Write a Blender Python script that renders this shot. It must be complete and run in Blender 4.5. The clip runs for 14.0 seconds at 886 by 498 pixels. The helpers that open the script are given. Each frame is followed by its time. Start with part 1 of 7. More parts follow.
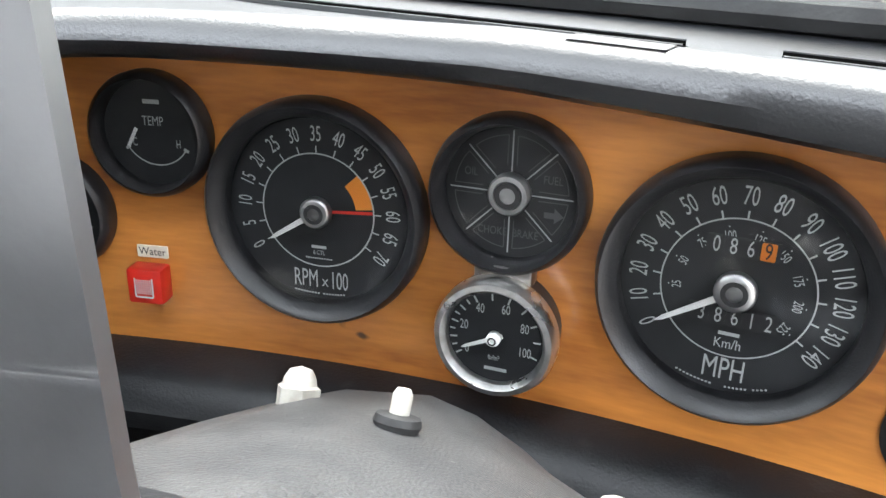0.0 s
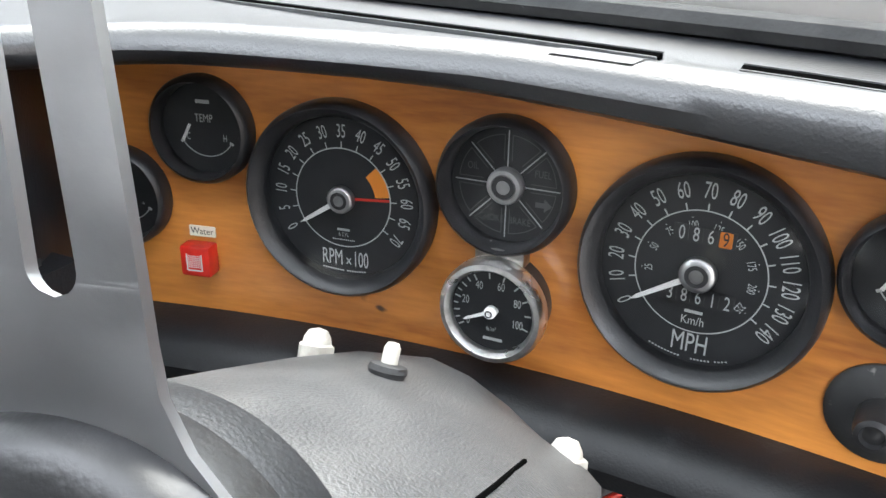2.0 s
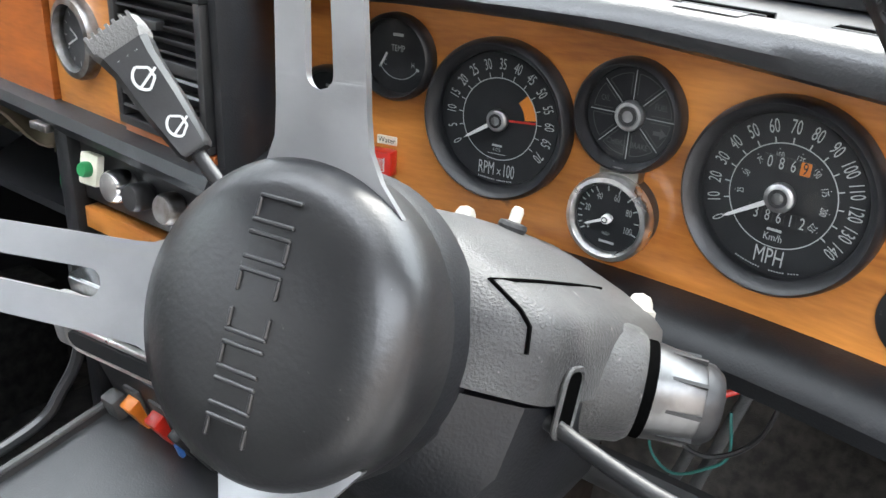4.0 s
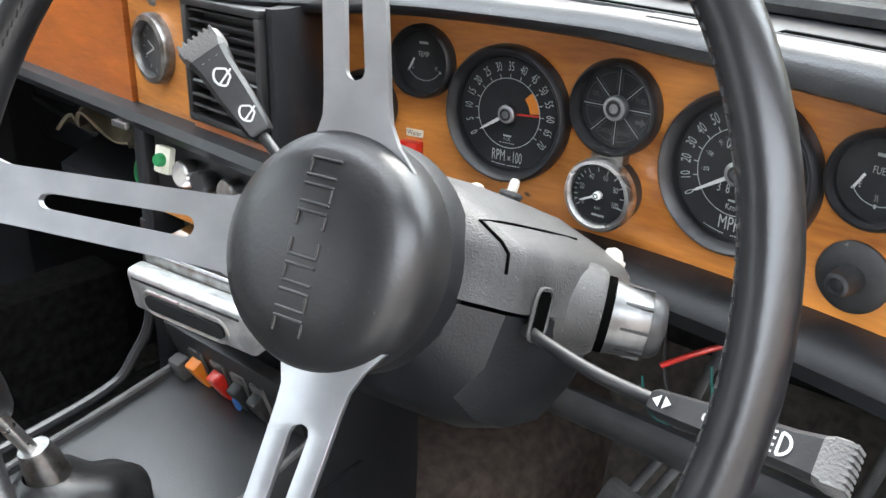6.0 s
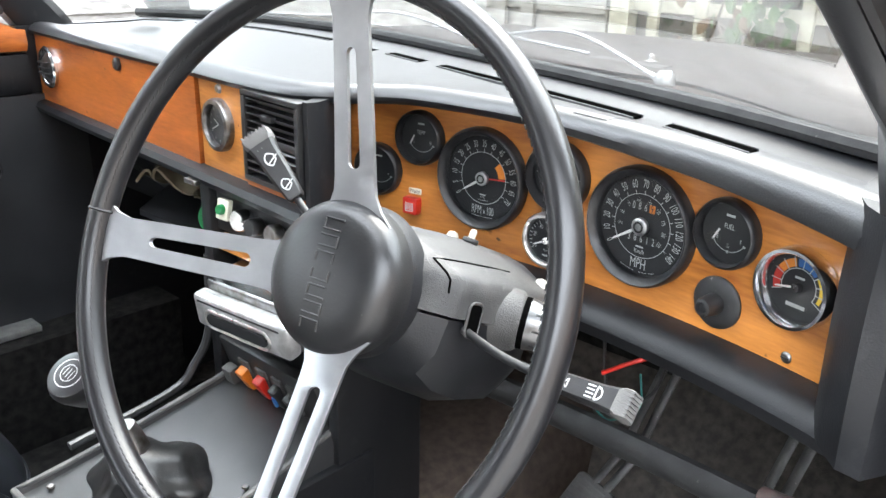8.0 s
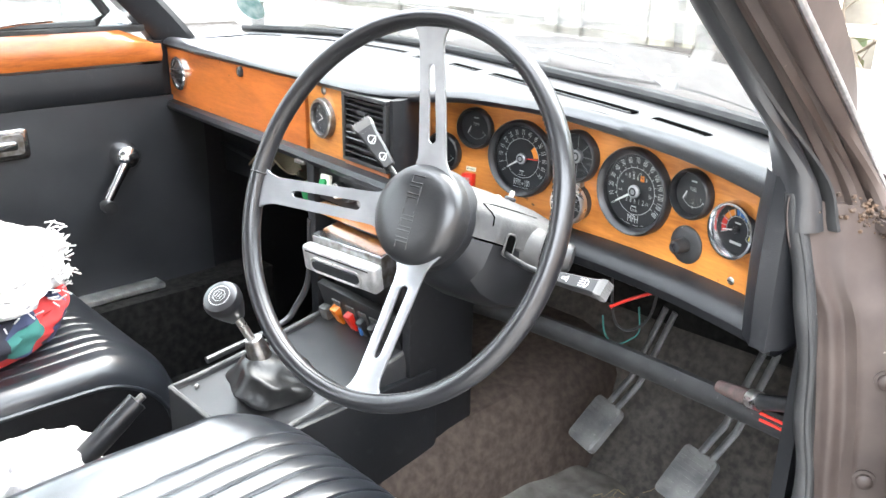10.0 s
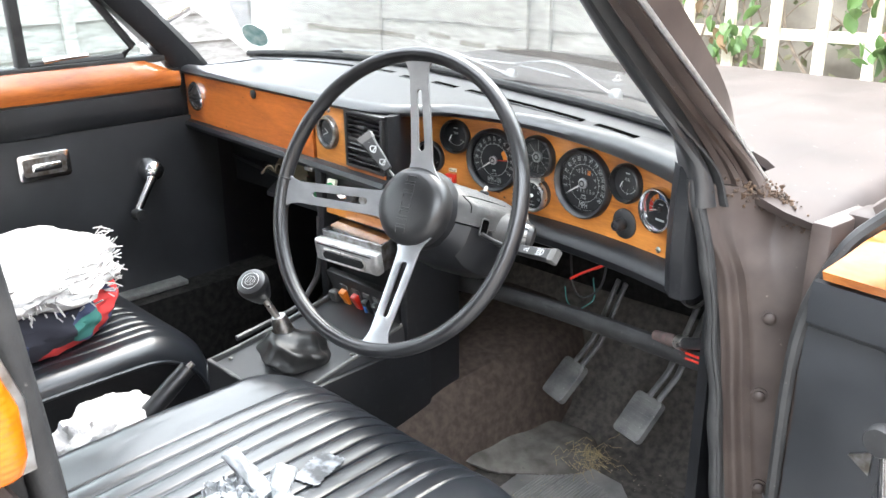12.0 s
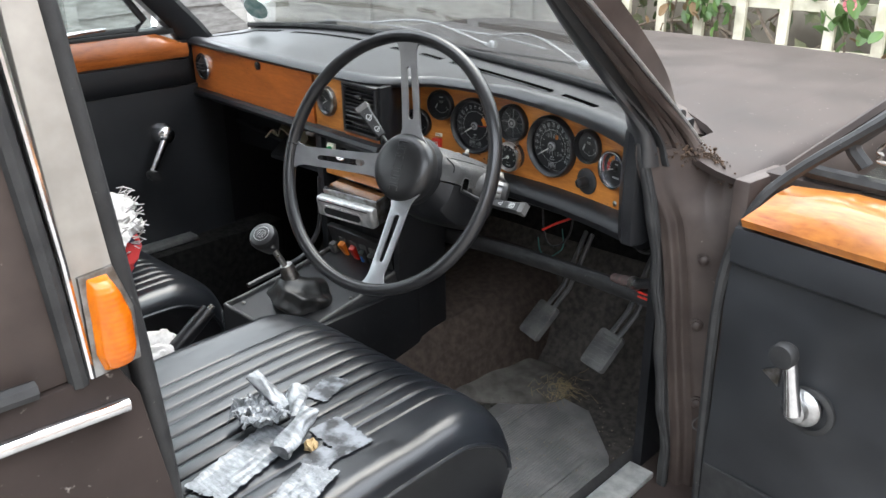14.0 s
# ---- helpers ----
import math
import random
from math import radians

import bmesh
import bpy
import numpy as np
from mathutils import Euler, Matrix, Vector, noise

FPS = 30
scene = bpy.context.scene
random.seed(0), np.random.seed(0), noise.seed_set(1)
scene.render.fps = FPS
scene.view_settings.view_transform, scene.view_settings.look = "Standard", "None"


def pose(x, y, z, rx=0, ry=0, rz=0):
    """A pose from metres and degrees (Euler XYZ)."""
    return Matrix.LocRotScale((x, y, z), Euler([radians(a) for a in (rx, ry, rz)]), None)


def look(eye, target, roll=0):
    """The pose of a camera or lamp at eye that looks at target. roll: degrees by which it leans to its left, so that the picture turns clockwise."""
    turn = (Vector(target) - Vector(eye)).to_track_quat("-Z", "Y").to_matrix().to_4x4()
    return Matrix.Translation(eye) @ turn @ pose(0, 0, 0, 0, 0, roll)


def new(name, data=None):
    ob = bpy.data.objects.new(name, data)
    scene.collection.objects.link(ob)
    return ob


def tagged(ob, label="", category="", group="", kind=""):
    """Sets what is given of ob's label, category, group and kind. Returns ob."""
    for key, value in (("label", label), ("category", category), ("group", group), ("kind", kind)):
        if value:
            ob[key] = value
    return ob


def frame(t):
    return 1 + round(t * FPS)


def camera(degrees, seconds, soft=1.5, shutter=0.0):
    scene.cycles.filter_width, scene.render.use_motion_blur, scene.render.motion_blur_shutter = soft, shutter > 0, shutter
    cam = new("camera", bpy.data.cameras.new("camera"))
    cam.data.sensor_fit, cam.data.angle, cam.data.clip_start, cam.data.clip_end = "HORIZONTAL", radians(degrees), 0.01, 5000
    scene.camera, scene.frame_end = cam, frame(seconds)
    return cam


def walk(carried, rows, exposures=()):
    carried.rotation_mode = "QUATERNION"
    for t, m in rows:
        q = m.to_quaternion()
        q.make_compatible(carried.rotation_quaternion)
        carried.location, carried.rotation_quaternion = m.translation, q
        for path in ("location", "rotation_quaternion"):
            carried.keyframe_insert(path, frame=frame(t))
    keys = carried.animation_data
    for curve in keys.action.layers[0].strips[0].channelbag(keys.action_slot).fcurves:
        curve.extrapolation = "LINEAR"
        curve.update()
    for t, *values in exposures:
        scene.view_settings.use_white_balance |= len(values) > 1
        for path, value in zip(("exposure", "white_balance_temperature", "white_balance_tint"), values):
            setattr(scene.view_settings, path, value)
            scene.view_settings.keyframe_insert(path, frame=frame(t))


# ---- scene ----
cam = camera(56.3, 14.0)
PATH = [
    (0, (0.167, -0.308, 1.021), (-0.46, 1.443, 0.288), 1.6),
    (0.5, (0.175, -0.314, 1.014), (-0.485, 1.423, 0.272), 1.3),
    (1, (0.175, -0.32, 1.02), (-0.508, 1.403, 0.27), 1.2),
    (1.5, (0.19, -0.331, 1.026), (-0.507, 1.388, 0.281), 1.6),
    (2, (0.207, -0.345, 1.037), (-0.544, 1.348, 0.282), 1.2),
    (2.5, (0.22, -0.362, 1.048), (-0.624, 1.276, 0.272), 1.1),
    (3, (0.232, -0.379, 1.063), (-0.732, 1.19, 0.283), 1.3),
    (3.5, (0.257, -0.403, 1.055), (-0.782, 1.117, 0.274), 2.0),
    (4, (0.276, -0.435, 1.034), (-0.804, 1.046, 0.233), 3.0),
    (4.2, (0.281, -0.438, 1.028), (-0.797, 1.034, 0.209), 3.3),
    (6.5, (0.378, -0.541, 1.067), (-0.798, 0.883, 0.3), 1.6),
    (7, (0.415, -0.582, 1.091), (-0.766, 0.849, 0.345), 1.6),
    (9.3, (0.631, -0.724, 1.151), (-0.721, 0.592, 0.486), 1.5),
    (9.5, (0.651, -0.763, 1.158), (-0.701, 0.551, 0.49), 1.5),
    (10, (0.7, -0.821, 1.166), (-0.65, 0.482, 0.475), 1.0),
    (10.5, (0.749, -0.87, 1.171), (-0.608, 0.439, 0.503), 0.7),
    (11, (0.794, -0.913, 1.191), (-0.559, 0.399, 0.522), 0.2),
    (11.5, (0.834, -0.958, 1.206), (-0.513, 0.362, 0.542), -0.2),
    (12, (0.869, -0.992, 1.225), (-0.46, 0.338, 0.543), -0.7),
    (12.5, (0.899, -1.026, 1.234), (-0.409, 0.315, 0.532), -0.7),
    (13, (0.928, -1.052, 1.249), (-0.365, 0.291, 0.526), -0.8),
    (13.5, (0.962, -1.076, 1.269), (-0.329, 0.256, 0.522), -0.8),
    (14, (0.999, -1.116, 1.282), (-0.289, 0.205, 0.509), -0.8),
]
EXPOSURES = [(0.0, 3.65), (4.0, 3.65), (6.5, 3.6), (7.2, 3.7), (9.3, 4.26), (10.0, 4.51), (11.0, 4.66), (11.5, 4.51), (12.0, 3.84), (12.5, 3.11), (13.0, 2.86), (14.0, 2.71)]
walk(cam, [(t, look(eye, target, roll)) for t, eye, target, roll in PATH], EXPOSURES)
SKY = 0.15


# ---------------------------------------------------------------- world, sun
world = bpy.data.worlds.new("overcast_sky")
scene.world = world
world.use_nodes = True
wn = world.node_tree.nodes
sky = wn.new("ShaderNodeTexSky")
sky.sky_type = 'NISHITA'
sky.sun_disc = False
sky.sun_elevation = radians(58)
sky.sun_rotation = radians(-18)
sky.air_density, sky.dust_density = 1.0, 3.0
soft_sky = wn.new("ShaderNodeMix")
soft_sky.data_type = 'RGBA'
soft_sky.inputs[0].default_value = 0.75
world.node_tree.links.new(sky.outputs[0], soft_sky.inputs[6])
soft_sky.inputs[7].default_value = (7.2, 7.6, 8.0, 1)
world.node_tree.links.new(soft_sky.outputs[2], wn["Background"].inputs[0])
wn["Background"].inputs[1].default_value = SKY
sun_data = bpy.data.lights.new("sun", 'SUN')
sun_data.energy, sun_data.angle, sun_data.color = 0.35, radians(40), (1.0, 0.97, 0.92)
sun = new("sun", sun_data)
sun.matrix_world = look((-1.0, 3.0, 5.5), (0, 0, 0.5))

# ---------------------------------------------------------------- materials


def material(name, colour, rough=0.5, metal=0.0, colour2=None, scale=40.0, bump=0.0, bump_scale=None,
             detail=4.0, coat=0.0, stretch=(1, 1, 1), low=0.35, high=0.65, spots=None, spots_at=0.62,
             spots_scale=120.0, spec=0.5, rough2=None, random_tint=0.0, emit=None, sheen=0.0):
    """A principled material: two colours mixed by noise, spots or dust on top, fine relief."""
    m = bpy.data.materials.new(name)
    m.use_nodes = True
    n, l = m.node_tree.nodes, m.node_tree.links
    b = n["Principled BSDF"]
    b.inputs["Roughness"].default_value = rough
    b.inputs["Metallic"].default_value = metal
    b.inputs["Coat Weight"].default_value = coat
    b.inputs["Coat Roughness"].default_value = 0.12
    b.inputs["Specular IOR Level"].default_value = spec
    b.inputs["Sheen Weight"].default_value, b.inputs["Sheen Roughness"].default_value = sheen, 0.4
    b.inputs["Base Color"].default_value = (*colour, 1)
    tc = n.new("ShaderNodeTexCoord")
    mp = n.new("ShaderNodeMapping")
    mp.inputs["Scale"].default_value = stretch
    l.new(tc.outputs["Object"], mp.inputs[0])
    out = None
    if colour2:
        nz = n.new("ShaderNodeTexNoise")
        nz.inputs["Scale"].default_value, nz.inputs["Detail"].default_value = scale, detail
        l.new(mp.outputs[0], nz.inputs["Vector"])
        ramp = n.new("ShaderNodeValToRGB")
        ramp.color_ramp.elements[0].position, ramp.color_ramp.elements[1].position = low, high
        ramp.color_ramp.elements[0].color, ramp.color_ramp.elements[1].color = (*colour, 1), (*colour2, 1)
        l.new(nz.outputs[0], ramp.inputs[0])
        out = ramp.outputs[0]
        if rough2 is not None:
            mr = n.new("ShaderNodeMapRange")
            mr.inputs[3].default_value, mr.inputs[4].default_value = rough, rough2
            l.new(nz.outputs[0], mr.inputs[0])
            l.new(mr.outputs[0], b.inputs["Roughness"])
    if spots:
        nz2 = n.new("ShaderNodeTexNoise")
        nz2.inputs["Scale"].default_value, nz2.inputs["Detail"].default_value = spots_scale, 6
        l.new(tc.outputs["Object"], nz2.inputs["Vector"])
        r2 = n.new("ShaderNodeValToRGB")
        r2.color_ramp.elements[0].position, r2.color_ramp.elements[1].position = spots_at, spots_at + 0.08
        l.new(nz2.outputs[0], r2.inputs[0])
        mx = n.new("ShaderNodeMix")
        mx.data_type = 'RGBA'
        l.new(r2.outputs[0], mx.inputs[0])
        if out:
            l.new(out, mx.inputs[6])
        else:
            mx.inputs[6].default_value = (*colour, 1)
        mx.inputs[7].default_value = (*spots, 1)
        out = mx.outputs[2]
    if random_tint:
        oi = n.new("ShaderNodeObjectInfo")
        hs = n.new("ShaderNodeHueSaturation")
        mr = n.new("ShaderNodeMapRange")
        mr.inputs[3].default_value, mr.inputs[4].default_value = 1 - random_tint, 1 + random_tint
        l.new(oi.outputs["Random"], mr.inputs[0])
        l.new(mr.outputs[0], hs.inputs["Value"])
        if out:
            l.new(out, hs.inputs["Color"])
        else:
            hs.inputs["Color"].default_value = (*colour, 1)
        out = hs.outputs[0]
    if out:
        l.new(out, b.inputs["Base Color"])
    if bump:
        nb = n.new("ShaderNodeTexNoise")
        nb.inputs["Scale"].default_value, nb.inputs["Detail"].default_value = bump_scale or scale * 6, 3
        l.new(mp.outputs[0], nb.inputs["Vector"])
        bp = n.new("ShaderNodeBump")
        bp.inputs["Strength"].default_value, bp.inputs["Distance"].default_value = bump, 0.001
        l.new(nb.outputs[0], bp.inputs["Height"])
        l.new(bp.outputs[0], b.inputs["Normal"])
    if emit:
        b.inputs["Emission Color"].default_value, b.inputs["Emission Strength"].default_value = (*emit[0], 1), emit[1]
    return m


def wood_material(name, dark, light, rough=0.32, scale=9.0, along=0.09, coat=0.5):
    """Varnished veneer: long grain bands along x (or y, by the mapping), pores and small cracks."""
    m = bpy.data.materials.new(name)
    m.use_nodes = True
    n, l = m.node_tree.nodes, m.node_tree.links
    b = n["Principled BSDF"]
    b.inputs["Roughness"].default_value, b.inputs["Coat Weight"].default_value = rough, coat
    b.inputs["Coat Roughness"].default_value = 0.18
    tc = n.new("ShaderNodeTexCoord")
    mp = n.new("ShaderNodeMapping")
    mp.inputs["Scale"].default_value = (along * 10, along * 10, 1.0) if along > 0.5 else (along, along, 1.0)
    l.new(tc.outputs["Object"], mp.inputs[0])
    big = n.new("ShaderNodeTexNoise")
    big.inputs["Scale"].default_value, big.inputs["Detail"].default_value = scale * 3, 5
    big.inputs["Distortion"].default_value = 0.6
    l.new(mp.outputs[0], big.inputs["Vector"])
    fine = n.new("ShaderNodeTexNoise")
    fine.inputs["Scale"].default_value, fine.inputs["Detail"].default_value = scale * 40, 6
    l.new(mp.outputs[0], fine.inputs["Vector"])
    add = n.new("ShaderNodeMath")
    add.operation = 'MULTIPLY_ADD'
    add.inputs[1].default_value = 0.3
    l.new(fine.outputs[0], add.inputs[0])
    l.new(big.outputs[0], add.inputs[2])
    ramp = n.new("ShaderNodeValToRGB")
    e = ramp.color_ramp.elements
    e[0].position, e[1].position = 0.42, 0.82
    e[0].color, e[1].color = (*dark, 1), (*light, 1)
    mid = ramp.color_ramp.elements.new(0.62)
    mid.color = (*[0.45 * a + 0.55 * c for a, c in zip(dark, light)], 1)
    l.new(add.outputs[0], ramp.inputs[0])
    # slow tone drift over the whole board and a few dark specks
    slow = n.new("ShaderNodeTexNoise")
    slow.inputs["Scale"].default_value = 7
    l.new(tc.outputs["Object"], slow.inputs["Vector"])
    hs = n.new("ShaderNodeHueSaturation")
    mr = n.new("ShaderNodeMapRange")
    mr.inputs[3].default_value, mr.inputs[4].default_value = 0.66, 1.30
    l.new(slow.outputs[0], mr.inputs[0])
    l.new(mr.outputs[0], hs.inputs["Value"])
    l.new(ramp.outputs[0], hs.inputs["Color"])
    sp = n.new("ShaderNodeTexNoise")
    sp.inputs["Scale"].default_value, sp.inputs["Detail"].default_value = 60, 2
    l.new(tc.outputs["Object"], sp.inputs["Vector"])
    sr = n.new("ShaderNodeValToRGB")
    sr.color_ramp.elements[0].position, sr.color_ramp.elements[1].position = 0.73, 0.78
    l.new(sp.outputs[0], sr.inputs[0])
    mx = n.new("ShaderNodeMix")
    mx.data_type = 'RGBA'
    l.new(sr.outputs[0], mx.inputs[0])
    l.new(hs.outputs[0], mx.inputs[6])
    mx.inputs[7].default_value = (0.07, 0.03, 0.012, 1)
    l.new(mx.outputs[2], b.inputs["Base Color"])
    bp = n.new("ShaderNodeBump")
    bp.inputs["Strength"].default_value, bp.inputs["Distance"].default_value = 0.12, 0.0006
    l.new(fine.outputs[0], bp.inputs["Height"])
    l.new(bp.outputs[0], b.inputs["Normal"])
    return m


def pane_material(name, tint=(1, 1, 1), gloss=0.6, haze=0.0, rough=0.02):
    """A thin pane: clear, with a Fresnel reflection, and a pale scattering film for dust and glare."""
    m = bpy.data.materials.new(name)
    m.use_nodes = True
    n, l = m.node_tree.nodes, m.node_tree.links
    n.remove(n["Principled BSDF"])
    tr = n.new("ShaderNodeBsdfTransparent")
    tr.inputs[0].default_value = (*tint, 1)
    gl = n.new("ShaderNodeBsdfGlossy")
    gl.inputs["Roughness"].default_value = rough
    fr = n.new("ShaderNodeFresnel")
    fr.inputs[0].default_value = 1.5
    k = n.new("ShaderNodeMath")
    k.operation = 'MULTIPLY'
    k.inputs[1].default_value = gloss
    l.new(fr.outputs[0], k.inputs[0])
    mx = n.new("ShaderNodeMixShader")
    l.new(k.outputs[0], mx.inputs[0])
    l.new(tr.outputs[0], mx.inputs[1])
    l.new(gl.outputs[0], mx.inputs[2])
    last = mx
    if haze:
        df = n.new("ShaderNodeBsdfDiffuse")
        df.inputs[0].default_value = (0.75, 0.75, 0.72, 1)
        nz = n.new("ShaderNodeTexNoise")
        nz.inputs["Scale"].default_value = 30
        hm = n.new("ShaderNodeMath")
        hm.operation = 'MULTIPLY'
        hm.inputs[1].default_value = haze * 2
        l.new(nz.outputs[0], hm.inputs[0])
        m2 = n.new("ShaderNodeMixShader")
        l.new(hm.outputs[0], m2.inputs[0])
        l.new(mx.outputs[0], m2.inputs[1])
        l.new(df.outputs[0], m2.inputs[2])
        last = m2
    l.new(last.outputs[0], n["Material Output"].inputs[0])
    return m


WOOD = wood_material("varnished_veneer", (0.19, 0.052, 0.010), (0.57, 0.222, 0.046), along=0.16)
WOOD_RED = wood_material("reddish_veneer", (0.15, 0.034, 0.007), (0.46, 0.130, 0.024), along=0.16)
VINYL = material("black_vinyl", (0.0045, 0.005, 0.006), 0.40, colour2=(0.009, 0.0095, 0.011), scale=9, bump=0.22,
                 bump_scale=700, rough2=0.5, spec=0.40, spots=(0.013, 0.0135, 0.015), spots_at=0.60, spots_scale=60)
DUSTY = material("dusty_black_vinyl", (0.010, 0.0105, 0.012), 0.30, colour2=(0.026, 0.026, 0.027), scale=14, bump=0.15,
                 bump_scale=600, spots=(0.14, 0.135, 0.13), spots_at=0.73, spots_scale=260, rough2=0.40, spec=0.65, sheen=0.07)
DASHTOP = material("glossy_dusty_vinyl", (0.008, 0.0085, 0.010), 0.34, colour2=(0.013, 0.0135, 0.015), scale=5, bump=0.25, bump_scale=650,
                   spots=(0.10, 0.097, 0.09), spots_at=0.76, spots_scale=300, rough2=0.36, spec=1.0)
GREYPLASTIC = material("grained_grey_plastic", (0.050, 0.050, 0.050), 0.5, colour2=(0.112, 0.110, 0.106), scale=26,
                       bump=0.5, bump_scale=900, spots=(0.28, 0.27, 0.25), spots_at=0.69, spots_scale=190)
SHROUD = material("dusty_grey_plastic", (0.022, 0.022, 0.022), 0.48, colour2=(0.052, 0.051, 0.049), scale=30, detail=8, bump=0.6, bump_scale=900,
                  spots=(0.20, 0.19, 0.18), spots_at=0.68, spots_scale=260, spec=0.45, sheen=0.06)
LEATHER = material("black_seat_vinyl", (0.006, 0.007, 0.009), 0.26, colour2=(0.011, 0.013, 0.016), scale=7, bump=0.10,
                   bump_scale=420, rough2=0.36, coat=0.12, spec=0.6)
RIM = material("black_rim_leather", (0.006, 0.006, 0.007), 0.26, colour2=(0.014, 0.014, 0.015), scale=12, bump=0.10,
               bump_scale=600, rough2=0.38, spec=0.6)
PAD = material("worn_horn_pad", (0.006, 0.006, 0.007), 0.26, colour2=(0.016, 0.016, 0.016), scale=16, bump=0.14,
               bump_scale=420, spots=(0.12, 0.115, 0.11), spots_at=0.71, spots_scale=260, rough2=0.46, spec=0.6)
BLACK = material("black_plastic", (0.010, 0.010, 0.011), 0.4, colour2=(0.02, 0.02, 0.02), scale=60, bump=0.1, bump_scale=800)
# Dead black that paints the shade inside slots and gaps.
VOID = material("gap_shade", (0.002, 0.002, 0.002), 1.0, spec=0.0)
BEZEL = material("satin_black_bezel", (0.008, 0.008, 0.009), 0.36, colour2=(0.014, 0.014, 0.015), scale=50, bump=0.15,
                 bump_scale=900, spots=(0.16, 0.155, 0.15), spots_at=0.72, spots_scale=300)
DIAL = material("dial_face", (0.008, 0.009, 0.010), 0.6, colour2=(0.013, 0.014, 0.015), scale=80)
WHITE = material("white_print", (0.50, 0.51, 0.50), 0.6)
GREYPRINT = material("dim_print", (0.085, 0.085, 0.085), 0.6)
GREYLINE = material("grey_line", (0.45, 0.45, 0.45), 0.5)
ORANGE = material("orange_print", (0.75, 0.25, 0.03), 0.6)
REDPRINT = material("red_print", (0.55, 0.03, 0.02), 0.5)
NEEDLE = material("needle_paint", (0.82, 0.82, 0.80), 0.45)
CHROME = material("chrome", (0.78, 0.78, 0.79), 0.10, 1.0, colour2=(0.62, 0.62, 0.63), scale=60, rough2=0.22)
SATIN = material("satin_metal", (0.50, 0.50, 0.50), 0.32, 1.0, colour2=(0.36, 0.36, 0.36), scale=120, rough2=0.45)
OLDCHROME = material("worn_chrome", (0.72, 0.71, 0.69), 0.2, 1.0, colour2=(0.40, 0.39, 0.37), scale=90, low=0.5, high=0.75, rough2=0.4)
ALLOY = material("satin_alloy", (0.36, 0.365, 0.375), 0.36, 1.0, colour2=(0.45, 0.455, 0.465), scale=30, bump=0.05, bump_scale=500, rough2=0.46)
STEEL = material("dull_steel", (0.36, 0.36, 0.36), 0.36, 1.0, colour2=(0.16, 0.14, 0.12), scale=70)
RED = material("red_plastic", (0.60, 0.025, 0.015), 0.3, colour2=(0.45, 0.02, 0.012), scale=60)
AMBER = material("amber_plastic", (0.75, 0.22, 0.02), 0.3, colour2=(0.6, 0.16, 0.015), scale=60)
GREEN = material("green_plastic", (0.012, 0.16, 0.05), 0.35, colour2=(0.02, 0.22, 0.07), scale=60)
BLUE = material("blue_plastic", (0.03, 0.12, 0.35), 0.35)
PAPER = material("paper_label", (0.72, 0.70, 0.58), 0.7, colour2=(0.62, 0.60, 0.48), scale=80)
INK = material("black_ink", (0.02, 0.02, 0.02), 0.6)
NYLON = material("grubby_white_nylon", (0.46, 0.44, 0.39), 0.45, colour2=(0.30, 0.28, 0.24), scale=120)
# Mottling and pale spots stand for dirt and blurred reflections alike.
PAINT = material("faded_brown_paint", (0.018, 0.013, 0.0115), 0.42, colour2=(0.046, 0.035, 0.031), scale=9, detail=10, coat=0.0,
                 spots=(0.20, 0.18, 0.16), spots_at=0.69, spots_scale=110, rough2=0.66, spec=0.18, bump=0.06, bump_scale=40, low=0.30, high=0.72)
DOORVINYL = material("creased_door_vinyl", (0.010, 0.011, 0.0125), 0.36, colour2=(0.019, 0.0205, 0.023), scale=8, detail=7, bump=0.5, bump_scale=26, rough2=0.50, spec=0.6)
DULLPAINT = material("dull_brown_paint", (0.032, 0.023, 0.020), 0.55, colour2=(0.056, 0.042, 0.036), scale=14, bump=0.1, bump_scale=150,
                     spots=(0.26, 0.23, 0.19), spots_at=0.73, spots_scale=110, spec=0.35)
RUST = material("rusty_grime", (0.028, 0.018, 0.012), 0.85, colour2=(0.075, 0.042, 0.022), scale=90, bump=0.8, bump_scale=200)
RUBBER = material("weathered_rubber", (0.010, 0.010, 0.0105), 0.6, colour2=(0.022, 0.022, 0.022), scale=40, bump=0.3, bump_scale=300,
                  spots=(0.15, 0.14, 0.13), spots_at=0.70, spots_scale=140)
MAT = material("ribbed_rubber_mat", (0.15, 0.145, 0.14), 0.55, colour2=(0.24, 0.23, 0.22), scale=16, bump=0.4, bump_scale=300,
               spots=(0.16, 0.13, 0.09), spots_at=0.68, spots_scale=110)
CARPET = material("dirty_black_carpet", (0.052, 0.048, 0.044), 0.95, colour2=(0.098, 0.088, 0.078), scale=75, detail=9, bump=1.0, bump_scale=900,
                  spots=(0.14, 0.11, 0.07), spots_at=0.70, spots_scale=170, spec=0.1)
# Same carpet near black for shaded parts; CARPET is lifted for the lit floor.
SHADECARPET = material("shaded_black_carpet", (0.008, 0.008, 0.008), 0.95, colour2=(0.020, 0.019, 0.018), scale=60, bump=1.0, bump_scale=900,
                       spots=(0.07, 0.06, 0.05), spots_at=0.74, spots_scale=90, spec=0.1)
BROWNCARPET = material("brown_carpet", (0.048, 0.037, 0.031), 0.95, colour2=(0.078, 0.061, 0.051), scale=70, detail=9, bump=1.0, bump_scale=900, spec=0.1)
BOOT = material("gaiter_leather", (0.007, 0.007, 0.007), 0.38, colour2=(0.016, 0.016, 0.016), scale=25, bump=0.3, bump_scale=250)
CLOTH = material("white_towelling", (0.52, 0.51, 0.50), 0.95, colour2=(0.38, 0.37, 0.36), scale=70, bump=1.0, bump_scale=350, spec=0.1)
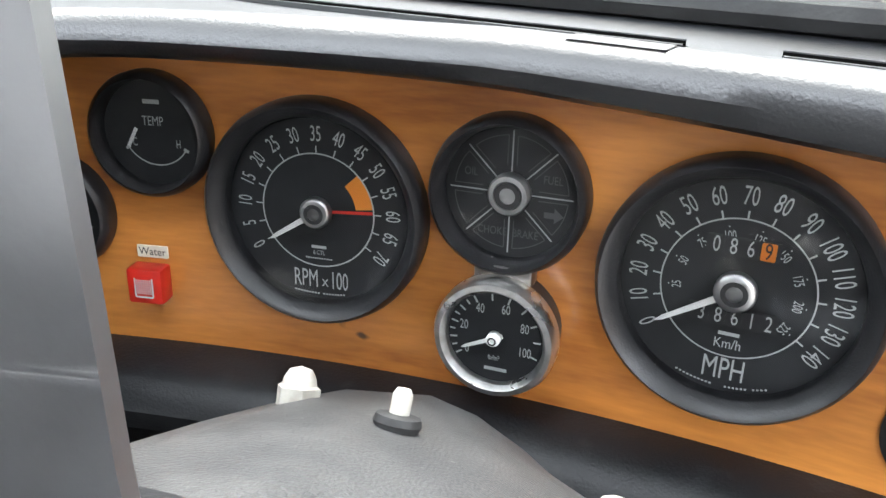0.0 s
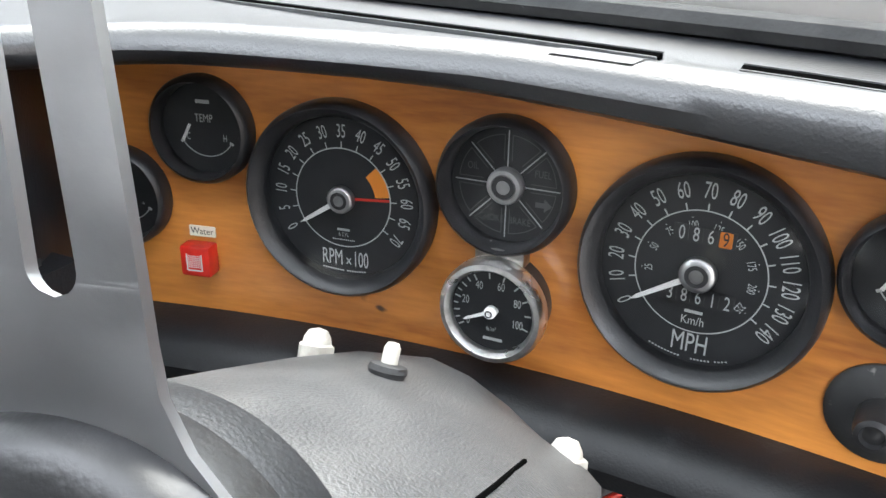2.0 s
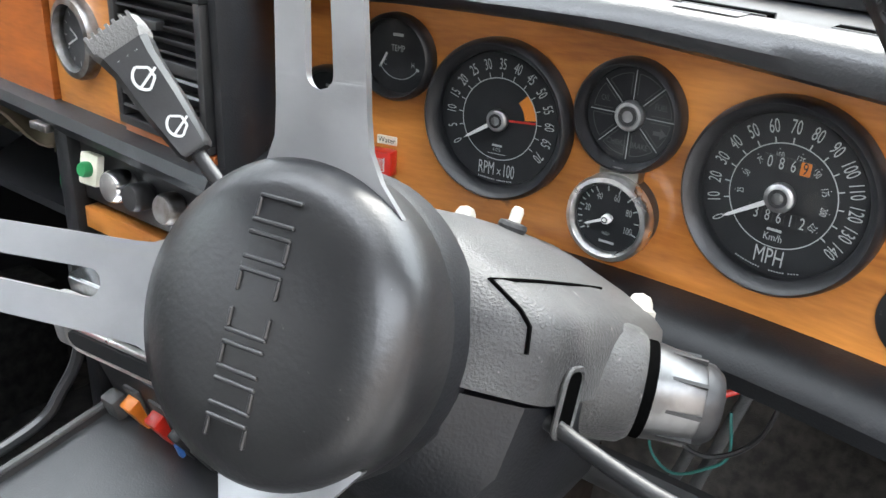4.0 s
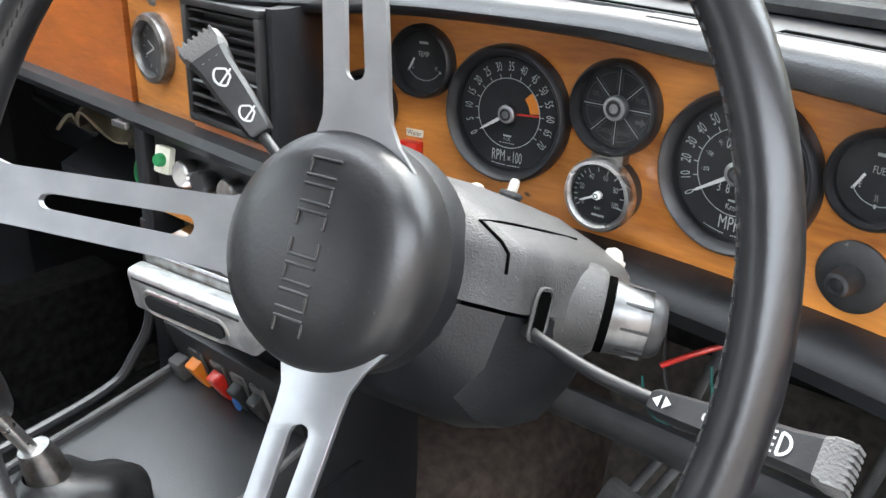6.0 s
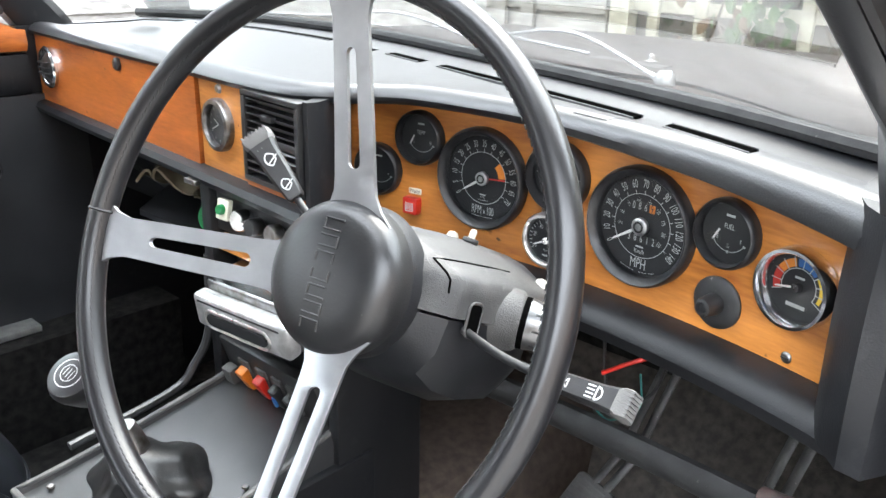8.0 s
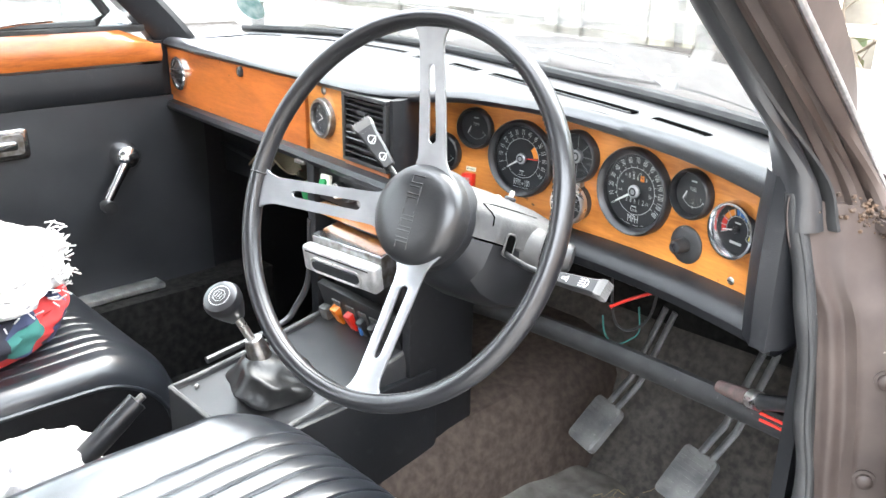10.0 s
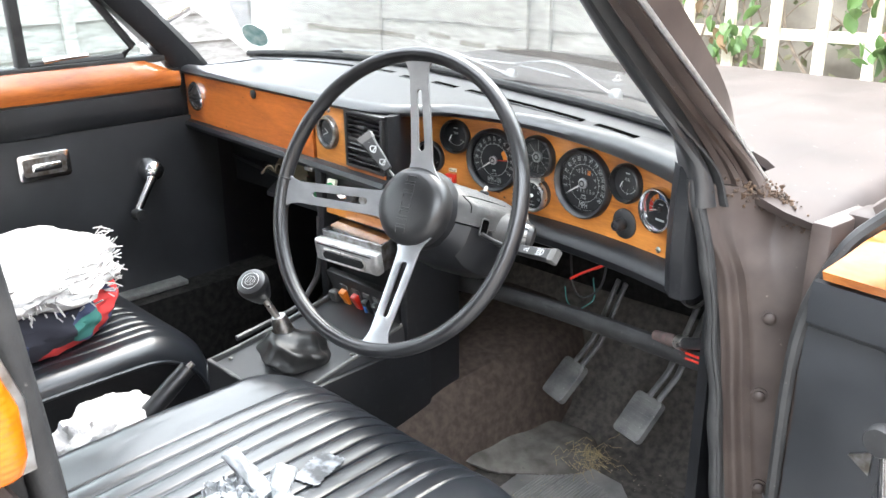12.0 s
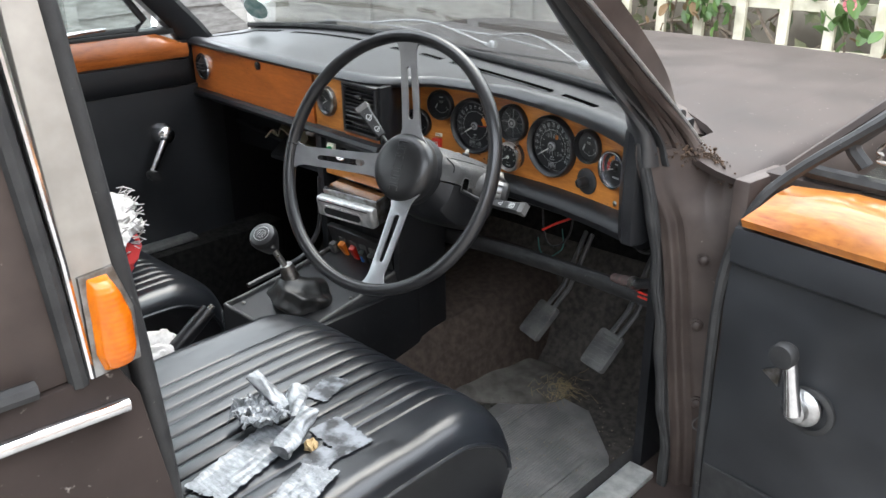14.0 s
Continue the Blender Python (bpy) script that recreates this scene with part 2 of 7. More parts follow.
TAPE = material("silver_cloth_tape", (0.33, 0.345, 0.36), 0.34, 0.35, colour2=(0.17, 0.18, 0.19), scale=60, bump=0.7, bump_scale=260, stretch=(1, 3, 1))
FENCE = material("weathered_fence", (0.30, 0.27, 0.23), 0.85, colour2=(0.46, 0.43, 0.38), scale=14, bump=0.5, bump_scale=90, stretch=(1, 1, 5), random_tint=0.12)
TRELLIS = material("pale_trellis_wood", (0.42, 0.38, 0.28), 0.8, colour2=(0.60, 0.56, 0.44), scale=20, bump=0.4, bump_scale=120, random_tint=0.1)
LEAF = material("leaf", (0.06, 0.12, 0.03), 0.5, colour2=(0.13, 0.21, 0.06), scale=9, random_tint=0.3)
DRYLEAF = material("dry_leaf", (0.16, 0.10, 0.045), 0.8, colour2=(0.10, 0.06, 0.03), scale=12, random_tint=0.3)
TWIG = material("twig", (0.10, 0.075, 0.055), 0.85, colour2=(0.19, 0.15, 0.11), scale=30)
PINK = material("pink_petal", (0.75, 0.22, 0.26), 0.6)
CONCRETE = material("concrete", (0.32, 0.31, 0.29), 0.9, colour2=(0.22, 0.21, 0.20), scale=6, bump=0.4, bump_scale=60)
# These browns hold the shade behind the trellis.
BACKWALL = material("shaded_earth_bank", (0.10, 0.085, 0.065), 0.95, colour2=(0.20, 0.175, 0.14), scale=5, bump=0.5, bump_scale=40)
HEADLINER = material("grey_headlining", (0.36, 0.35, 0.33), 0.9, colour2=(0.30, 0.29, 0.27), scale=20)
# Windscreen haze is pushed up to paint washed-out glare over its dust.
SCREEN = pane_material("windscreen_glass", (0.93, 0.96, 0.94), 0.7, haze=0.16)
PANE = pane_material("side_glass", (0.9, 0.95, 0.93), 0.8, haze=0.03)
LENS = pane_material("instrument_glass", (0.97, 0.97, 0.97), 0.9, rough=0.06)
AMBERLENS = material("amber_lens", (0.60, 0.17, 0.004), 0.22, colour2=(0.42, 0.085, 0.002), scale=30, coat=0.1)

# ---------------------------------------------------------------- geometry helpers


def mesh_of(bm, mat, smooth=True, name="part", angle=40):
    me = bpy.data.meshes.new(name)
    bmesh.ops.recalc_face_normals(bm, faces=bm.faces)
    bm.to_mesh(me)
    bm.free()
    for m in (mat if isinstance(mat, (list, tuple)) else (mat,)):
        me.materials.append(m)
    if smooth:
        me.polygons.foreach_set("use_smooth", [True] * len(me.polygons))
        me.set_sharp_from_angle(angle=radians(angle))
    return me


def part(name, bm, mat, parent=None, label="", at=None, smooth=True, angle=40):
    """One mesh object, under a thing or a part."""
    ob = new(name, mesh_of(bm, mat, smooth, name, angle))
    if parent is not None:
        ob.parent = parent
    if at is not None:
        ob.matrix_local = at
    if label:
        ob["label"] = label
    return ob


def thing(name, label, category, m=None, group="", kind=""):
    ob = new(name)
    ob.empty_display_size = 0.02
    if m is not None:
        ob.matrix_world = m
    return tagged(ob, label, category, group, kind)


def single(name, bm, mat, label, category, m=None, group="", kind="", smooth=True):
    ob = new(name, mesh_of(bm, mat, smooth, name))
    if m is not None:
        ob.matrix_world = m
    return tagged(ob, label, category, group, kind)


def box(x0, x1, y0, y1, z0, z1, bevel=0.0, seg=2, bm=None):
    bm = bm or bmesh.new()
    v = [bm.verts.new(p) for p in ((x0, y0, z0), (x1, y0, z0), (x1, y1, z0), (x0, y1, z0),
                                   (x0, y0, z1), (x1, y0, z1), (x1, y1, z1), (x0, y1, z1))]
    fs = [bm.faces.new([v[i] for i in q]) for q in ((3, 2, 1, 0), (4, 5, 6, 7), (0, 1, 5, 4), (1, 2, 6, 5), (2, 3, 7, 6), (3, 0, 4, 7))]
    if bevel:
        es = list({e for f in fs for e in f.edges})
        bmesh.ops.bevel(bm, geom=es, offset=bevel, segments=seg, affect='EDGES', profile=0.5)
    return bm


def lathe(profile, n=48, bm=None, closed=False):
    """Turn (radius, height) pairs about z. Closed: the profile is a loop."""
    bm = bm or bmesh.new()
    rings = []
    for r, h in profile:
        if r < 1e-6:
            rings.append([bm.verts.new((0, 0, h))])
        else:
            rings.append([bm.verts.new((r * math.cos(2 * math.pi * i / n), r * math.sin(2 * math.pi * i / n), h)) for i in range(n)])
    pairs = list(zip(rings, rings[1:])) + ([(rings[-1], rings[0])] if closed else [])
    for a, b in pairs:
        for i in range(n):
            j = (i + 1) % n
            if len(a) == 1 and len(b) == 1:
                continue
            if len(a) == 1:
                bm.faces.new((a[0], b[i], b[j]))
            elif len(b) == 1:
                bm.faces.new((a[i], a[j], b[0]))
            else:
                bm.faces.new((a[i], a[j], b[j], b[i]))
    return bm


def loft(sections, caps=True, ring=True, bm=None):
    """Skin over sections of equal point counts."""
    bm = bm or bmesh.new()
    rows = [[bm.verts.new(p) for p in s] for s in sections]
    k = len(rows[0])
    for a, b in zip(rows, rows[1:]):
        for i in range(k if ring else k - 1):
            j = (i + 1) % k
            bm.faces.new((a[i], a[j], b[j], b[i]))
    if caps and ring:
        bm.faces.new(rows[0])
        bm.faces.new(rows[-1][::-1])
    return bm


def tube(points, r, n=10, bm=None, caps=True, flat=1.0):
    """A round bar along points; r a number or one for each point."""
    pts = [Vector(p) for p in points]
    rs = r if isinstance(r, (list, tuple)) else [r] * len(pts)
    secs, up = [], Vector((0, 0, 1))
    for i, p in enumerate(pts):
        d = (pts[min(i + 1, len(pts) - 1)] - pts[max(i - 1, 0)]).normalized()
        if i == 0:
            up = d.orthogonal().normalized() if abs(d.z) > 0.95 else Vector((0, 0, 1))
        a = d.cross(up).normalized()
        b = a.cross(d).normalized()
        up = b
        secs.append([p + rs[i] * (math.cos(2 * math.pi * k / n) * a + flat * math.sin(2 * math.pi * k / n) * b) for k in range(n)])
    return loft(secs, caps, True, bm)


def smooth_path(points, n=6):
    """Catmull-Rom points through the given ones."""
    p = [Vector(q) for q in points]
    p = [2 * p[0] - p[1]] + p + [2 * p[-1] - p[-2]]
    out = []
    for i in range(1, len(p) - 2):
        for k in range(n):
            t = k / n
            out.append(0.5 * (2 * p[i] + (p[i + 1] - p[i - 1]) * t + (2 * p[i - 1] - 5 * p[i] + 4 * p[i + 1] - p[i + 2]) * t * t
                              + (3 * p[i] - p[i - 1] - 3 * p[i + 1] + p[i + 2]) * t ** 3))
    return out + [p[-2]]


def prism(outline, z0, z1, bevel=0.0, bm=None):
    """A flat outline in x, y, given thickness along z."""
    bm = bm or bmesh.new()
    a = [bm.verts.new((x, y, z0)) for x, y in outline]
    b = [bm.verts.new((x, y, z1)) for x, y in outline]
    k = len(a)
    fs = [bm.faces.new(a[::-1]), bm.faces.new(b)]
    for i in range(k):
        fs.append(bm.faces.new((a[i], a[(i + 1) % k], b[(i + 1) % k], b[i])))
    if bevel:
        bmesh.ops.bevel(bm, geom=list(fs[1].edges), offset=bevel, segments=2, affect='EDGES', profile=0.5)
    return bm


def rounded(w, h, r, n=5, cx=0.0, cy=0.0):
    out = []
    for sx, sy, a0 in ((1, 1, 0), (-1, 1, 90), (-1, -1, 180), (1, -1, 270)):
        for k in range(n + 1):
            a = radians(a0 + 90 * k / n)
            out.append((cx + sx * (w / 2 - r) + r * math.cos(a), cy + sy * (h / 2 - r) + r * math.sin(a)))
    return out


def sheet(f, nu, nv, bm=None):
    """A surface f(u, v) over the unit square."""
    bm = bm or bmesh.new()
    g = [[bm.verts.new(f(i / nu, j / nv)) for j in range(nv + 1)] for i in range(nu + 1)]
    for i in range(nu):
        for j in range(nv):
            bm.faces.new((g[i][j], g[i + 1][j], g[i + 1][j + 1], g[i][j + 1]))
    return bm


def solid(f, nu, nv, thick, bm=None):
    """The same, given thickness along its own normals."""
    bm = sheet(f, nu, nv, bm)
    bmesh.ops.recalc_face_normals(bm, faces=bm.faces)
    bmesh.ops.solidify(bm, geom=list(bm.faces), thickness=thick)
    return bm


letters = {}


def text(bm, s, x, y, size, z, turn=0.0, squeeze=0.75, mat=0):
    """Flat letters of the built-in font, centred on x, y."""
    if s not in letters:
        c = bpy.data.curves.new("letters", 'FONT')
        c.body, c.align_x, c.align_y, c.resolution_u = s, 'CENTER', 'CENTER', 3
        ob = bpy.data.objects.new("letters", c)
        me = bpy.data.meshes.new_from_object(ob)
        letters[s] = ([v.co.copy() for v in me.vertices], [list(p.vertices) for p in me.polygons])
        bpy.data.objects.remove(ob)
        bpy.data.meshes.remove(me)
        bpy.data.curves.remove(c)
    co, fs = letters[s]
    rot = Matrix.Rotation(turn, 2)
    vs = []
    for c in co:
        p = rot @ Vector((c.x * size * squeeze, c.y * size))
        vs.append(bm.verts.new((x + p.x, y + p.y, z)))
    for f in fs:
        try:
            bm.faces.new([vs[i] for i in f]).material_index = mat
        except ValueError:
            pass
    return bm


def bar(bm, x0, y0, x1, y1, w, z, mat=0):
    """A flat stroke from one point to another."""
    d = Vector((x1 - x0, y1 - y0))
    s = Vector((-d.y, d.x)).normalized() * w / 2
    f = bm.faces.new([bm.verts.new((x0 + s.x, y0 + s.y, z)), bm.verts.new((x0 - s.x, y0 - s.y, z)),
                      bm.verts.new((x1 - s.x, y1 - s.y, z)), bm.verts.new((x1 + s.x, y1 + s.y, z))])
    f.material_index = mat


def arc(bm, r, w, a0, a1, z, n=40, mat=0, cx=0.0, cy=0.0):
    """A flat stroke along a circle, degrees."""
    pts = []
    for i in range(n + 1):
        a = radians(a0 + (a1 - a0) * i / n)
        pts.append([bm.verts.new((cx + q * math.cos(a), cy + q * math.sin(a), z)) for q in (r - w / 2, r + w / 2)])
    for p, q in zip(pts, pts[1:]):
        bm.faces.new((p[0], q[0], q[1], p[1])).material_index = mat


def frame_at(origin, xaxis, zaxis):
    z = Vector(zaxis).normalized()
    x = (Vector(xaxis) - z * Vector(xaxis).dot(z)).normalized()
    y = z.cross(x)
    return Matrix(((x.x, y.x, z.x, origin[0]), (x.y, y.y, z.y, origin[1]), (x.z, y.z, z.z, origin[2]), (0, 0, 0, 1)))

# ---------------------------------------------------------------- plan curves


def table(rows, x):
    xs, ys = zip(*rows)
    return float(np.interp(x, xs, ys))


def yp(x):
    """The driver's instrument board, gently curved round the driver."""
    return 0.010 - 0.55 * (x - 0.08) ** 2


def pp(x):
    """The passenger's board."""
    return -0.063 - 0.079 * (x + 0.81)


LIP = [(-0.93, -0.070), (-0.57, -0.098), (-0.37, -0.112), (-0.25, -0.121), (-0.18, -0.121), (-0.14, -0.112), (-0.115, -0.078), (-0.09, -0.046),
       (-0.04, -0.036), (0.08, -0.026), (0.17, -0.031), (0.25, -0.046), (0.33, -0.074), (0.375, -0.097), (0.41, -0.118)]
SCUTTLE = [(-1.0, 0.10), (-0.9, 0.19), (-0.8, 0.255), (-0.6, 0.275), (-0.386, 0.252), (-0.053, 0.160), (0.156, 0.100), (0.307, 0.035), (0.44, -0.03)]


def lip(x):
    return 0.006 + sum(table(LIP, x + d) for d in (-0.02, -0.01, 0, 0.01, 0.02)) / 5


def scuttle(x):
    return sum(table(SCUTTLE, x + d) for d in (-0.1, -0.05, 0, 0.05, 0.1)) / 5


def on_board(x, z, proud=0.0):
    s = -1.1 * (x - 0.08)
    n = Vector((s, -1, 0)).normalized()
    return frame_at(Vector((x, yp(x), z)) + n * proud, (1, s, 0), n)


def on_pboard(x, z, proud=0.0):
    n = Vector((-0.079, -1, 0)).normalized()
    return frame_at(Vector((x, pp(x), z)) + n * proud, (1, -0.079, 0), n)


# ---------------------------------------------------------------- dashboard
dash = thing("dashboard", "padded black vinyl dashboard with a rolled front lip", "dashboard", kind="structure")
secs = []
for i in range(97):
    x = -0.93 + (0.412 + 0.93) * i / 96
    a, b = lip(x), max(scuttle(x), lip(x) + 0.1)
    end = max(0.0, (x - 0.385) / 0.027) ** 2 * 0.012
    ring = [(b, 0.981), (a + 0.6 * (b - a), 0.9775), (a + 0.055, 0.979), (a + 0.034, 0.9835), (a + 0.020, 0.9855), (a + 0.010, 0.9845), (a + 0.003, 0.980),
            (a, 0.974), (a + 0.003, 0.969), (a + 0.010, 0.966), (a + 0.03, 0.965), (b, 0.955)]
    fall, sag = 0.040 * max(0.0, x - 0.08), 0.034 * max(0.0, x - 0.02)
    secs.append([(x, y, z - end - fall * min(1, max(0, (b - y) / 0.1)) - (sag if 8 <= q <= 10 else 0.4 * sag if q == 7 else 0)) for q, (y, z) in enumerate(ring)])
part("dash_top", loft(secs), DASHTOP, dash, "dust-greyed padded top with a rolled lip")
# roll under the driver's board, carried round the right end
secs = []
for i in range(60):
    x = -0.18 + (0.40 + 0.18) * i / 59
    y = yp(x) - 0.004
    secs.append([(x, y + dy, 0.820 + dz) for dy, dz in ((0.03, 0.0), (0.0, 0.002), (-0.018, -0.001), (-0.030, -0.006), (-0.036, -0.016), (-0.033, -0.027), (-0.02, -0.034), (0.05, -0.040))])
part("lower_roll", loft(secs), VINYL, dash)
secs = []
for k in range(16):
    z = 0.806 + (0.976 - 0.806) * k / 15
    bulge = 0.006 * math.sin(math.pi * k / 15)
    secs.append([(0.352, -0.010, z), (0.354, -0.040, z), (0.358, -0.062 - bulge, z), (0.370, -0.086 - bulge, z), (0.388, -0.106 - bulge, z),
                 (0.404, -0.108, z), (0.414, -0.090, z), (0.416, 0.03, z), (0.36, 0.03, z)])
part("end_pad", loft(secs), VINYL, dash)
# return between the two boards
secs = []
for k in range(14):
    z = 0.835 + (0.972 - 0.835) * k / 13
    secs.append([(-0.172, -0.022, z), (-0.146, -0.060, z), (-0.126, -0.095, z), (-0.122, -0.110, z), (-0.1255, -0.1195, z), (-0.1325, -0.1195, z), (-0.136, -0.110, z), (-0.184, -0.022, z)])
part("centre_return", loft(secs), VINYL, dash)
# roll under the passenger's board
secs = []
for i in range(40):
    x = -0.90 + (0.90 - 0.125) * i / 39
    y = pp(x) - 0.004
    secs.append([(x, y + dy, 0.866 + dz) for dy, dz in ((0.03, 0.0), (0.0, 0.0), (-0.012, -0.003), (-0.016, -0.010), (-0.012, -0.018), (0.0, -0.022), (0.06, -0.030), (0.06, 0.0))])
part("passenger_roll", loft(secs), VINYL, dash)
TAPEPROF = [(0.010, 0.9851), (0.020, 0.9860), (0.034, 0.9840), (0.055, 0.9798), (0.072, 0.9796)]


def dash_tape(u, v):
    x = 0.104 + 0.036 * u + 0.010 * v
    k = v * (len(TAPEPROF) - 1)
    i = min(int(k), len(TAPEPROF) - 2)
    (d0, z0), (d1, z1) = TAPEPROF[i], TAPEPROF[i + 1]
    return (x, lip(x) + d0 + (d1 - d0) * (k - i), z0 + (z1 - z0) * (k - i) - 0.040 * max(0.0, x - 0.08))


part("dash_tape", sheet(dash_tape, 6, 24), DASHTOP, dash, "strip of dull black tape over the lip")


def slot(x0, x1, back):
    """A demister slot: black strip standing in for its shaded gap, with a thin rim."""
    th = thing("demister_slot", "long dark demister slot in the dashboard top", "vent", group="demister slots")
    pts = []
    n = 12
    for k in range(n + 1):
        x = x0 + (x1 - x0) * k / n
        pts.append((x, scuttle(x) - back))
    z = 0.9794
    sec = lambda w, h0, h1: [[(x, y - w, z + h0), (x, y - w * 0.8, z + h1), (x, y + w * 0.8, z + h1), (x, y + w, z + h0)] for x, y in pts]
    part("slot_shade", loft(sec(0.0068, -0.003, 0.0006)), VOID, th)
    for s in (-1, 1):
        part("rim", loft([[(x, y + s * 0.0088 + d, z + h) for d, h in ((-0.0015, -0.004), (-0.001, 0.0009), (0.001, 0.0009), (0.0015, -0.004))] for x, y in pts]), DASHTOP, th)
    return th


for x0, x1, back in ((-0.90, -0.83, 0.055), (-0.79, -0.46, 0.062), (-0.41, -0.335, 0.075), (-0.30, -0.22, 0.068), (-0.18, 0.142, 0.066), (0.178, 0.268, 0.066)):
    slot(x0, x1, back)

# ---------------------------------------------------------------- wood boards


def board_mesh(x0, x1, z0, z1, curve, thick=0.008, n=40):
    secs = []
    for i in range(n + 1):
        x = x0 + (x1 - x0) * i / n
        y = curve(x)
        secs.append([(x, y, z0), (x, y, z1), (x, y + thick, z1), (x, y + thick, z0)])
    return loft(secs)


tagged(part("instrument_board", board_mesh(-0.185, 0.353, 0.815, 0.966, yp), WOOD), "orange-brown varnished wood veneer instrument board", "dashboard panel")
tagged(part("clock_board", board_mesh(-0.347, -0.2425, 0.862, 0.969, pp, n=4), WOOD), "orange-brown varnished wood veneer board round the clock", "dashboard panel")
lid = thing("glovebox_lid", "closed varnished wood glovebox lid with a small lock", "glovebox")
part("panel", board_mesh(-0.88, -0.351, 0.866, 0.969, lambda x: pp(x) - 0.004, 0.012, 6), WOOD_RED, lid)
lock = part("lock", lathe([(0, 0.006), (0.006, 0.006), (0.0085, 0.004), (0.009, 0)], 20), BLACK, lid, "small dark lock", on_pboard(-0.561, 0.958, 0.004))
part("keyhole", box(-0.001, 0.001, -0.004, 0.004, 0.006, 0.0068), STEEL, lock)
for x, z in ((-0.345, 0.846),):
    part("hinge", box(x - 0.012, x + 0.012, pp(x) - 0.024, pp(x) - 0.016, z, z + 0.006, 0.001), STEEL, lid)

# ---------------------------------------------------------------- instruments


def bezel_ring(R, inner, height, lip_w, mat, parent, label=""):
    prof = [(R, 0), (R, height * 0.55), (R - 0.0012, height * 0.85), (R - 0.003, height), (R - lip_w, height * 0.93), (inner + 0.001, height * 0.55), (inner, height * 0.38), (inner, 0)]
    return part("bezel", lathe(prof, 72, closed=True), mat, parent, label)


def needle(parent, angle, length, z, w=0.0022, hub=0.006, hub_mat=None, tail=0.0):
    a = radians(angle)
    c, s = math.cos(a), math.sin(a)
    bm = bmesh.new()
    pts = [(-tail, -w * 0.5), (length * 0.9, -w * 0.30), (length, 0), (length * 0.9, w * 0.30), (-tail, w * 0.5)]
    prism([(x * c - y * s, x * s + y * c) for x, y in pts], z, z + 0.0008, bm=bm)
    part("needle", bm, NEEDLE, parent, "white painted needle", smooth=False)
    if hub:
        part("hub", lathe([(hub, z - 0.001), (hub, z + 0.002), (hub * 0.85, z + 0.0032), (hub * 0.62, z + 0.0034), (hub * 0.5, z + 0.0022), (hub * 0.3, z + 0.0022), (0, z + 0.0026)], 32), hub_mat or SATIN, parent, "chromed centre boss")
        # Flat black ring on top paints the shade of a recess.
        part("hub_recess_shade", lathe([(hub * 0.64, z + 0.0037), (hub * 0.40, z + 0.0037)], 32), BLACK, parent)


def glass(parent, r, z):
    g = part("glass", lathe([(0, z), (r, z)], 48), LENS, parent)
    g.visible_shadow = False


def dial(parent, r, z=0.0008):
    part("dial", lathe([(0, z), (r, z)], 64), DIAL, parent)


def big_gauge(name, label, x, z, R):
    th = thing(name, label, "gauge", on_board(x, z, 0.0022))
    bezel_ring(R, R * 0.835, 0.013, 0.0045, BEZEL, th)
    dial(th, R * 0.845, -0.0006)
    return th


A0, SPAN = 213.0, 246.0
# rev counter
R = 0.0519
tach = big_gauge("rev_counter", "round black rev counter, needle at rest, wide black bezel", -0.0045, 0.8995, R)
bm = bmesh.new()
for k in range(15):
    a = radians(A0 - SPAN * k / 14)
    text(bm, str(5 * k), 0.0350 * math.cos(a), 0.0350 * math.sin(a), 0.0098, 0.0013, a - math.pi / 2, 0.55)
    bar(bm, 0.0262 * math.cos(a), 0.0262 * math.sin(a), 0.0300 * math.cos(a), 0.0300 * math.sin(a), 0.0006, 0.0013)
arc(bm, 0.0265, 0.00065, A0, A0 - SPAN - 0.0, 0.0013, 60)
arc(bm, 0.0265, 0.00065, A0, A0 + 114, 0.0013, 30)
text(bm, "RPM", -0.0068, -0.0335, 0.0125, 0.0013, 0, 0.52)
text(bm, "x", 0.0026, -0.0340, 0.008, 0.0013, 0, 0.8)
text(bm, "100", 0.0095, -0.0335, 0.0125, 0.0013, 0, 0.48)
text(bm, "6 CYL", 0.0, -0.0200, 0.0030, 0.0013)
bar(bm, -0.0036, -0.0172, 0.0036, -0.0172, 0.0014, 0.0013)
for q in range(12):
    bar(bm, -0.0065 + 0.0011 * q, -0.0228, -0.0058 + 0.0011 * q, -0.0228, 0.0007, 0.0013)
for q in range(18):
    if q != 9:
        x = -0.0125 + 0.0014 * q
        bar(bm, x, -0.0403 + 5 * x * x, x + 0.0009, -0.0403 + 5 * x * x, 0.0008, 0.0013)
part("markings", bm, WHITE, tach, smooth=False)
bm = bmesh.new()
arc(bm, 0.0222, 0.0080, A0 - SPAN * 48 / 70, A0 - SPAN * 58.5 / 70, 0.0012, 14, 0)
part("warning_sector", bm, ORANGE, tach, "orange warning sector", smooth=False)
bm = bmesh.new()
a = radians(A0 - SPAN * 59.5 / 70)
bar(bm, 0.006 * math.cos(a), 0.006 * math.sin(a), 0.0262 * math.cos(a), 0.0262 * math.sin(a), 0.0014, 0.0016)
part("red_line", bm, REDPRINT, tach, "red limit line", smooth=False)
needle(tach, A0, 0.0275, 0.003, 0.0030, 0.0072)
glass(tach, R * 0.838, 0.0056)

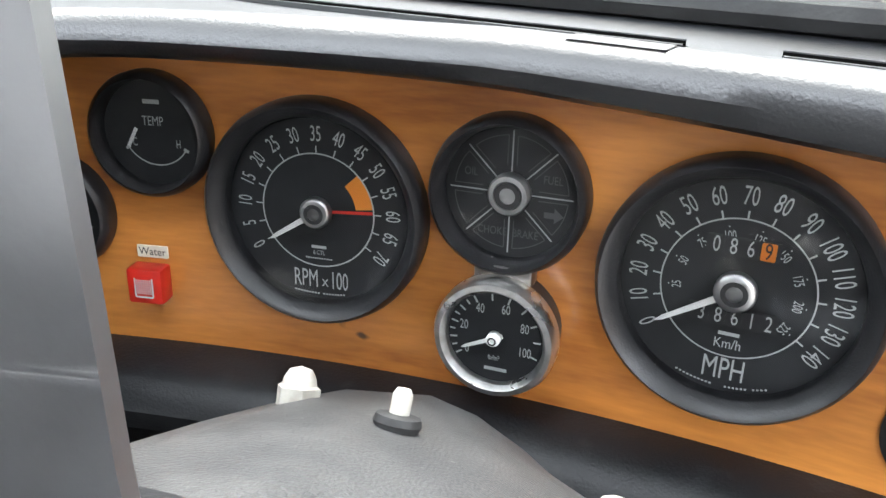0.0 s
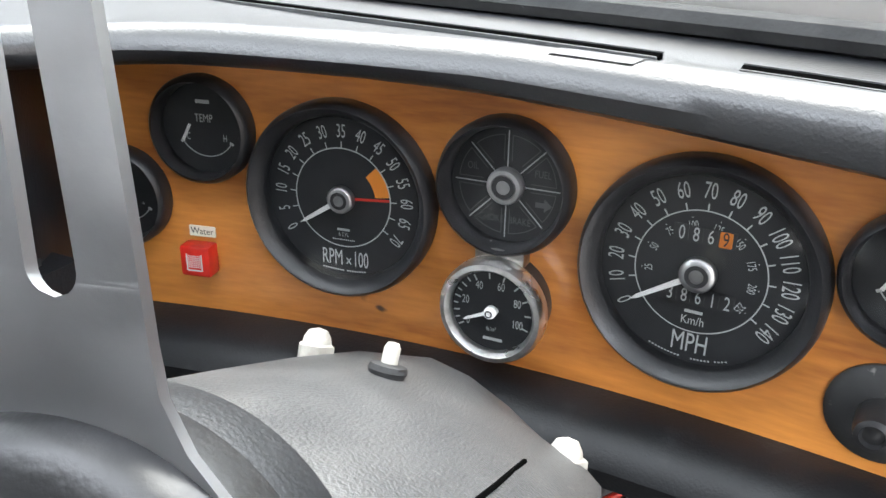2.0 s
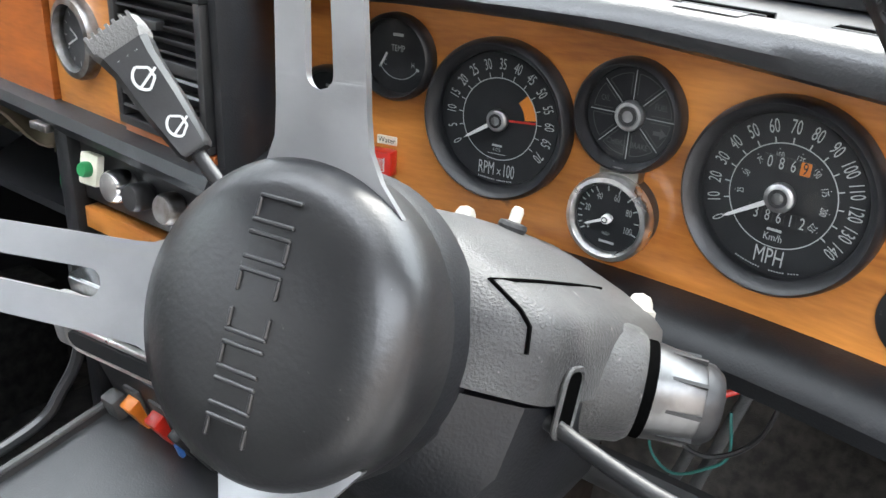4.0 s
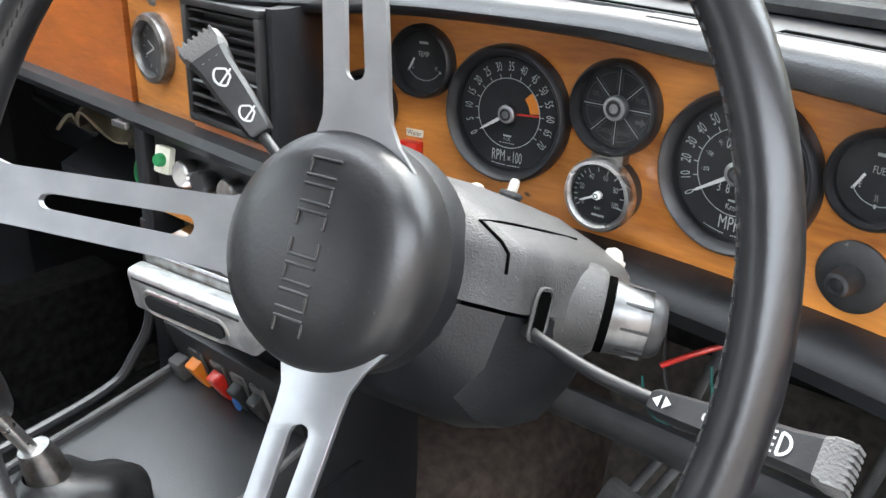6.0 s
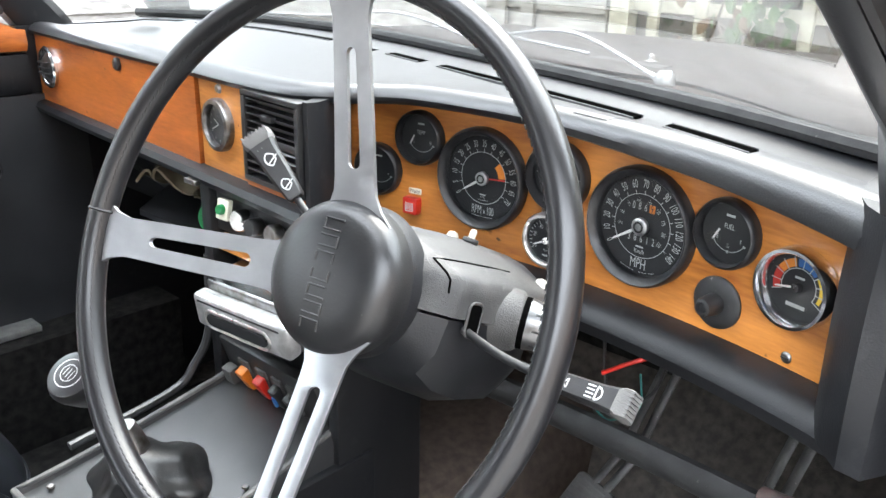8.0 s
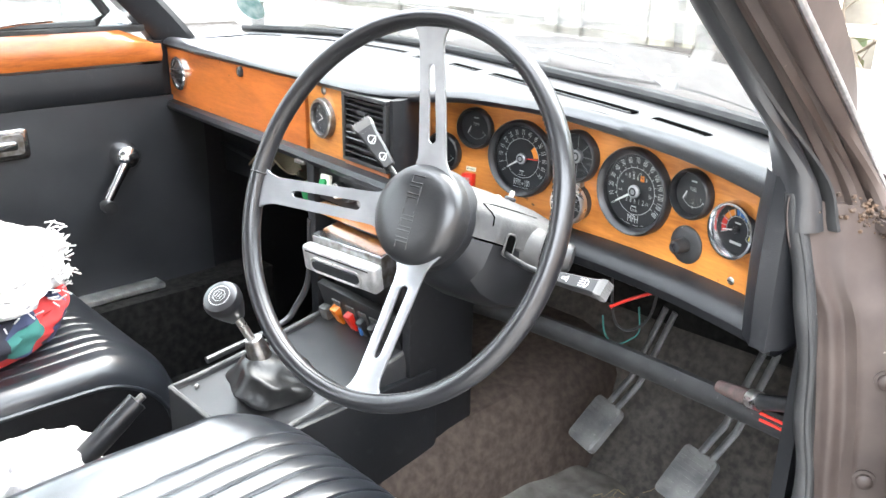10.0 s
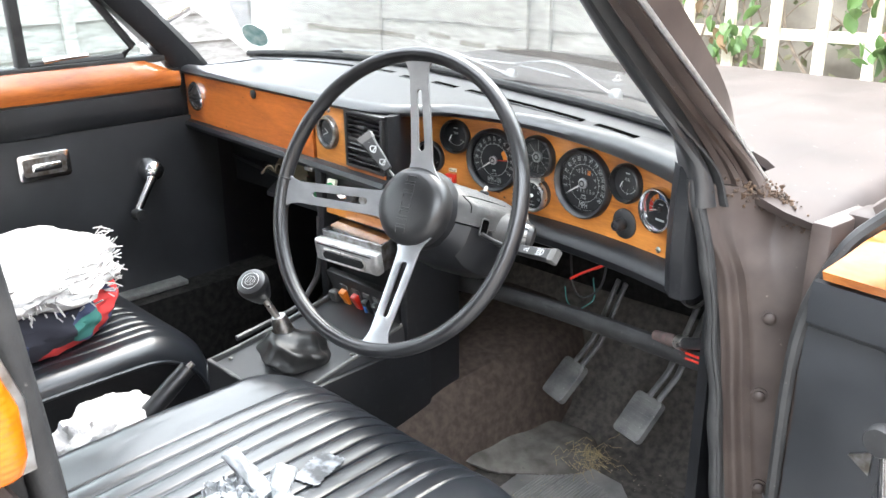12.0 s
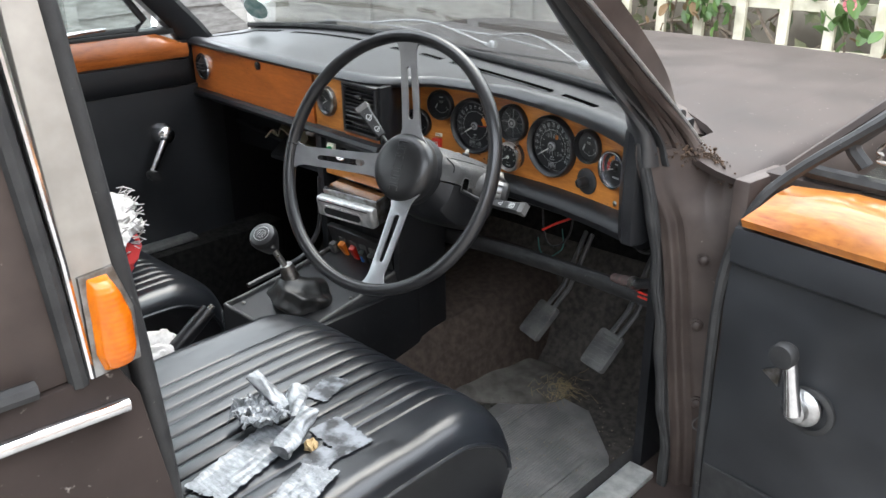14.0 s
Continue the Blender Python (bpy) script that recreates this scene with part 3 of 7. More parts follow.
# speedometer
R = 0.0536
speedo = big_gauge("speedometer", "round black speedometer in miles per hour, needle at zero", 0.1755, 0.8938, R)
bm = bmesh.new()
for k in range(15):
    a = radians(A0 - SPAN * k / 14)
    text(bm, str(10 * k), 0.0372 * math.cos(a), 0.0372 * math.sin(a), 0.0106, 0.0013, a - math.pi / 2, 0.55)
    bar(bm, 0.0285 * math.cos(a), 0.0285 * math.sin(a), 0.0318 * math.cos(a), 0.0318 * math.sin(a), 0.0007, 0.0013)
arc(bm, 0.0285, 0.0006, 0, 360, 0.0013, 90)
for k in range(1, 10):
    a = radians(A0 - SPAN * (25 * k / 1.609) / 140)
    text(bm, str(25 * k), 0.0222 * math.cos(a), 0.0218 * math.sin(a), 0.0052, 0.0013, a - math.pi / 2, 0.6)
    bar(bm, 0.0252 * math.cos(a), 0.0252 * math.sin(a), 0.0256 * math.cos(a), 0.0256 * math.sin(a), 0.0006, 0.0013)
text(bm, "MPH", 0.0, -0.0345, 0.0135, 0.0013, 0, 0.62)
text(bm, "Km/h", 0.0, -0.0232, 0.0060, 0.0013, 0, 0.8)
bar(bm, -0.0040, -0.0188, 0.0040, -0.0188, 0.0015, 0.0013)
for q in range(24):
    if q not in (10, 11, 12, 19):
        x = -0.0180 + 0.0015 * q
        bar(bm, x, -0.0418 + 10 * x * x, x + 0.0009, -0.0418 + 10 * x * x, 0.0008, 0.0013)
part("markings", bm, WHITE, speedo, smooth=False)
for name, y, digits, first in (("trip_counter", 0.0172, "0869", -0.0095), ("mileage_counter", -0.0115, "38612", -0.0112)):
    n = len(digits)
    win = part(name, prism(rounded(0.0062 * n + 0.002, 0.0078, 0.0008, 2), 0.0009, 0.0012), BLACK, speedo, "", pose(0, y, 0.0003))
    for k, d in enumerate(digits):
        x = first + 0.0062 * k
        drum = part("digit_drum", prism(rounded(0.0054, 0.0070, 0.0004, 1, x), 0.0012, 0.0015), AMBER if (n == 4 and k == 3) else BLACK, win)
        b2 = bmesh.new()
        text(b2, d, x, 0, 0.0092, 0.0018, 0, 0.65)
        part("digit", b2, INK if (n == 4 and k == 3) else WHITE, drum, smooth=False)
needle(speedo, A0, 0.0340, 0.003, 0.0030, 0.0080)
glass(speedo, R * 0.838, 0.0056)

# warning light cluster
R = 0.0337
warn = thing("warning_light_cluster", "round black warning light cluster with eight segments", "warning lights", on_board(0.083, 0.9185, 0.0016))
bezel_ring(R, R * 0.84, 0.013, 0.003, BEZEL, warn)
dial(warn, R * 0.85)
bm, bd = bmesh.new(), bmesh.new()
for k in range(8):
    a = radians(90 - 45 * k)
    bar(bm, 0.0088 * math.cos(a), 0.0088 * math.sin(a), 0.0262 * math.cos(a), 0.0262 * math.sin(a), 0.0006, 0.0014)
    m = radians(67.5 - 45 * k)
    for s in (-1, 1):
        q = m + s * radians(18)
        bar(bd, 0.012 * math.cos(m + s * radians(13)), 0.012 * math.sin(m + s * radians(13)), 0.0242 * math.cos(q), 0.0242 * math.sin(q), 0.0004, 0.0013)
    arc(bd, 0.0242, 0.0004, math.degrees(m) - 18, math.degrees(m) + 18, 0.0013, 6)
for s, k in (("FUEL", 1), ("CHOKE", 4), ("OIL", 6), ("BRAKE", 3)):
    m = radians(67.5 - 45 * k)
    text(bd, s, 0.0188 * math.cos(m), 0.0188 * math.sin(m), 0.0050, 0.0013, 0, 0.75)
bar(bd, 0.0145, -0.0075, 0.0190, -0.0075, 0.0026, 0.0013)
f = [bd.verts.new(p) for p in ((0.0188, -0.0042, 0.0013), (0.0188, -0.0108, 0.0013), (0.0228, -0.0075, 0.0013))]
bd.faces.new(f)
part("segment_lines", bm, GREYLINE, warn, smooth=False)
part("legends", bd, GREYPRINT, warn, smooth=False)
part("centre_boss", lathe([(0.0088, 0), (0.0088, 0.005), (0.0080, 0.0062), (0.0062, 0.0064), (0.0054, 0.005), (0.0042, 0.005), (0.0036, 0.0058), (0, 0.0058)], 40), SATIN, warn, "worn chrome centre boss")
# Black ring laid over the boss, coloured as a shaded hollow.
part("boss_recess_shade", lathe([(0.0056, 0.0067), (0.0034, 0.0067)], 32), BLACK, warn)
glass(warn, R * 0.845, 0.0042)

# oil pressure gauge, hung below it on a bracket
R = 0.0268
oil = thing("oil_pressure_gauge", "small add-on oil pressure gauge with a worn chrome ring", "gauge", on_board(0.0835, 0.8588, 0.0))
part("case", lathe([(R * 0.93, 0), (R * 0.93, 0.016), (0, 0.016), (0, 0)], 48), BLACK, oil)
prof = [(R * 0.95, 0.010), (R, 0.012), (R, 0.0185), (R * 0.95, 0.0215), (R * 0.86, 0.0220), (R * 0.80, 0.0195), (R * 0.785, 0.0165), (R * 0.9, 0.012)]
part("bezel", lathe(prof, 64, closed=True), OLDCHROME, oil, "worn chrome ring")
part("dial", lathe([(0, 0.0164), (R * 0.80, 0.0164)], 48), DIAL, oil)
bm = bmesh.new()
for k, s in enumerate(("0", "20", "40", "60", "80", "100")):
    a = radians(212 - 46.5 * k)
    text(bm, s, 0.0142 * math.cos(a), 0.0140 * math.sin(a), 0.0062, 0.0170, 0, 0.62)
for k in range(21):
    a = radians(212 - 46.5 * k / 4)
    r0 = 0.0176 if k % 2 else 0.0168
    if k % 2 == 0 or k < 9:
        bar(bm, r0 * math.cos(a), r0 * math.sin(a), 0.0200 * math.cos(a), 0.0200 * math.sin(a), 0.0008, 0.0170)
text(bm, "lb/in²", 0.0, -0.0098, 0.0032, 0.0170, 0, 0.8)
bar(bm, -0.004, -0.0150, 0.006, -0.0150, 0.0016, 0.0170)
part("markings", bm, WHITE, oil, smooth=False)
needle(oil, 205, 0.0158, 0.0178, 0.0020, 0.0030, NEEDLE, 0.004)
glass(oil, R * 0.80, 0.0192)
part("bracket", box(-0.012, 0.013, 0.022, 0.030, 0.002, 0.012, 0.001), STEEL, oil)


def small_gauge(name, label, x, z, words, marks, start, sweep, ang, pivot):
    R = 0.0289
    th = thing(name, label, "gauge", on_board(x, z, 0.0014), group="small instruments")
    bezel_ring(R, R * 0.84, 0.011, 0.003, BEZEL, th)
    dial(th, R * 0.85)
    bm = bmesh.new()
    bar(bm, -0.004, 0.0142, 0.004, 0.0142, 0.0020, 0.0013)
    if words:
        text(bm, words, 0, 0.0052, 0.0062, 0.0013, 0, 0.7)
    arc(bm, 0.0165, 0.0006, start, start + sweep, 0.0013, 20, 0, pivot[0], pivot[1])
    for s, a in marks:
        q = radians(a)
        text(bm, s, pivot[0] + 0.0125 * math.cos(q), pivot[1] + 0.0120 * math.sin(q), 0.0056, 0.0013, 0, 0.6)
        bar(bm, pivot[0] + 0.0155 * math.cos(q), pivot[1] + 0.0155 * math.sin(q), pivot[0] + 0.0180 * math.cos(q), pivot[1] + 0.0180 * math.sin(q), 0.0014, 0.0013)
    part("markings", bm, WHITE, th, smooth=False)
    b2 = bmesh.new()
    bar(b2, -0.0125, -0.0068, -0.0078, 0.0020, 0.0017, 0.0022)
    part("needle", b2, NEEDLE, th, "short white needle", smooth=False)
    glass(th, R * 0.845, 0.0046)
    return th


small_gauge("temperature_gauge", "small black water temperature gauge with white needle", -0.082, 0.929, "TEMP", (("C", 212), ("H", 328)), 212, 116, 0, (0.001, 0.0015))
small_gauge("battery_gauge", "small black gauge beside the temperature gauge", -0.134, 0.888, "", (("-", 212), ("+", 328)), 212, 116, 0, (0.001, 0.0015))
small_gauge("fuel_gauge", "small black fuel gauge with white needle", 0.257, 0.911, "FUEL", (("E", 212), ("½", 270), ("F", 328)), 212, 116, 0, (0.001, 0.0015))

# voltmeter with coloured bands and a chrome ring
R = 0.0315
volt = thing("battery_condition_gauge", "chrome-ringed gauge with red, blue and yellow bands", "gauge", on_board(0.321, 0.889, 0.0016))
prof = [(R, 0), (R, 0.010), (R * 0.96, 0.0135), (R * 0.88, 0.0140), (R * 0.83, 0.011), (R * 0.81, 0.006), (R * 0.81, 0)]
part("bezel", lathe(prof, 64, closed=True), CHROME, volt, "bright chrome ring")
dial(volt, R * 0.82)
for name, a0, a1, mat in (("red_band", 200, 150, REDPRINT), ("amber_band", 150, 105, ORANGE), ("blue_band", 100, 45, BLUE), ("yellow_band", 40, -25, material("yellow_print", (0.8, 0.55, 0.04), 0.6))):
    bm = bmesh.new()
    arc(bm, 0.0185, 0.0062 if name != "yellow_band" else 0.003, a0, a1, 0.0013, 14)
    part(name, bm, mat, volt, smooth=False)
bm = bmesh.new()
arc(bm, 0.0142, 0.0006, 200, -30, 0.0014, 40)
for k in range(11):
    a = radians(200 - 23 * k)
    bar(bm, 0.0142 * math.cos(a), 0.0142 * math.sin(a), 0.0230 * math.cos(a), 0.0230 * math.sin(a), 0.0007, 0.0015)
bar(bm, -0.008, -0.0150, 0.008, -0.0150, 0.0030, 0.0014)
bar(bm, -0.004, 0.0070, 0.004, 0.0070, 0.0018, 0.0014)
part("markings", bm, WHITE, volt, smooth=False)
needle(volt, 192, 0.019, 0.003, 0.0018, 0.0035, BLACK)
glass(volt, R * 0.82, 0.0052)

# choke or light switch knob, with its round plate
sw = thing("rotary_switch", "round black rubber-faced rotary switch on the wood board", "switch", on_board(0.255, 0.8505))
part("plate", lathe([(0.0222, 0), (0.0222, 0.002), (0.0205, 0.0038), (0.011, 0.0050), (0.009, 0.0050)], 40), RUBBER, sw)
part("knob", lathe([(0.0092, 0.004), (0.0085, 0.016), (0.0072, 0.021), (0.0050, 0.022), (0.0042, 0.0195), (0.0022, 0.0195), (0, 0.0212)], 32), BLACK, sw)
scr = thing("board_screw", "dull round screw in the wood board", "screw", on_board(0.320, 0.830))
part("head", lathe([(0, 0.002), (0.003, 0.002), (0.0045, 0.0008), (0.0048, 0)], 18), STEEL, scr)
part("slot_mark", box(-0.0035, 0.0035, -0.0005, 0.0005, 0.0019, 0.0024), BLACK, scr)

# red water warning lamp and its paper label
lampw = thing("water_warning_light", "square red warning light with a white dotted square", "warning light", on_board(-0.0905, 0.8550))
part("body", box(-0.0090, 0.0090, -0.0090, 0.0090, 0, 0.011, 0.0016), RED, lampw)
bm = bmesh.new()
for i in range(7):
    for j in range(7):
        x, y = -0.0033 + 0.0011 * i, -0.0030 + 0.0011 * j
        bar(bm, x - 0.00035, y, x + 0.00035, y, 0.0007, 0.0114)
for x0, y0, x1, y1 in ((-0.0044, -0.005, -0.0044, 0.0048), (-0.0044, -0.005, 0.0044, -0.005), (0.0044, -0.005, 0.0044, 0.0048)):
    bar(bm, x0, y0, x1, y1, 0.0008, 0.0114)
part("dotted_square", bm, WHITE, lampw, smooth=False)
lab = thing("water_label", "small cream paper label reading Water", "label", on_board(-0.0900, 0.8695))
part("card", prism(rounded(0.0158, 0.0062, 0.0003, 1), 0.0002, 0.0008), PAPER, lab, smooth=False)
bm = bmesh.new()
text(bm, "Water", 0, 0, 0.0055, 0.0011, 0, 0.95)
part("lettering", bm, INK, lab, smooth=False)

# clock
R = 0.0301
clock = thing("clock", "round clock with a satin metal ring in the wood board", "clock", on_pboard(-0.301, 0.921))
part("bezel", lathe([(R, 0), (R, 0.006), (R * 0.95, 0.009), (R * 0.80, 0.010), (R * 0.76, 0.006), (R * 0.76, 0)], 56, closed=True), STEEL, clock, "dull metal ring")
part("dial", lathe([(0, 0.002), (R * 0.77, 0.002)], 40), material("clock_face", (0.05, 0.05, 0.052), 0.4, colour2=(0.09, 0.09, 0.09), scale=40), clock)
bm = bmesh.new()
for k in range(12):
    a = radians(30 * k)
    bar(bm, 0.017 * math.cos(a), 0.017 * math.sin(a), 0.0205 * math.cos(a), 0.0205 * math.sin(a), 0.0010, 0.0026)
part("hour_marks", bm, WHITE, clock, smooth=False)
for name, a, ln in (("hour_hand", 150, 0.0115), ("minute_hand", 205, 0.0165)):
    bm = bmesh.new()
    bar(bm, 0, 0, ln * math.cos(radians(a)), ln * math.sin(radians(a)), 0.0015, 0.0032)
    part(name, bm, NEEDLE, clock, smooth=False)
glass(clock, R * 0.78, 0.0058)
knob = thing("panel_catch", "small dull metal catch on the wood board", "catch", on_pboard(-0.301, 0.9615))
part("plate", lathe([(0, 0.003), (0.004, 0.003), (0.006, 0)], 16), STEEL, knob)

# eyeball vent at the passenger's end
R = 0.0323
eye = thing("eyeball_vent", "round chrome-ringed eyeball air vent", "air vent", on_pboard(-0.823, 0.9225, 0.004))
part("ring", lathe([(R, 0), (R, 0.005), (R * 0.92, 0.008), (R * 0.80, 0.007), (R * 0.76, 0.002), (R * 0.76, 0)], 48, closed=True), CHROME, eye, "chrome ring")
part("ball", lathe([(0, 0.0125), (0.008, 0.012), (0.016, 0.008), (R * 0.76, 0.001)], 40), BLACK, eye)
for k in (-1, 0, 1):
    part("vane", box(-0.016, 0.016, 0.008 * k - 0.001, 0.008 * k + 0.001, 0.006, 0.0145), BLACK, eye)

# centre air vent unit
vent = thing("centre_air_vent", "black slatted centre air vent with two outlets", "air vent", on_pboard(-0.1885, 0.9215))
W, Hh = 0.108, 0.098
bm = box(-W / 2, W / 2, Hh / 2 - 0.006, Hh / 2, -0.01, 0.008, 0.001)
box(-W / 2, W / 2, -Hh / 2, -Hh / 2 + 0.006, -0.01, 0.008, 0.001, bm=bm)
box(-W / 2, -W / 2 + 0.007, -Hh / 2 + 0.006, Hh / 2 - 0.006, -0.01, 0.008, 0.001, bm=bm)
box(W / 2 - 0.007, W / 2, -Hh / 2 + 0.006, Hh / 2 - 0.006, -0.01, 0.008, 0.001, bm=bm)
box(-W / 2 + 0.007, W / 2 - 0.007, -0.004, 0.004, -0.01, 0.006, 0.001, bm=bm)
part("frame", bm, BLACK, vent)
part("back", box(-W / 2 + 0.004, W / 2 - 0.004, -Hh / 2 + 0.004, Hh / 2 - 0.004, -0.011, -0.0085), DIAL, vent)
for k in range(5):
    y = 0.009 + 0.0078 * k
    part("slat", box(-0.046, 0.046, y - 0.0008, y + 0.0008, -0.006, 0.006), BLACK, vent)
for k in range(4):
    y = -0.011 - 0.0085 * k
    sl = part("slat", box(-0.046, 0.046, -0.001, 0.001, -0.007, 0.007), BLACK, vent, "", pose(0, y, 0.001, -40 if k < 2 else -15))
part("tab", box(-0.010, 0.010, 0.022, 0.028, 0.004, 0.011, 0.001), BLACK, vent)
part("wood_strip", box(-W / 2, W / 2, -Hh / 2 - 0.010, -Hh / 2 - 0.001, -0.002, 0.004, 0.001), WOOD_RED, vent, "strip of dark wood below the slats")

# ---------------------------------------------------------------- steering wheel
NZ = Vector((0.127, -0.905, 0.407)).normalized()
WM = frame_at((0.0986, -0.3176, 0.9221), (0.99, 0.139, 0), NZ)
wheel = thing("steering_wheel", "black leather-rimmed steering wheel with three slotted satin alloy spokes", "steering wheel", WM)
bm = bmesh.new()
n, k = 96, 14
rings = []
for i in range(n):
    a = 2 * math.pi * i / n
    rings.append([((0.1922 + 0.0094 * math.cos(2 * math.pi * j / k)) * math.cos(a), (0.1922 + 0.0094 * math.cos(2 * math.pi * j / k)) * math.sin(a), 0.0110 * math.sin(2 * math.pi * j / k)) for j in range(k)])
loft(rings + [rings[0]], caps=False, bm=bm)
bmesh.ops.remove_doubles(bm, verts=bm.verts, dist=1e-5)
part("rim", bm, RIM, wheel, "black leather-covered rim")
bm = bmesh.new()
for i in range(220):
    a = 2 * math.pi * i / 220
    c, s = math.cos(a), math.sin(a)
    r, z = 0.1840, 0.0055
    tube([(r * c - 0.0018 * s, r * s + 0.0018 * c, z), (r * c + 0.0018 * s, r * s - 0.0018 * c, z + 0.0012)], 0.0005, 4, bm)
tagged(part("stitching", bm, RUBBER, wheel), kind="stuff")
for a in (180.0,):
    part("seam_band", lathe([(0.0106, -0.0012), (0.0115, 0), (0.0106, 0.0012)], 20), RUBBER, wheel, "", Matrix.Rotation(radians(a), 4, 'Z') @ pose(0.1922, 0, 0, 90, 0, 0))


def spoke(angle):
    """A flat tapered spoke with a long rounded slot, dished towards the boss."""
    r0, r1, m = 0.040, 0.186, 16
    width = lambda u: 0.0178 - 0.0036 * u + 0.010 * (max(0, u - 0.86) / 0.14) ** 2 + 0.012 * (max(0, 0.16 - u) / 0.16) ** 2
    dish = lambda r: -0.044 + 0.044 * ((r - r0) / (r1 - r0)) ** 1.1
    outer, inner, wall = [], [], []
    for s in (1, -1):
        us = sorted([i / m for i in range(m + 1)] + [0.23 + 0.006 * i for i in range(1, 7)] + [0.2299, 0.7501] + [0.75 - 0.006 * i for i in range(1, 7)])
        for u in (us if s == 1 else us[::-1]):
            r = r0 + (r1 - r0) * u
            outer.append((r, s * width(u)))
            t = min(max((u - 0.23) / 0.52, 0), 1)
            rr = r0 + (r1 - r0) * (0.23 + 0.52 * t)
            near = min(1.0, min(t, 1 - t) / 0.065)
            inner.append((r, s * (0.0052 - 0.0014 * t) * math.sqrt(1 - (1 - near) ** 2)))
            wall.append(near > 0)
    c, sn = math.cos(radians(angle)), math.sin(radians(angle))
    bm = bmesh.new()
    loops = []
    for loop in (outer, inner):
        for dz in (0.0016, -0.0016):
            loops.append([bm.verts.new((x * c - y * sn + 0.012 * (r1 - x) / (r1 - r0), x * sn + y * c, dish(x) + dz)) for x, y in loop])
    ot, ob_, it, ib = loops
    q = len(ot)
    for i in range(q):
        j = (i + 1) % q
        if inner[i][0] == inner[j][0] and outer[i][0] != outer[j][0]:
            continue
        quads = [(ot[i], ot[j], it[j], it[i]), (ib[i], ib[j], ob_[j], ob_[i]), (ob_[i], ob_[j], ot[j], ot[i])]
        if wall[i] or wall[j]:
            quads.append((it[i], it[j], ib[j], ib[i]))
        for quad in quads:
            bm.faces.new(quad)
    bmesh.ops.remove_doubles(bm, verts=bm.verts, dist=1e-4)
    bmesh.ops.recalc_face_normals(bm, faces=bm.faces)
    crisp = [e for e in bm.edges if len(e.link_faces) == 2 and e.calc_face_angle() > 1.1 and e.calc_length() > 0.0008]
    bmesh.ops.bevel(bm, geom=crisp, offset=0.0006, segments=2, affect='EDGES', profile=0.5, clamp_overlap=True)
    return bm


for a in (92.3, 185.0, 279.5):
    part("spoke", spoke(a), ALLOY, wheel, "slotted satin alloy spoke", angle=30)
pad = part("horn_pad", lathe([(0, -0.0050), (0.030, -0.0056), (0.042, -0.0078), (0.0492, -0.0120), (0.0528, -0.0180), (0.0540, -0.026), (0.0540, -0.036), (0.050, -0.040), (0, -0.040)], 72), PAD, wheel, "worn round black horn pad", pose(0.006, 0, -0.022))
# raised outlined marks down the pad, drawn as plain hollow blocks
def pad_z(x, y):
    r = math.hypot(x, y)
    return table([(0, -0.0050), (0.030, -0.0056), (0.042, -0.0078), (0.0492, -0.0120)], r)


for i in range(7):
    bm = bmesh.new()
    y, x0, x1 = 0.0345 - 0.0115 * i, -0.0080, 0.0080
    a, b, w = y - 0.0045, y + 0.0045, 0.0014
    strokes = [(x0, x1, b - w, b), (x0, x1, a, a + w), (x0, x0 + w, a + w, b - w), (x1 - w, x1, a + w, b - w)]
    for n_, q in enumerate(strokes):
        if (i + n_) % 4 != 3:
            z = pad_z((q[0] + q[1]) / 2, (q[2] + q[3]) / 2)
            box(*q, z - 0.0012, z + 0.0010, 0.0004, 1, bm=bm)
    part("raised_mark", bm, PAD, pad, smooth=False)
part("boss", lathe([(0.0535, -0.034), (0.0548, -0.040), (0.0548, -0.052), (0.048, -0.060), (0.0, -0.060)], 64), VINYL, wheel, "", pose(0.006, 0, -0.022))

# ---------------------------------------------------------------- column shroud, stalks, ignition
col = thing("steering_column_shroud", "dusty grey grained plastic steering column shroud in two halves", "steering column", WM)


TOP_Z = [(-0.066, 0.054, 0.036), (-0.072, 0.068, 0.040), (-0.079, 0.0815, 0.0425), (-0.083, 0.0850, 0.0435), (-0.11, 0.0880, 0.045), (-0.15, 0.0940, 0.046),
         (-0.205, 0.0950, 0.0455), (-0.235, 0.078, 0.0445), (-0.275, 0.062, 0.043)]
LOW_Z = [(-0.070, 0.060, -0.040), (-0.082, 0.080, -0.056), (-0.100, 0.086, -0.068), (-0.135, 0.088, -0.076), (-0.180, 0.088, -0.076), (-0.215, 0.080, -0.066), (-0.240, 0.066, -0.045)]


def top_ring(z):
    r = table([(-a, b) for a, b, c in TOP_Z], -z)
    h = table([(-a, c) for a, b, c in TOP_Z], -z)
    return [(-0.056, -0.0062, z), (-0.058, h * 0.45, z), (-0.049, h * 0.82, z), (-0.024, h * 1.0, z), (0.010, h * 1.05, z), (r * 0.46, h * 0.93, z), (r * 0.76, h * 0.70, z),
            (r * 0.93, h * 0.53, z), (r * 0.985, h * 0.43, z), (r, h * 0.22, z), (r, -0.0062, z)]


def low_ring(z, r, h):
    return [(-0.055, -0.0085, z), (-0.055, h * 0.6, z), (-0.040, h * 0.90, z), (0.0, h, z), (r * 0.55, h, z), (r * 0.80, h * 0.90, z), (r * 0.94, h * 0.60, z), (r - 0.001, -0.0085, z)]


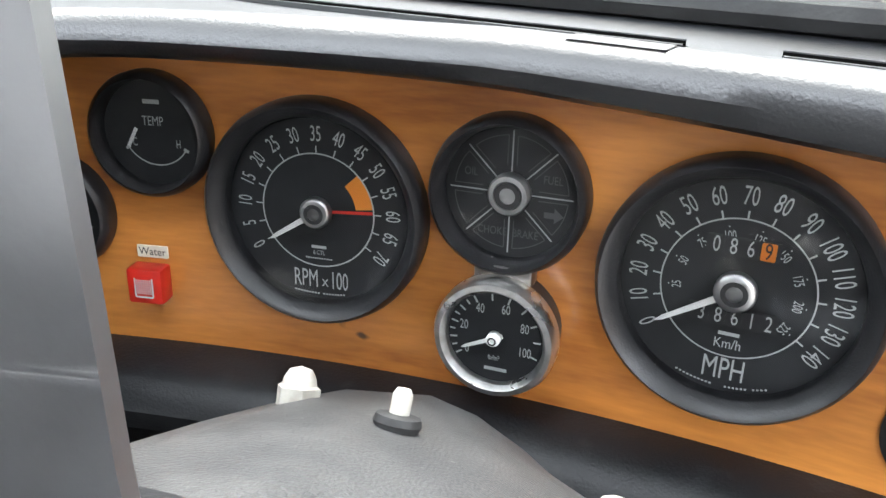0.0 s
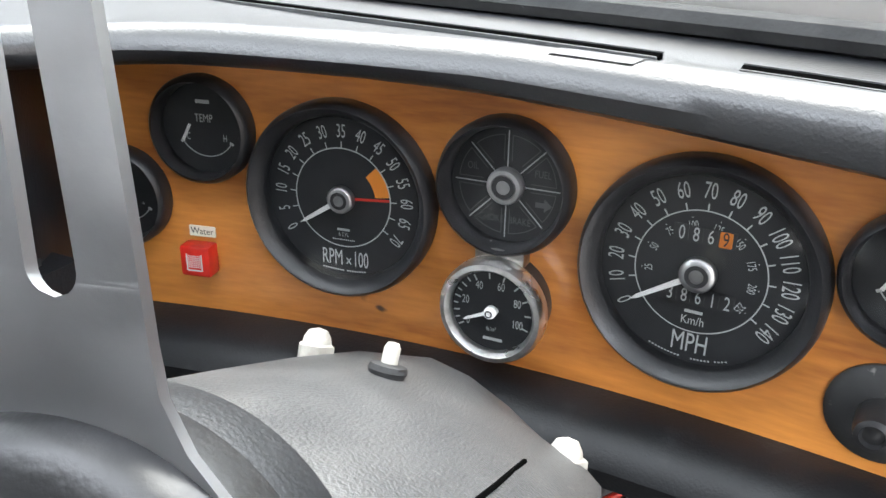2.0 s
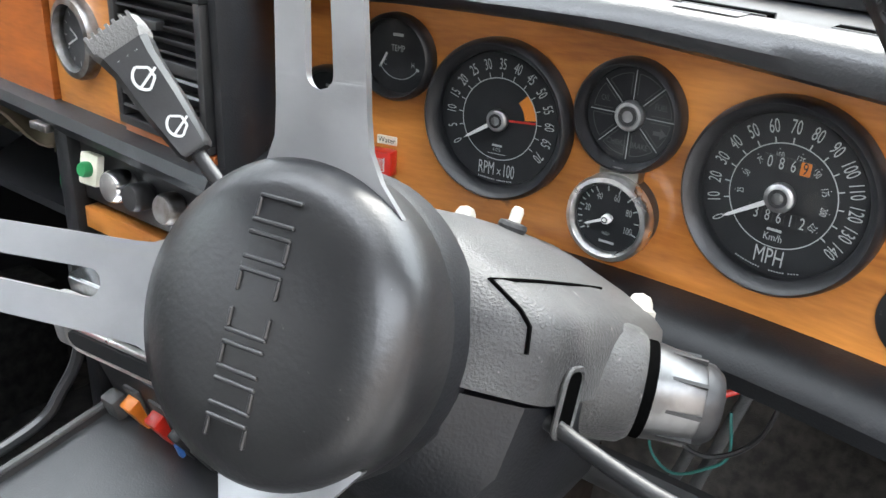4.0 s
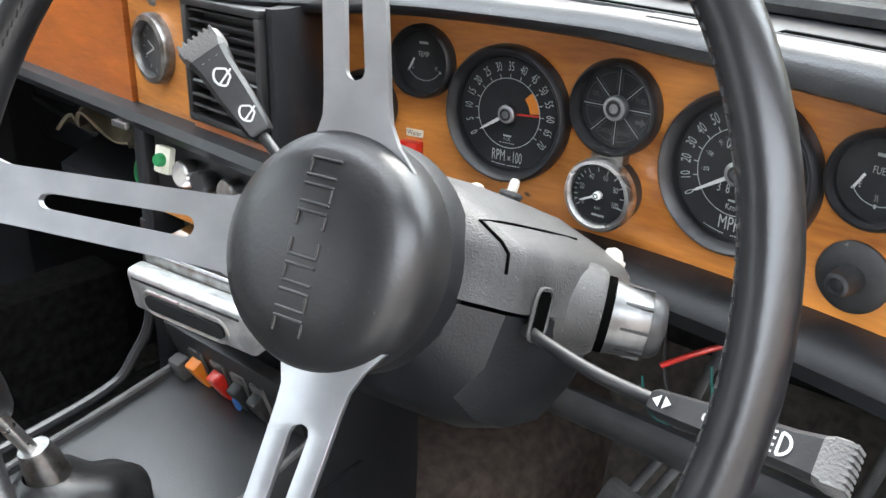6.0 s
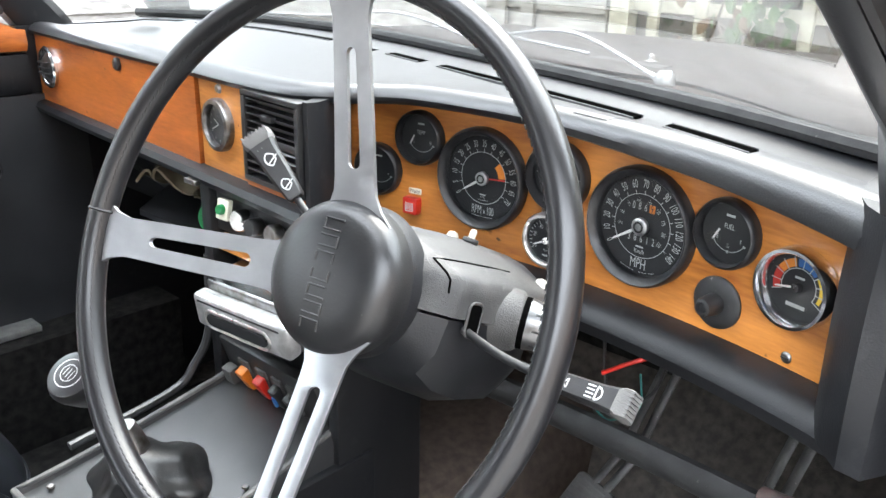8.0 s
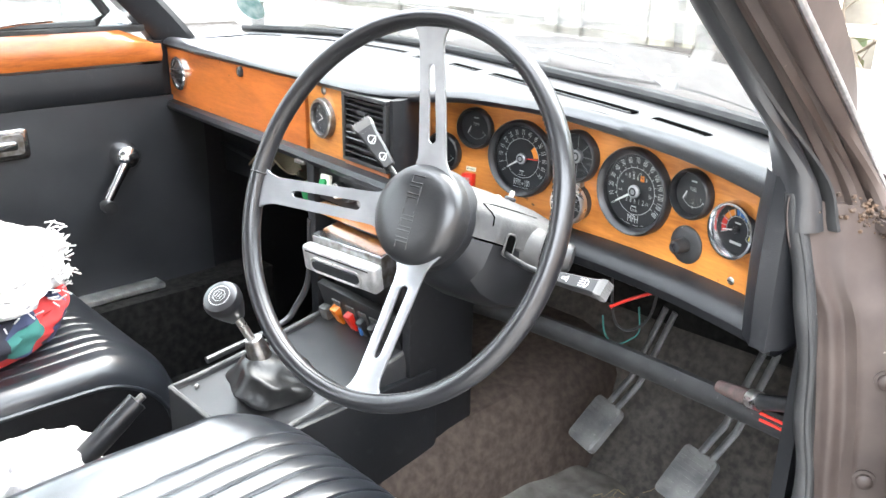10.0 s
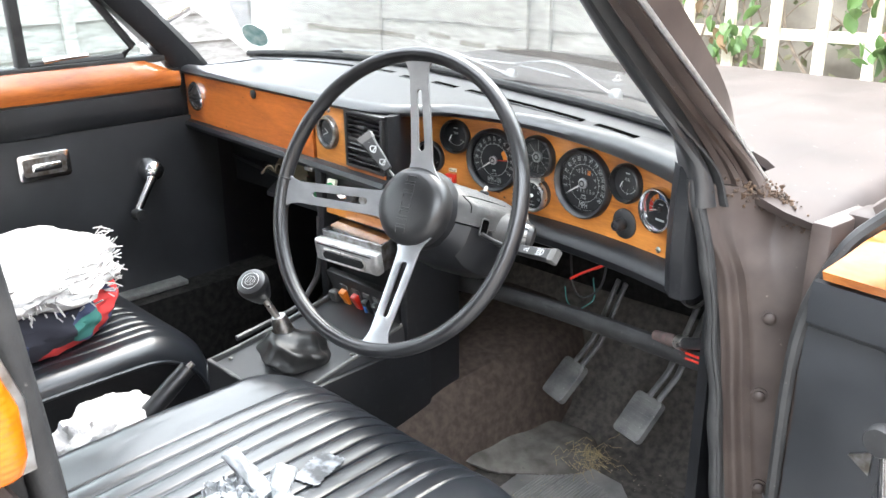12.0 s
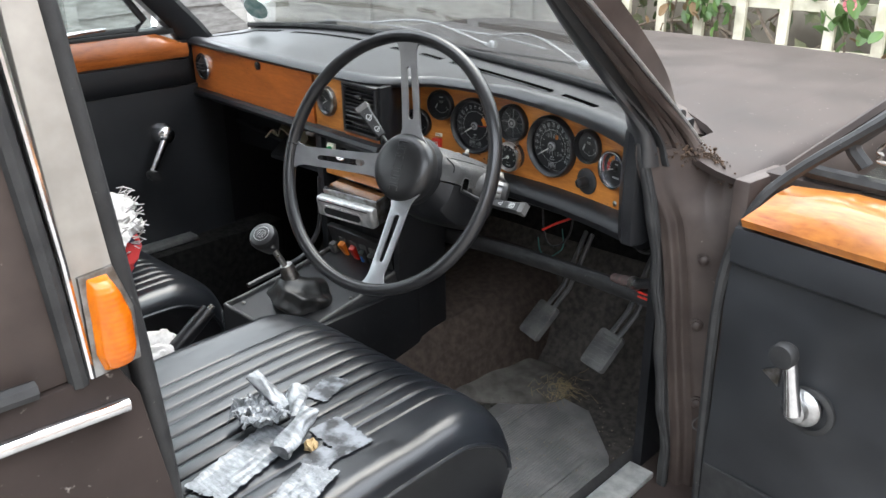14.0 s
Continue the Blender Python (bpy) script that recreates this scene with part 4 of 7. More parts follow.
part("upper_half", loft([top_ring(z) for z, r, h in TOP_Z]), SHROUD, col, "dust-covered upper half", angle=48)
part("lower_half", loft([low_ring(*q) for q in LOW_Z]), VINYL, col, "darker lower half", angle=24)
part("inner_tube", tube([(0.012, -0.007, -0.075), (0.012, -0.007, -0.23)], 0.045, 20), VOID, col)
joint = [Vector(top_ring(-0.0765)[k]) for k in (9, 8, 7, 6)] + [Vector(top_ring(z)[6]) for z in (-0.083, -0.10, -0.13, -0.165)]
part("panel_joint", tube(joint, 0.0009, 6), VOID, col, "fine dark joint")
gate = rounded(0.0150, 0.0215, 0.0045, 4)
# Raised black plate; its colour stands for the slot's inner shade.
part("stalk_gate", prism(gate, 0, 0.0012), VOID, col, "raised black plate standing in for the stalk's dark slot", frame_at((0.0868, -0.0055, -0.0995), (0, 0, -1), (1, 0, 0.06)))
part("gate_rim", tube([(x * 1.12, y * 1.10, 0.0010) for x, y in gate + gate[:1]], 0.0011, 6), SHROUD, col, "", frame_at((0.0868, -0.0055, -0.0995), (0, 0, -1), (1, 0, 0.06)))
for name, x, y, z, d in (("nut", -0.030, 0.0435, -0.238, 0), ("nut", 0.080, 0.0225, -0.209, 0)):
    nb = lathe([(0.0062, 0), (0.0062, 0.005), (0.0056, 0.008), (0.0040, 0.0108), (0, 0.012)], 18)
    part(name, nb, NYLON, col, "white domed nylon nut", frame_at((x, y - 0.001, z), (1, 0, 0), (0, 1, 0)))
    part("washer", lathe([(0.0080, -0.003), (0.0080, 0.0046), (0.0066, 0.0056), (0.0055, 0.0056)], 6), NYLON, col, "", frame_at((x, y - 0.001, z), (1, 0, 0), (0, 1, 0)))
part("button", lathe([(0.0030, 0), (0.0030, 0.010), (0.0020, 0.0118), (0, 0.012)], 14), NYLON, col, "small white plunger", frame_at((0.017, 0.0465, -0.190), (1, 0, 0), (0.1, 1, 0)))
part("button_collar", lathe([(0.0066, -0.004), (0.0070, -0.002), (0.0064, 0.0002), (0.0072, 0.002), (0.0066, 0.004), (0.0040, 0.0046), (0, 0.0046)], 18), RUBBER, col, "", frame_at((0.017, 0.0465, -0.190), (1, 0, 0), (0.1, 1, 0)))
IGN = frame_at((0.098, -0.001, -0.155), (0, 0, 1), (0.93, 0.0, -0.36))
ign = part("ignition_lock", lathe([(0.0195, 0.0035), (0.0192, 0.005), (0.0168, 0.022), (0.0160, 0.0232), (0, 0.0232)], 40), material("dark_chrome", (0.20, 0.20, 0.20), 0.28, 1.0, colour2=(0.12, 0.12, 0.12), scale=90, rough2=0.4), col, "worn dull chrome ignition lock barrel", IGN)
part("lock_face", lathe([(0.0164, 0.0228), (0.0160, 0.027), (0.0135, 0.0305), (0.006, 0.032), (0, 0.032)], 32), BLACK, ign, "black end cap")
for k in range(9):
    part("groove", box(0.0166, 0.0186, -0.0007, 0.0007, 0.0065, 0.0225), BLACK, ign, "", Matrix.Rotation(2 * math.pi * k / 9 + 0.2, 4, 'Z'))
part("lock_gap", lathe([(0.0195, -0.002), (0.0195, 0.0036), (0.012, 0.0036)], 32), VOID, col, "", IGN)
part("lock_shroud", lathe([(0.027, -0.040), (0.0262, -0.026), (0.0228, -0.004), (0.0205, -0.001), (0.012, -0.001)], 36), SHROUD, col, "dusty tapered lock housing", IGN)


def stalk(name, label, path, head, width, tall, thick, up, marks):
    th = thing(name, label, "stalk switch", WM, group="column stalks")
    part("arm", tube(smooth_path(path, 5), 0.0031, 12), BLACK, th)
    a, b = Vector(head[0]), Vector(head[1])
    d = (b - a).normalized()
    m = frame_at(a, d, up)
    ln = (b - a).length
    secs = []
    for t, w, h in ((0, 0.55, 0.7), (0.04, 0.7, 0.9), (0.5, 0.92, 1.0), (0.86, 1.0, 1.0), (0.90, 1.05, 1.1), (1.0, 1.15, 1.15)):
        secs.append([(ln * t, y * w, z * h) for y, z in ((-width / 2, -thick / 2), (width / 2, -thick / 2), (width / 2, thick * 0.3), (width * 0.38, thick / 2), (-width * 0.38, thick / 2), (-width / 2, thick * 0.3))])
    hd = part("paddle", loft(secs), BLACK, th, "flat black paddle with white symbols", m)
    part("end_cap", loft([[(ln * 1.0 + d, y * w, z * w) for y, z in ((-width * 0.56, -thick * 0.5), (width * 0.56, -thick * 0.5), (width * 0.56, thick * 0.35), (width * 0.44, thick * 0.58), (-width * 0.44, thick * 0.58), (-width * 0.56, thick * 0.35))] for d, w in ((0, 1.0), (0.003, 1.12), (0.008, 1.12), (0.010, 1.0))]), GREYPLASTIC, hd, "ribbed grey end cap")
    for q in range(7):
        part("grip_rib", box(ln + 0.0032, ln + 0.0112, -width * 0.5 + width * q / 6 - 0.0007, -width * 0.5 + width * q / 6 + 0.0007, -thick * 0.3, thick * 0.66), GREYPLASTIC, hd)
    z = thick / 2 + 0.0006
    for kind, u, s in marks:
        x = ln * u
        bm = bmesh.new()
        if kind == "lamp":
            arc(bm, s * 0.5, s * 0.14, -90, 90, z, 10, 0, x, 0)
            bar(bm, x, -s * 0.5, x, s * 0.5, s * 0.14, z)
            for q in (-0.45, -0.15, 0.15, 0.45):
                bar(bm, x - s * 0.9, q * s, x - s * 0.2, q * s, s * 0.11, z)
        elif kind == "horn":
            for x0, y0, x1, y1 in ((-0.6, 0.15, 0.3, 0.15), (-0.6, -0.2, 0.3, -0.2), (0.3, 0.15, 0.6, 0.5), (0.3, -0.2, 0.6, -0.5), (0.6, 0.5, 0.6, -0.5), (-0.6, 0.15, -0.6, -0.2)):
                bar(bm, x + x0 * s, y0 * s, x + x1 * s, y1 * s, s * 0.14, z)
        elif kind == "arrows":
            for q in (-1, 1):
                vs = [bm.verts.new((x + q * 0.15 * s, 0.45 * s, z)), bm.verts.new((x + q * 0.15 * s, -0.45 * s, z)), bm.verts.new((x + q * 0.75 * s, 0, z))]
                bm.faces.new(vs)
        elif kind == "wiper":
            for a0, r in ((0, 0.5),):
                arc(bm, s * 0.62, s * 0.13, 20, 160, z, 10, 0, x, -0.2 * s)
            bar(bm, x - 0.58 * s, 0.0, x - 0.25 * s, -0.45 * s, s * 0.12, z)
            bar(bm, x + 0.58 * s, 0.0, x + 0.25 * s, -0.45 * s, s * 0.12, z)
            bar(bm, x - 0.25 * s, -0.45 * s, x + 0.25 * s, -0.45 * s, s * 0.12, z)
            bar(bm, x + 0.1 * s, -0.7 * s, x - 0.3 * s, 0.3 * s, s * 0.12, z)
        elif kind == "dots":
            for q in (-0.5, 0, 0.5):
                bar(bm, x - 0.12 * s, q * s * 1.4, x + 0.12 * s, q * s * 1.4, s * 0.2, z)
        part("symbol", bm, WHITE, hd, smooth=False)
    return th


stalk("indicator_stalk", "black column stalk with white lamp and horn symbols", [(0.078, -0.012, -0.0985), (0.098, -0.017, -0.094), (0.125, -0.0215, -0.085), (0.158, -0.0238, -0.0765)],
      ((0.150, -0.0235, -0.0775), (0.214, -0.0240, -0.0645)), 0.0145, 0.03, 0.010, (-0.25, 0.35, 0.9), (("arrows", 0.10, 0.0055), ("horn", 0.42, 0.0060), ("lamp", 0.80, 0.0080)))
stalk("wiper_stalk", "black column stalk with white wiper symbols", [(-0.048, 0.012, -0.100), (-0.068, 0.031, -0.093), (-0.092, 0.050, -0.088)],
      ((-0.086, 0.046, -0.088), (-0.128, 0.0765, -0.0885)), 0.0200, 0.03, 0.011, (0.45, 0.1, 0.9), (("dots", 0.93, 0.006), ("wiper", 0.70, 0.0095), ("wiper", 0.24, 0.0085)))

# ---------------------------------------------------------------- body shell: floor, bulkhead, sides, roof


def floor_f(u, v):
    x, y = -0.90 + 1.34 * u, -1.9 + 2.42 * v
    z = 0.285 + 0.006 * noise.noise((x * 6, y * 6, 0))
    z += max(0.0, y - 0.26) * 1.8
    return (x, y, z)


single("floor", solid(floor_f, 40, 60, 0.01), CARPET, "dirty black floor carpet with grit and dry grass", "floor", kind="structure")
single("bulkhead", box(-0.92, 0.43, 0.40, 0.42, 0.28, 0.90), SHADECARPET, "dark bulkhead behind the pedals", "bulkhead", kind="structure")
tun = []
for i in range(30):
    y = -1.6 + (0.42 + 1.6) * i / 29
    h = 0.46 + 0.035 * min(1, max(0, (y + 0.1) / 0.4))
    w = 0.115 + 0.045 * min(1, max(0, (y + 0.25) / 0.5))
    tun.append([(-0.215 + w * 1.25, y, 0.27), (-0.215 + w * 1.08, y, h - 0.06), (-0.215 + w * 0.85, y, h - 0.015), (-0.215 + w * 0.4, y, h), (-0.215 - w * 0.4, y, h), (-0.215 - w * 0.85, y, h - 0.015), (-0.215 - w * 1.08, y, h - 0.06), (-0.215 - w * 1.25, y, 0.27)])
single("transmission_tunnel", loft(tun), BROWNCARPET, "worn brown carpet over the transmission tunnel", "tunnel", kind="structure")



# Added dark sheet over the floor: paints the passenger footwell's shade.
def shade_mat(u, v):
    x, y = -0.79 + 0.43 * u, -0.60 + 1.00 * v
    return (x, y, 0.301 + 0.004 * noise.noise((x * 8, y * 8, 3)) + max(0.0, y - 0.25) * 1.8)


single("footwell_shade_mat", solid(shade_mat, 24, 40, 0.006), SHADECARPET, "dark sheet standing in for shade in the passenger's footwell", "floor mat")

# driver's footwell: rubber heel mat with ribs, felt pad, grit
mat = thing("rubber_floor_mat", "ribbed black rubber heel mat on the floor", "floor mat")
outline = [(0.05, -0.28), (0.36, -0.28), (0.355, -0.03), (0.305, 0.045), (0.19, 0.145), (0.10, 0.150), (0.03, 0.05)]
part("base", prism(outline, 0.290, 0.295, 0.001), MAT, mat)
bm = bmesh.new()
for k in range(48):
    x = 0.065 + 0.0057 * k
    y1 = 0.13 - max(0, x - 0.17) * 0.62
    box(x, x + 0.0028, -0.27, min(0.125, y1 - 0.02), 0.295, 0.2966, bm=bm)
tagged(part("ribs", bm, MAT, mat, smooth=False), kind="stuff")
for x, w in ((0.10, 0.11), (0.205, 0.08), (0.28, 0.02)):
    part("groove_bar", box(x, x + 0.005, -0.20, w - 0.02, 0.2955, 0.299, 0.001), MAT, mat)


def felt(u, v):
    a = 2 * math.pi * u
    c, s = math.cos(a), math.sin(a)
    k = v * (abs(c) ** 3.2 + abs(s) ** 3.2) ** (-1 / 3.2)
    p, q = 0.148 * k * c, 0.092 * k * s
    x, y = -0.020 + 0.79 * p - 0.62 * q, 0.112 + 0.62 * p + 0.79 * q
    z = 0.306 + 0.25 * max(0, -0.01 - x) + 0.006 * noise.noise((x * 14, y * 14, 2)) - 0.008 * v ** 8
    d = math.hypot(x - 0.018, y - 0.186)
    return (x, y, z - 0.006 * math.exp(-(d / 0.012) ** 2))


fp = single("carpet_offcut", solid(felt, 48, 16, 0.008), material("grey_felt", (0.080, 0.074, 0.066), 0.95, colour2=(0.15, 0.14, 0.125), scale=26, bump=1.0, bump_scale=500, spots=(0.02, 0.02, 0.02), spots_at=0.66, spots_scale=26, spec=0.1),
            "loose grey-brown piece of carpet in the footwell", "carpet")
random.seed(4)
bm = bmesh.new()
for k in range(90):
    x, y = random.gauss(0.105, 0.022), random.gauss(0.155, 0.020)
    a, ln = random.uniform(0, 6.28), random.uniform(0.012, 0.04)
    z = 0.300 + random.uniform(0, 0.02)
    p0 = Vector((x, y, z))
    tube([p0, p0 + Vector((ln * 0.5 * math.cos(a), ln * 0.5 * math.sin(a), random.uniform(0, 0.012))), p0 + Vector((ln * math.cos(a + 0.4), ln * math.sin(a + 0.4), random.uniform(-0.01, 0.006)))], 0.0004, 4, bm)
single("dry_grass", bm, material("straw", (0.30, 0.23, 0.12), 0.9), "tuft of dry grass lying in the footwell", "debris", kind="stuff")
bm = bmesh.new()
for k in range(700):
    x, y = random.uniform(0.0, 0.42), random.uniform(-0.25, 0.22)
    r = random.uniform(0.0004, 0.0007) * random.choice((1, 1, 1.5, 2.6))
    z = 0.2925 + (0.004 if 0.05 < x < 0.33 and y < 0.1 else 0.0)
    bmesh.ops.create_icosphere(bm, subdivisions=1, radius=r, matrix=pose(x, y, z + r * 0.6, random.uniform(0, 90), 0, random.uniform(0, 90)))
single("floor_grit", bm, material("grit", (0.20, 0.16, 0.11), 0.9, colour2=(0.32, 0.28, 0.22), scale=300), "scattered grit and crumbs on the floor", "debris", kind="stuff")

# pedals and the rail under the dashboard


def pedal(name, cx, cy, cz, turn):
    th = thing(name, "rubber-padded foot pedal on a bent steel arm", "pedal", pose(cx, cy, cz, 0, 0, turn), group="foot pedals")
    m = frame_at((0, 0, 0), (1, 0, 0), (0, -0.72, 0.70))
    p = part("pad", prism(rounded(0.060, 0.080, 0.008, 3), 0, 0.012, 0.002), GREYPLASTIC, th, "worn grey rubber pad", m)
    for k in range(9):
        part("rib", box(-0.025, 0.025, -0.033 + 0.008 * k, -0.030 + 0.008 * k, 0.012, 0.0138), GREYPLASTIC, p)
    for s in (-1, 1):
        part("arm", tube([(0.010 * s, 0.004, 0.01), (0.016 + 0.010 * s, 0.05, 0.075), (0.03 + 0.010 * s, 0.09, 0.19)], 0.007, 8, flat=0.5), GREYPLASTIC, th, "bare steel arm")
    return th


pedal("brake_pedal", 0.075, 0.120, 0.475, -18)
pedal("clutch_pedal", 0.245, 0.098, 0.478, -14)
rail = thing("under_dash_rail", "dusty black rail below the dashboard", "rail", kind="structure")
part("bar", tube(smooth_path([(-0.16, 0.045, 0.634), (0.0, 0.035, 0.652), (0.2, 0.015, 0.668), (0.41, -0.013, 0.681)], 6), 0.012, 10, flat=1.3), RUBBER, rail)
part("end_plate", box(-0.175, -0.155, 0.03, 0.06, 0.61, 0.66, 0.004), BLACK, rail)
wires = (("red_wire", RED, [(0.126, 0.046, 0.714), (0.145, 0.056, 0.727), (0.165, 0.068, 0.738), (0.182, 0.072, 0.748)], 0.0024, "stray red wire hanging below the dashboard"),
         ("green_wire", material("green_wire_pvc", (0.03, 0.16, 0.14), 0.4), [(0.106, 0.060, 0.690), (0.112, 0.060, 0.665), (0.130, 0.060, 0.655), (0.152, 0.060, 0.670), (0.165, 0.060, 0.688), (0.160, 0.062, 0.72)], 0.0011, "thin blue-green wire loop below the dashboard"),
         ("black_wire", BLACK, [(0.120, 0.05, 0.78), (0.130, 0.05, 0.70), (0.155, 0.05, 0.688), (0.185, 0.05, 0.72), (0.195, 0.05, 0.79)], 0.0018, "black wire loop below the dashboard"),
         ("hanging_cable", BLACK, [(0.33, 0.03, 0.79), (0.34, 0.02, 0.75), (0.36, 0.03, 0.74), (0.38, 0.03, 0.77)], 0.003, "dark cable behind the dashboard end"))
for name, mm, path, r, label in wires:
    single(name, tube(smooth_path(path, 6), r, 8), mm, label, "wire")
conn = thing("wire_connector", "grubby connector with red leads under the dashboard", "connector")
part("sleeve", tube([(0.315, 0.0, 0.690), (0.36, -0.015, 0.700)], [0.008, 0.010], 12), material("grubby_pink_pvc", (0.12, 0.075, 0.07), 0.6, colour2=(0.07, 0.055, 0.05), scale=90), conn)
part("collar", tube([(0.36, -0.015, 0.700), (0.372, -0.02, 0.703)], 0.011, 14), OLDCHROME, conn)
part("plug", tube([(0.372, -0.02, 0.703), (0.41, -0.03, 0.720)], 0.009, 12), BLACK, conn)
for d in (0, 0.008):
    part("lead", tube([(0.375, -0.02, 0.690 - d), (0.412, -0.026, 0.692 - d)], 0.0018, 8), RED, conn, "red lead")

# ---------------------------------------------------------------- centre console
con = thing("centre_console", "black centre console with a gear lever plate", "console")
secs = []
for i in range(21):
    t = i / 20
    y = -0.375 + 0.275 * t
    z = 0.562 + 0.045 * t ** 1.3
    w = 0.112 - 0.006 * t
    cx = -0.215 + (-0.0) * t
    secs.append([(cx - w - 0.012, y, 0.30), (cx - w, y, z - 0.008), (cx - w + 0.004, y, z), (cx - w + 0.010, y, z), (cx - w + 0.012, y, z - 0.005), (cx + w - 0.012, y, z - 0.005), (cx + w - 0.010, y, z), (cx + w - 0.004, y, z), (cx + w, y, z - 0.008), (cx + w + 0.004, y, 0.30)])
part("tray", loft(secs), DUSTY, con, "dust-covered tray with a raised rim")
edge = [Vector(q[2]) + Vector((0.003, 0, 0.001)) for q in secs[::-1]] + [Vector(q[7]) + Vector((-0.003, 0, 0.001)) for q in secs]
part("tray_rim", tube(edge, 0.0038, 8), GREYPLASTIC, con, "worn pale rim round the tray")
for x, y in ((-0.300, -0.345), (-0.128, -0.345), (-0.128, -0.215)):
    part("screw", lathe([(0.0042, 0), (0.0036, 0.0018), (0, 0.0024)], 14), STEEL, con, "small screw", pose(x, y, 0.560 + 0.045 * ((y + 0.375) / 0.275) ** 1.3))
bm = box(-0.335, -0.315, -0.118, 0.0, 0.56, 0.86, 0.004)
part("side_cheek", bm, VINYL, con)
part("side_cheek", box(-0.118, -0.100, -0.112, 0.02, 0.40, 0.785, 0.004), VINYL, con)
part("back_panel", box(-0.316, -0.136, -0.085, -0.075, 0.56, 0.87), BLACK, con)
part("front_rib", tube(smooth_path([(-0.352, -0.30, 0.567), (-0.352, -0.17, 0.585), (-0.350, -0.135, 0.612), (-0.338, -0.118, 0.66), (-0.330, -0.116, 0.76)], 6), 0.0055, 8), DUSTY, con, "rounded piping up the side")
part("side_skirt", box(-0.110, -0.096, -0.36, -0.06, 0.29, 0.57, 0.004), VINYL, con)
# heater panel with knobs and a wood strip
hp = thing("heater_panel", "dark heater control panel with metal knobs", "control panel")
part("plate", box(-0.315, -0.136, -0.108, -0.086, 0.795, 0.842, 0.002), BLACK, hp)
part("wood_strip", box(-0.312, -0.120, -0.112, -0.100, 0.772, 0.790, 0.001), WOOD, hp, "narrow strip of wood veneer")
for x, z, r, mt, ln in ((-0.248, 0.823, 0.0125, CHROME, 0.020), (-0.226, 0.820, 0.0105, BLACK, 0.018), (-0.192, 0.820, 0.0115, STEEL, 0.016), (-0.150, 0.818, 0.010, BLACK, 0.016)):
    part("knob", lathe([(r * 0.7, 0), (r, 0.004), (r, ln * 0.8), (r * 0.85, ln), (0, ln)], 28), mt, hp, "round control knob", frame_at((x, -0.108, z), (1, 0, 0), (0, -1, 0.1)))
gt = single("green_reel", lathe([(0, 0.008), (0.0145, 0.008), (0.018, 0.0065), (0.0185, 0.0), (0.017, -0.002), (0, -0.002)], 40), GREEN, "round green tape reel on the parcel shelf", "reel", frame_at((-0.390, -0.070, 0.7825), (1, 0, 0), (0.15, -1, 0.25)))
sq = thing("square_badge_switch", "small cream switch plate with a green symbol", "switch", frame_at((-0.283, -0.116, 0.828), (1, 0, 0), (0.1, -1, 0.2)))
part("plate", prism(rounded(0.020, 0.024, 0.002, 2), 0, 0.006, 0.001), PAPER, sq)
part("button", lathe([(0.006, 0.006), (0.006, 0.010), (0.005, 0.012), (0, 0.012)], 18), GREEN, sq)
# parcel shelf
shelf = thing("parcel_shelf", "dark open parcel shelf below the passenger's dashboard", "shelf", kind="structure")
part("floor_board", prism([(-0.90, 0.045), (-0.62, 0.0), (-0.54, -0.09), (-0.336, -0.09), (-0.336, 0.05), (-0.90, 0.05)], 0.755, 0.763), VINYL, shelf)
part("shelf_back", box(-0.90, -0.10, 0.05, 0.06, 0.70, 0.87), VINYL, shelf)
rag = single("brown_cloth", solid(lambda u, v: (-0.60 + 0.15 * u, -0.062 + 0.05 * v + 0.01 * math.sin(9 * u), 0.785 + 0.055 * math.sin(math.pi * u) * (0.5 + 0.5 * v) + 0.01 * math.sin(14 * u + 5 * v)), 18, 8, 0.004),
             material("olive_rag", (0.10, 0.09, 0.055), 0.95, colour2=(0.16, 0.12, 0.08), scale=30, spots=(0.25, 0.04, 0.03), spots_at=0.66, spots_scale=40), "crumpled olive-brown rag on the parcel shelf", "rag")
# cassette slide: bright metal fascia
FASCIA = material("satin_fascia", (0.72, 0.72, 0.71), 0.34, 0.70, colour2=(0.45, 0.45, 0.44), scale=60)
cas = thing("cassette_holder", "scuffed bright metal cassette player fascia pulled forward", "cassette player", pose(-0.199, -0.146, 0.732, 8, 0, 6))
part("case", box(-0.072, 0.072, 0.0, 0.10, -0.024, 0.026, 0.003), STEEL, cas, "dull grey metal case")
part("fascia", box(-0.0755, 0.0755, -0.020, 0.0, -0.024, 0.018, 0.006, 3), FASCIA, cas, "bright fascia with a long slot")
part("slot", prism(rounded(0.096, 0.014, 0.0069, 5), 0, 0.004), DIAL, cas, "dark rounded slot", frame_at((-0.004, -0.0185, -0.008), (1, 0, 0), (0, -1, 0)))
part("slot_rim", tube([(*p, ) for p in [(x - 0.004, -0.0205, y - 0.008) for x, y in rounded(0.104, 0.022, 0.0109, 5) + rounded(0.104, 0.022, 0.0109, 5)[:1]]], 0.0016, 6), OLDCHROME, cas)
for z in (0.026, 0.018):
    part("top_groove", box(-0.066, 0.064, -0.0208, -0.002, 0.0095, 0.0118) if z < 0.02 else box(-0.070, 0.070, 0.002, 0.060, 0.0262, 0.0276), BLACK if z < 0.02 else CHROME, cas)
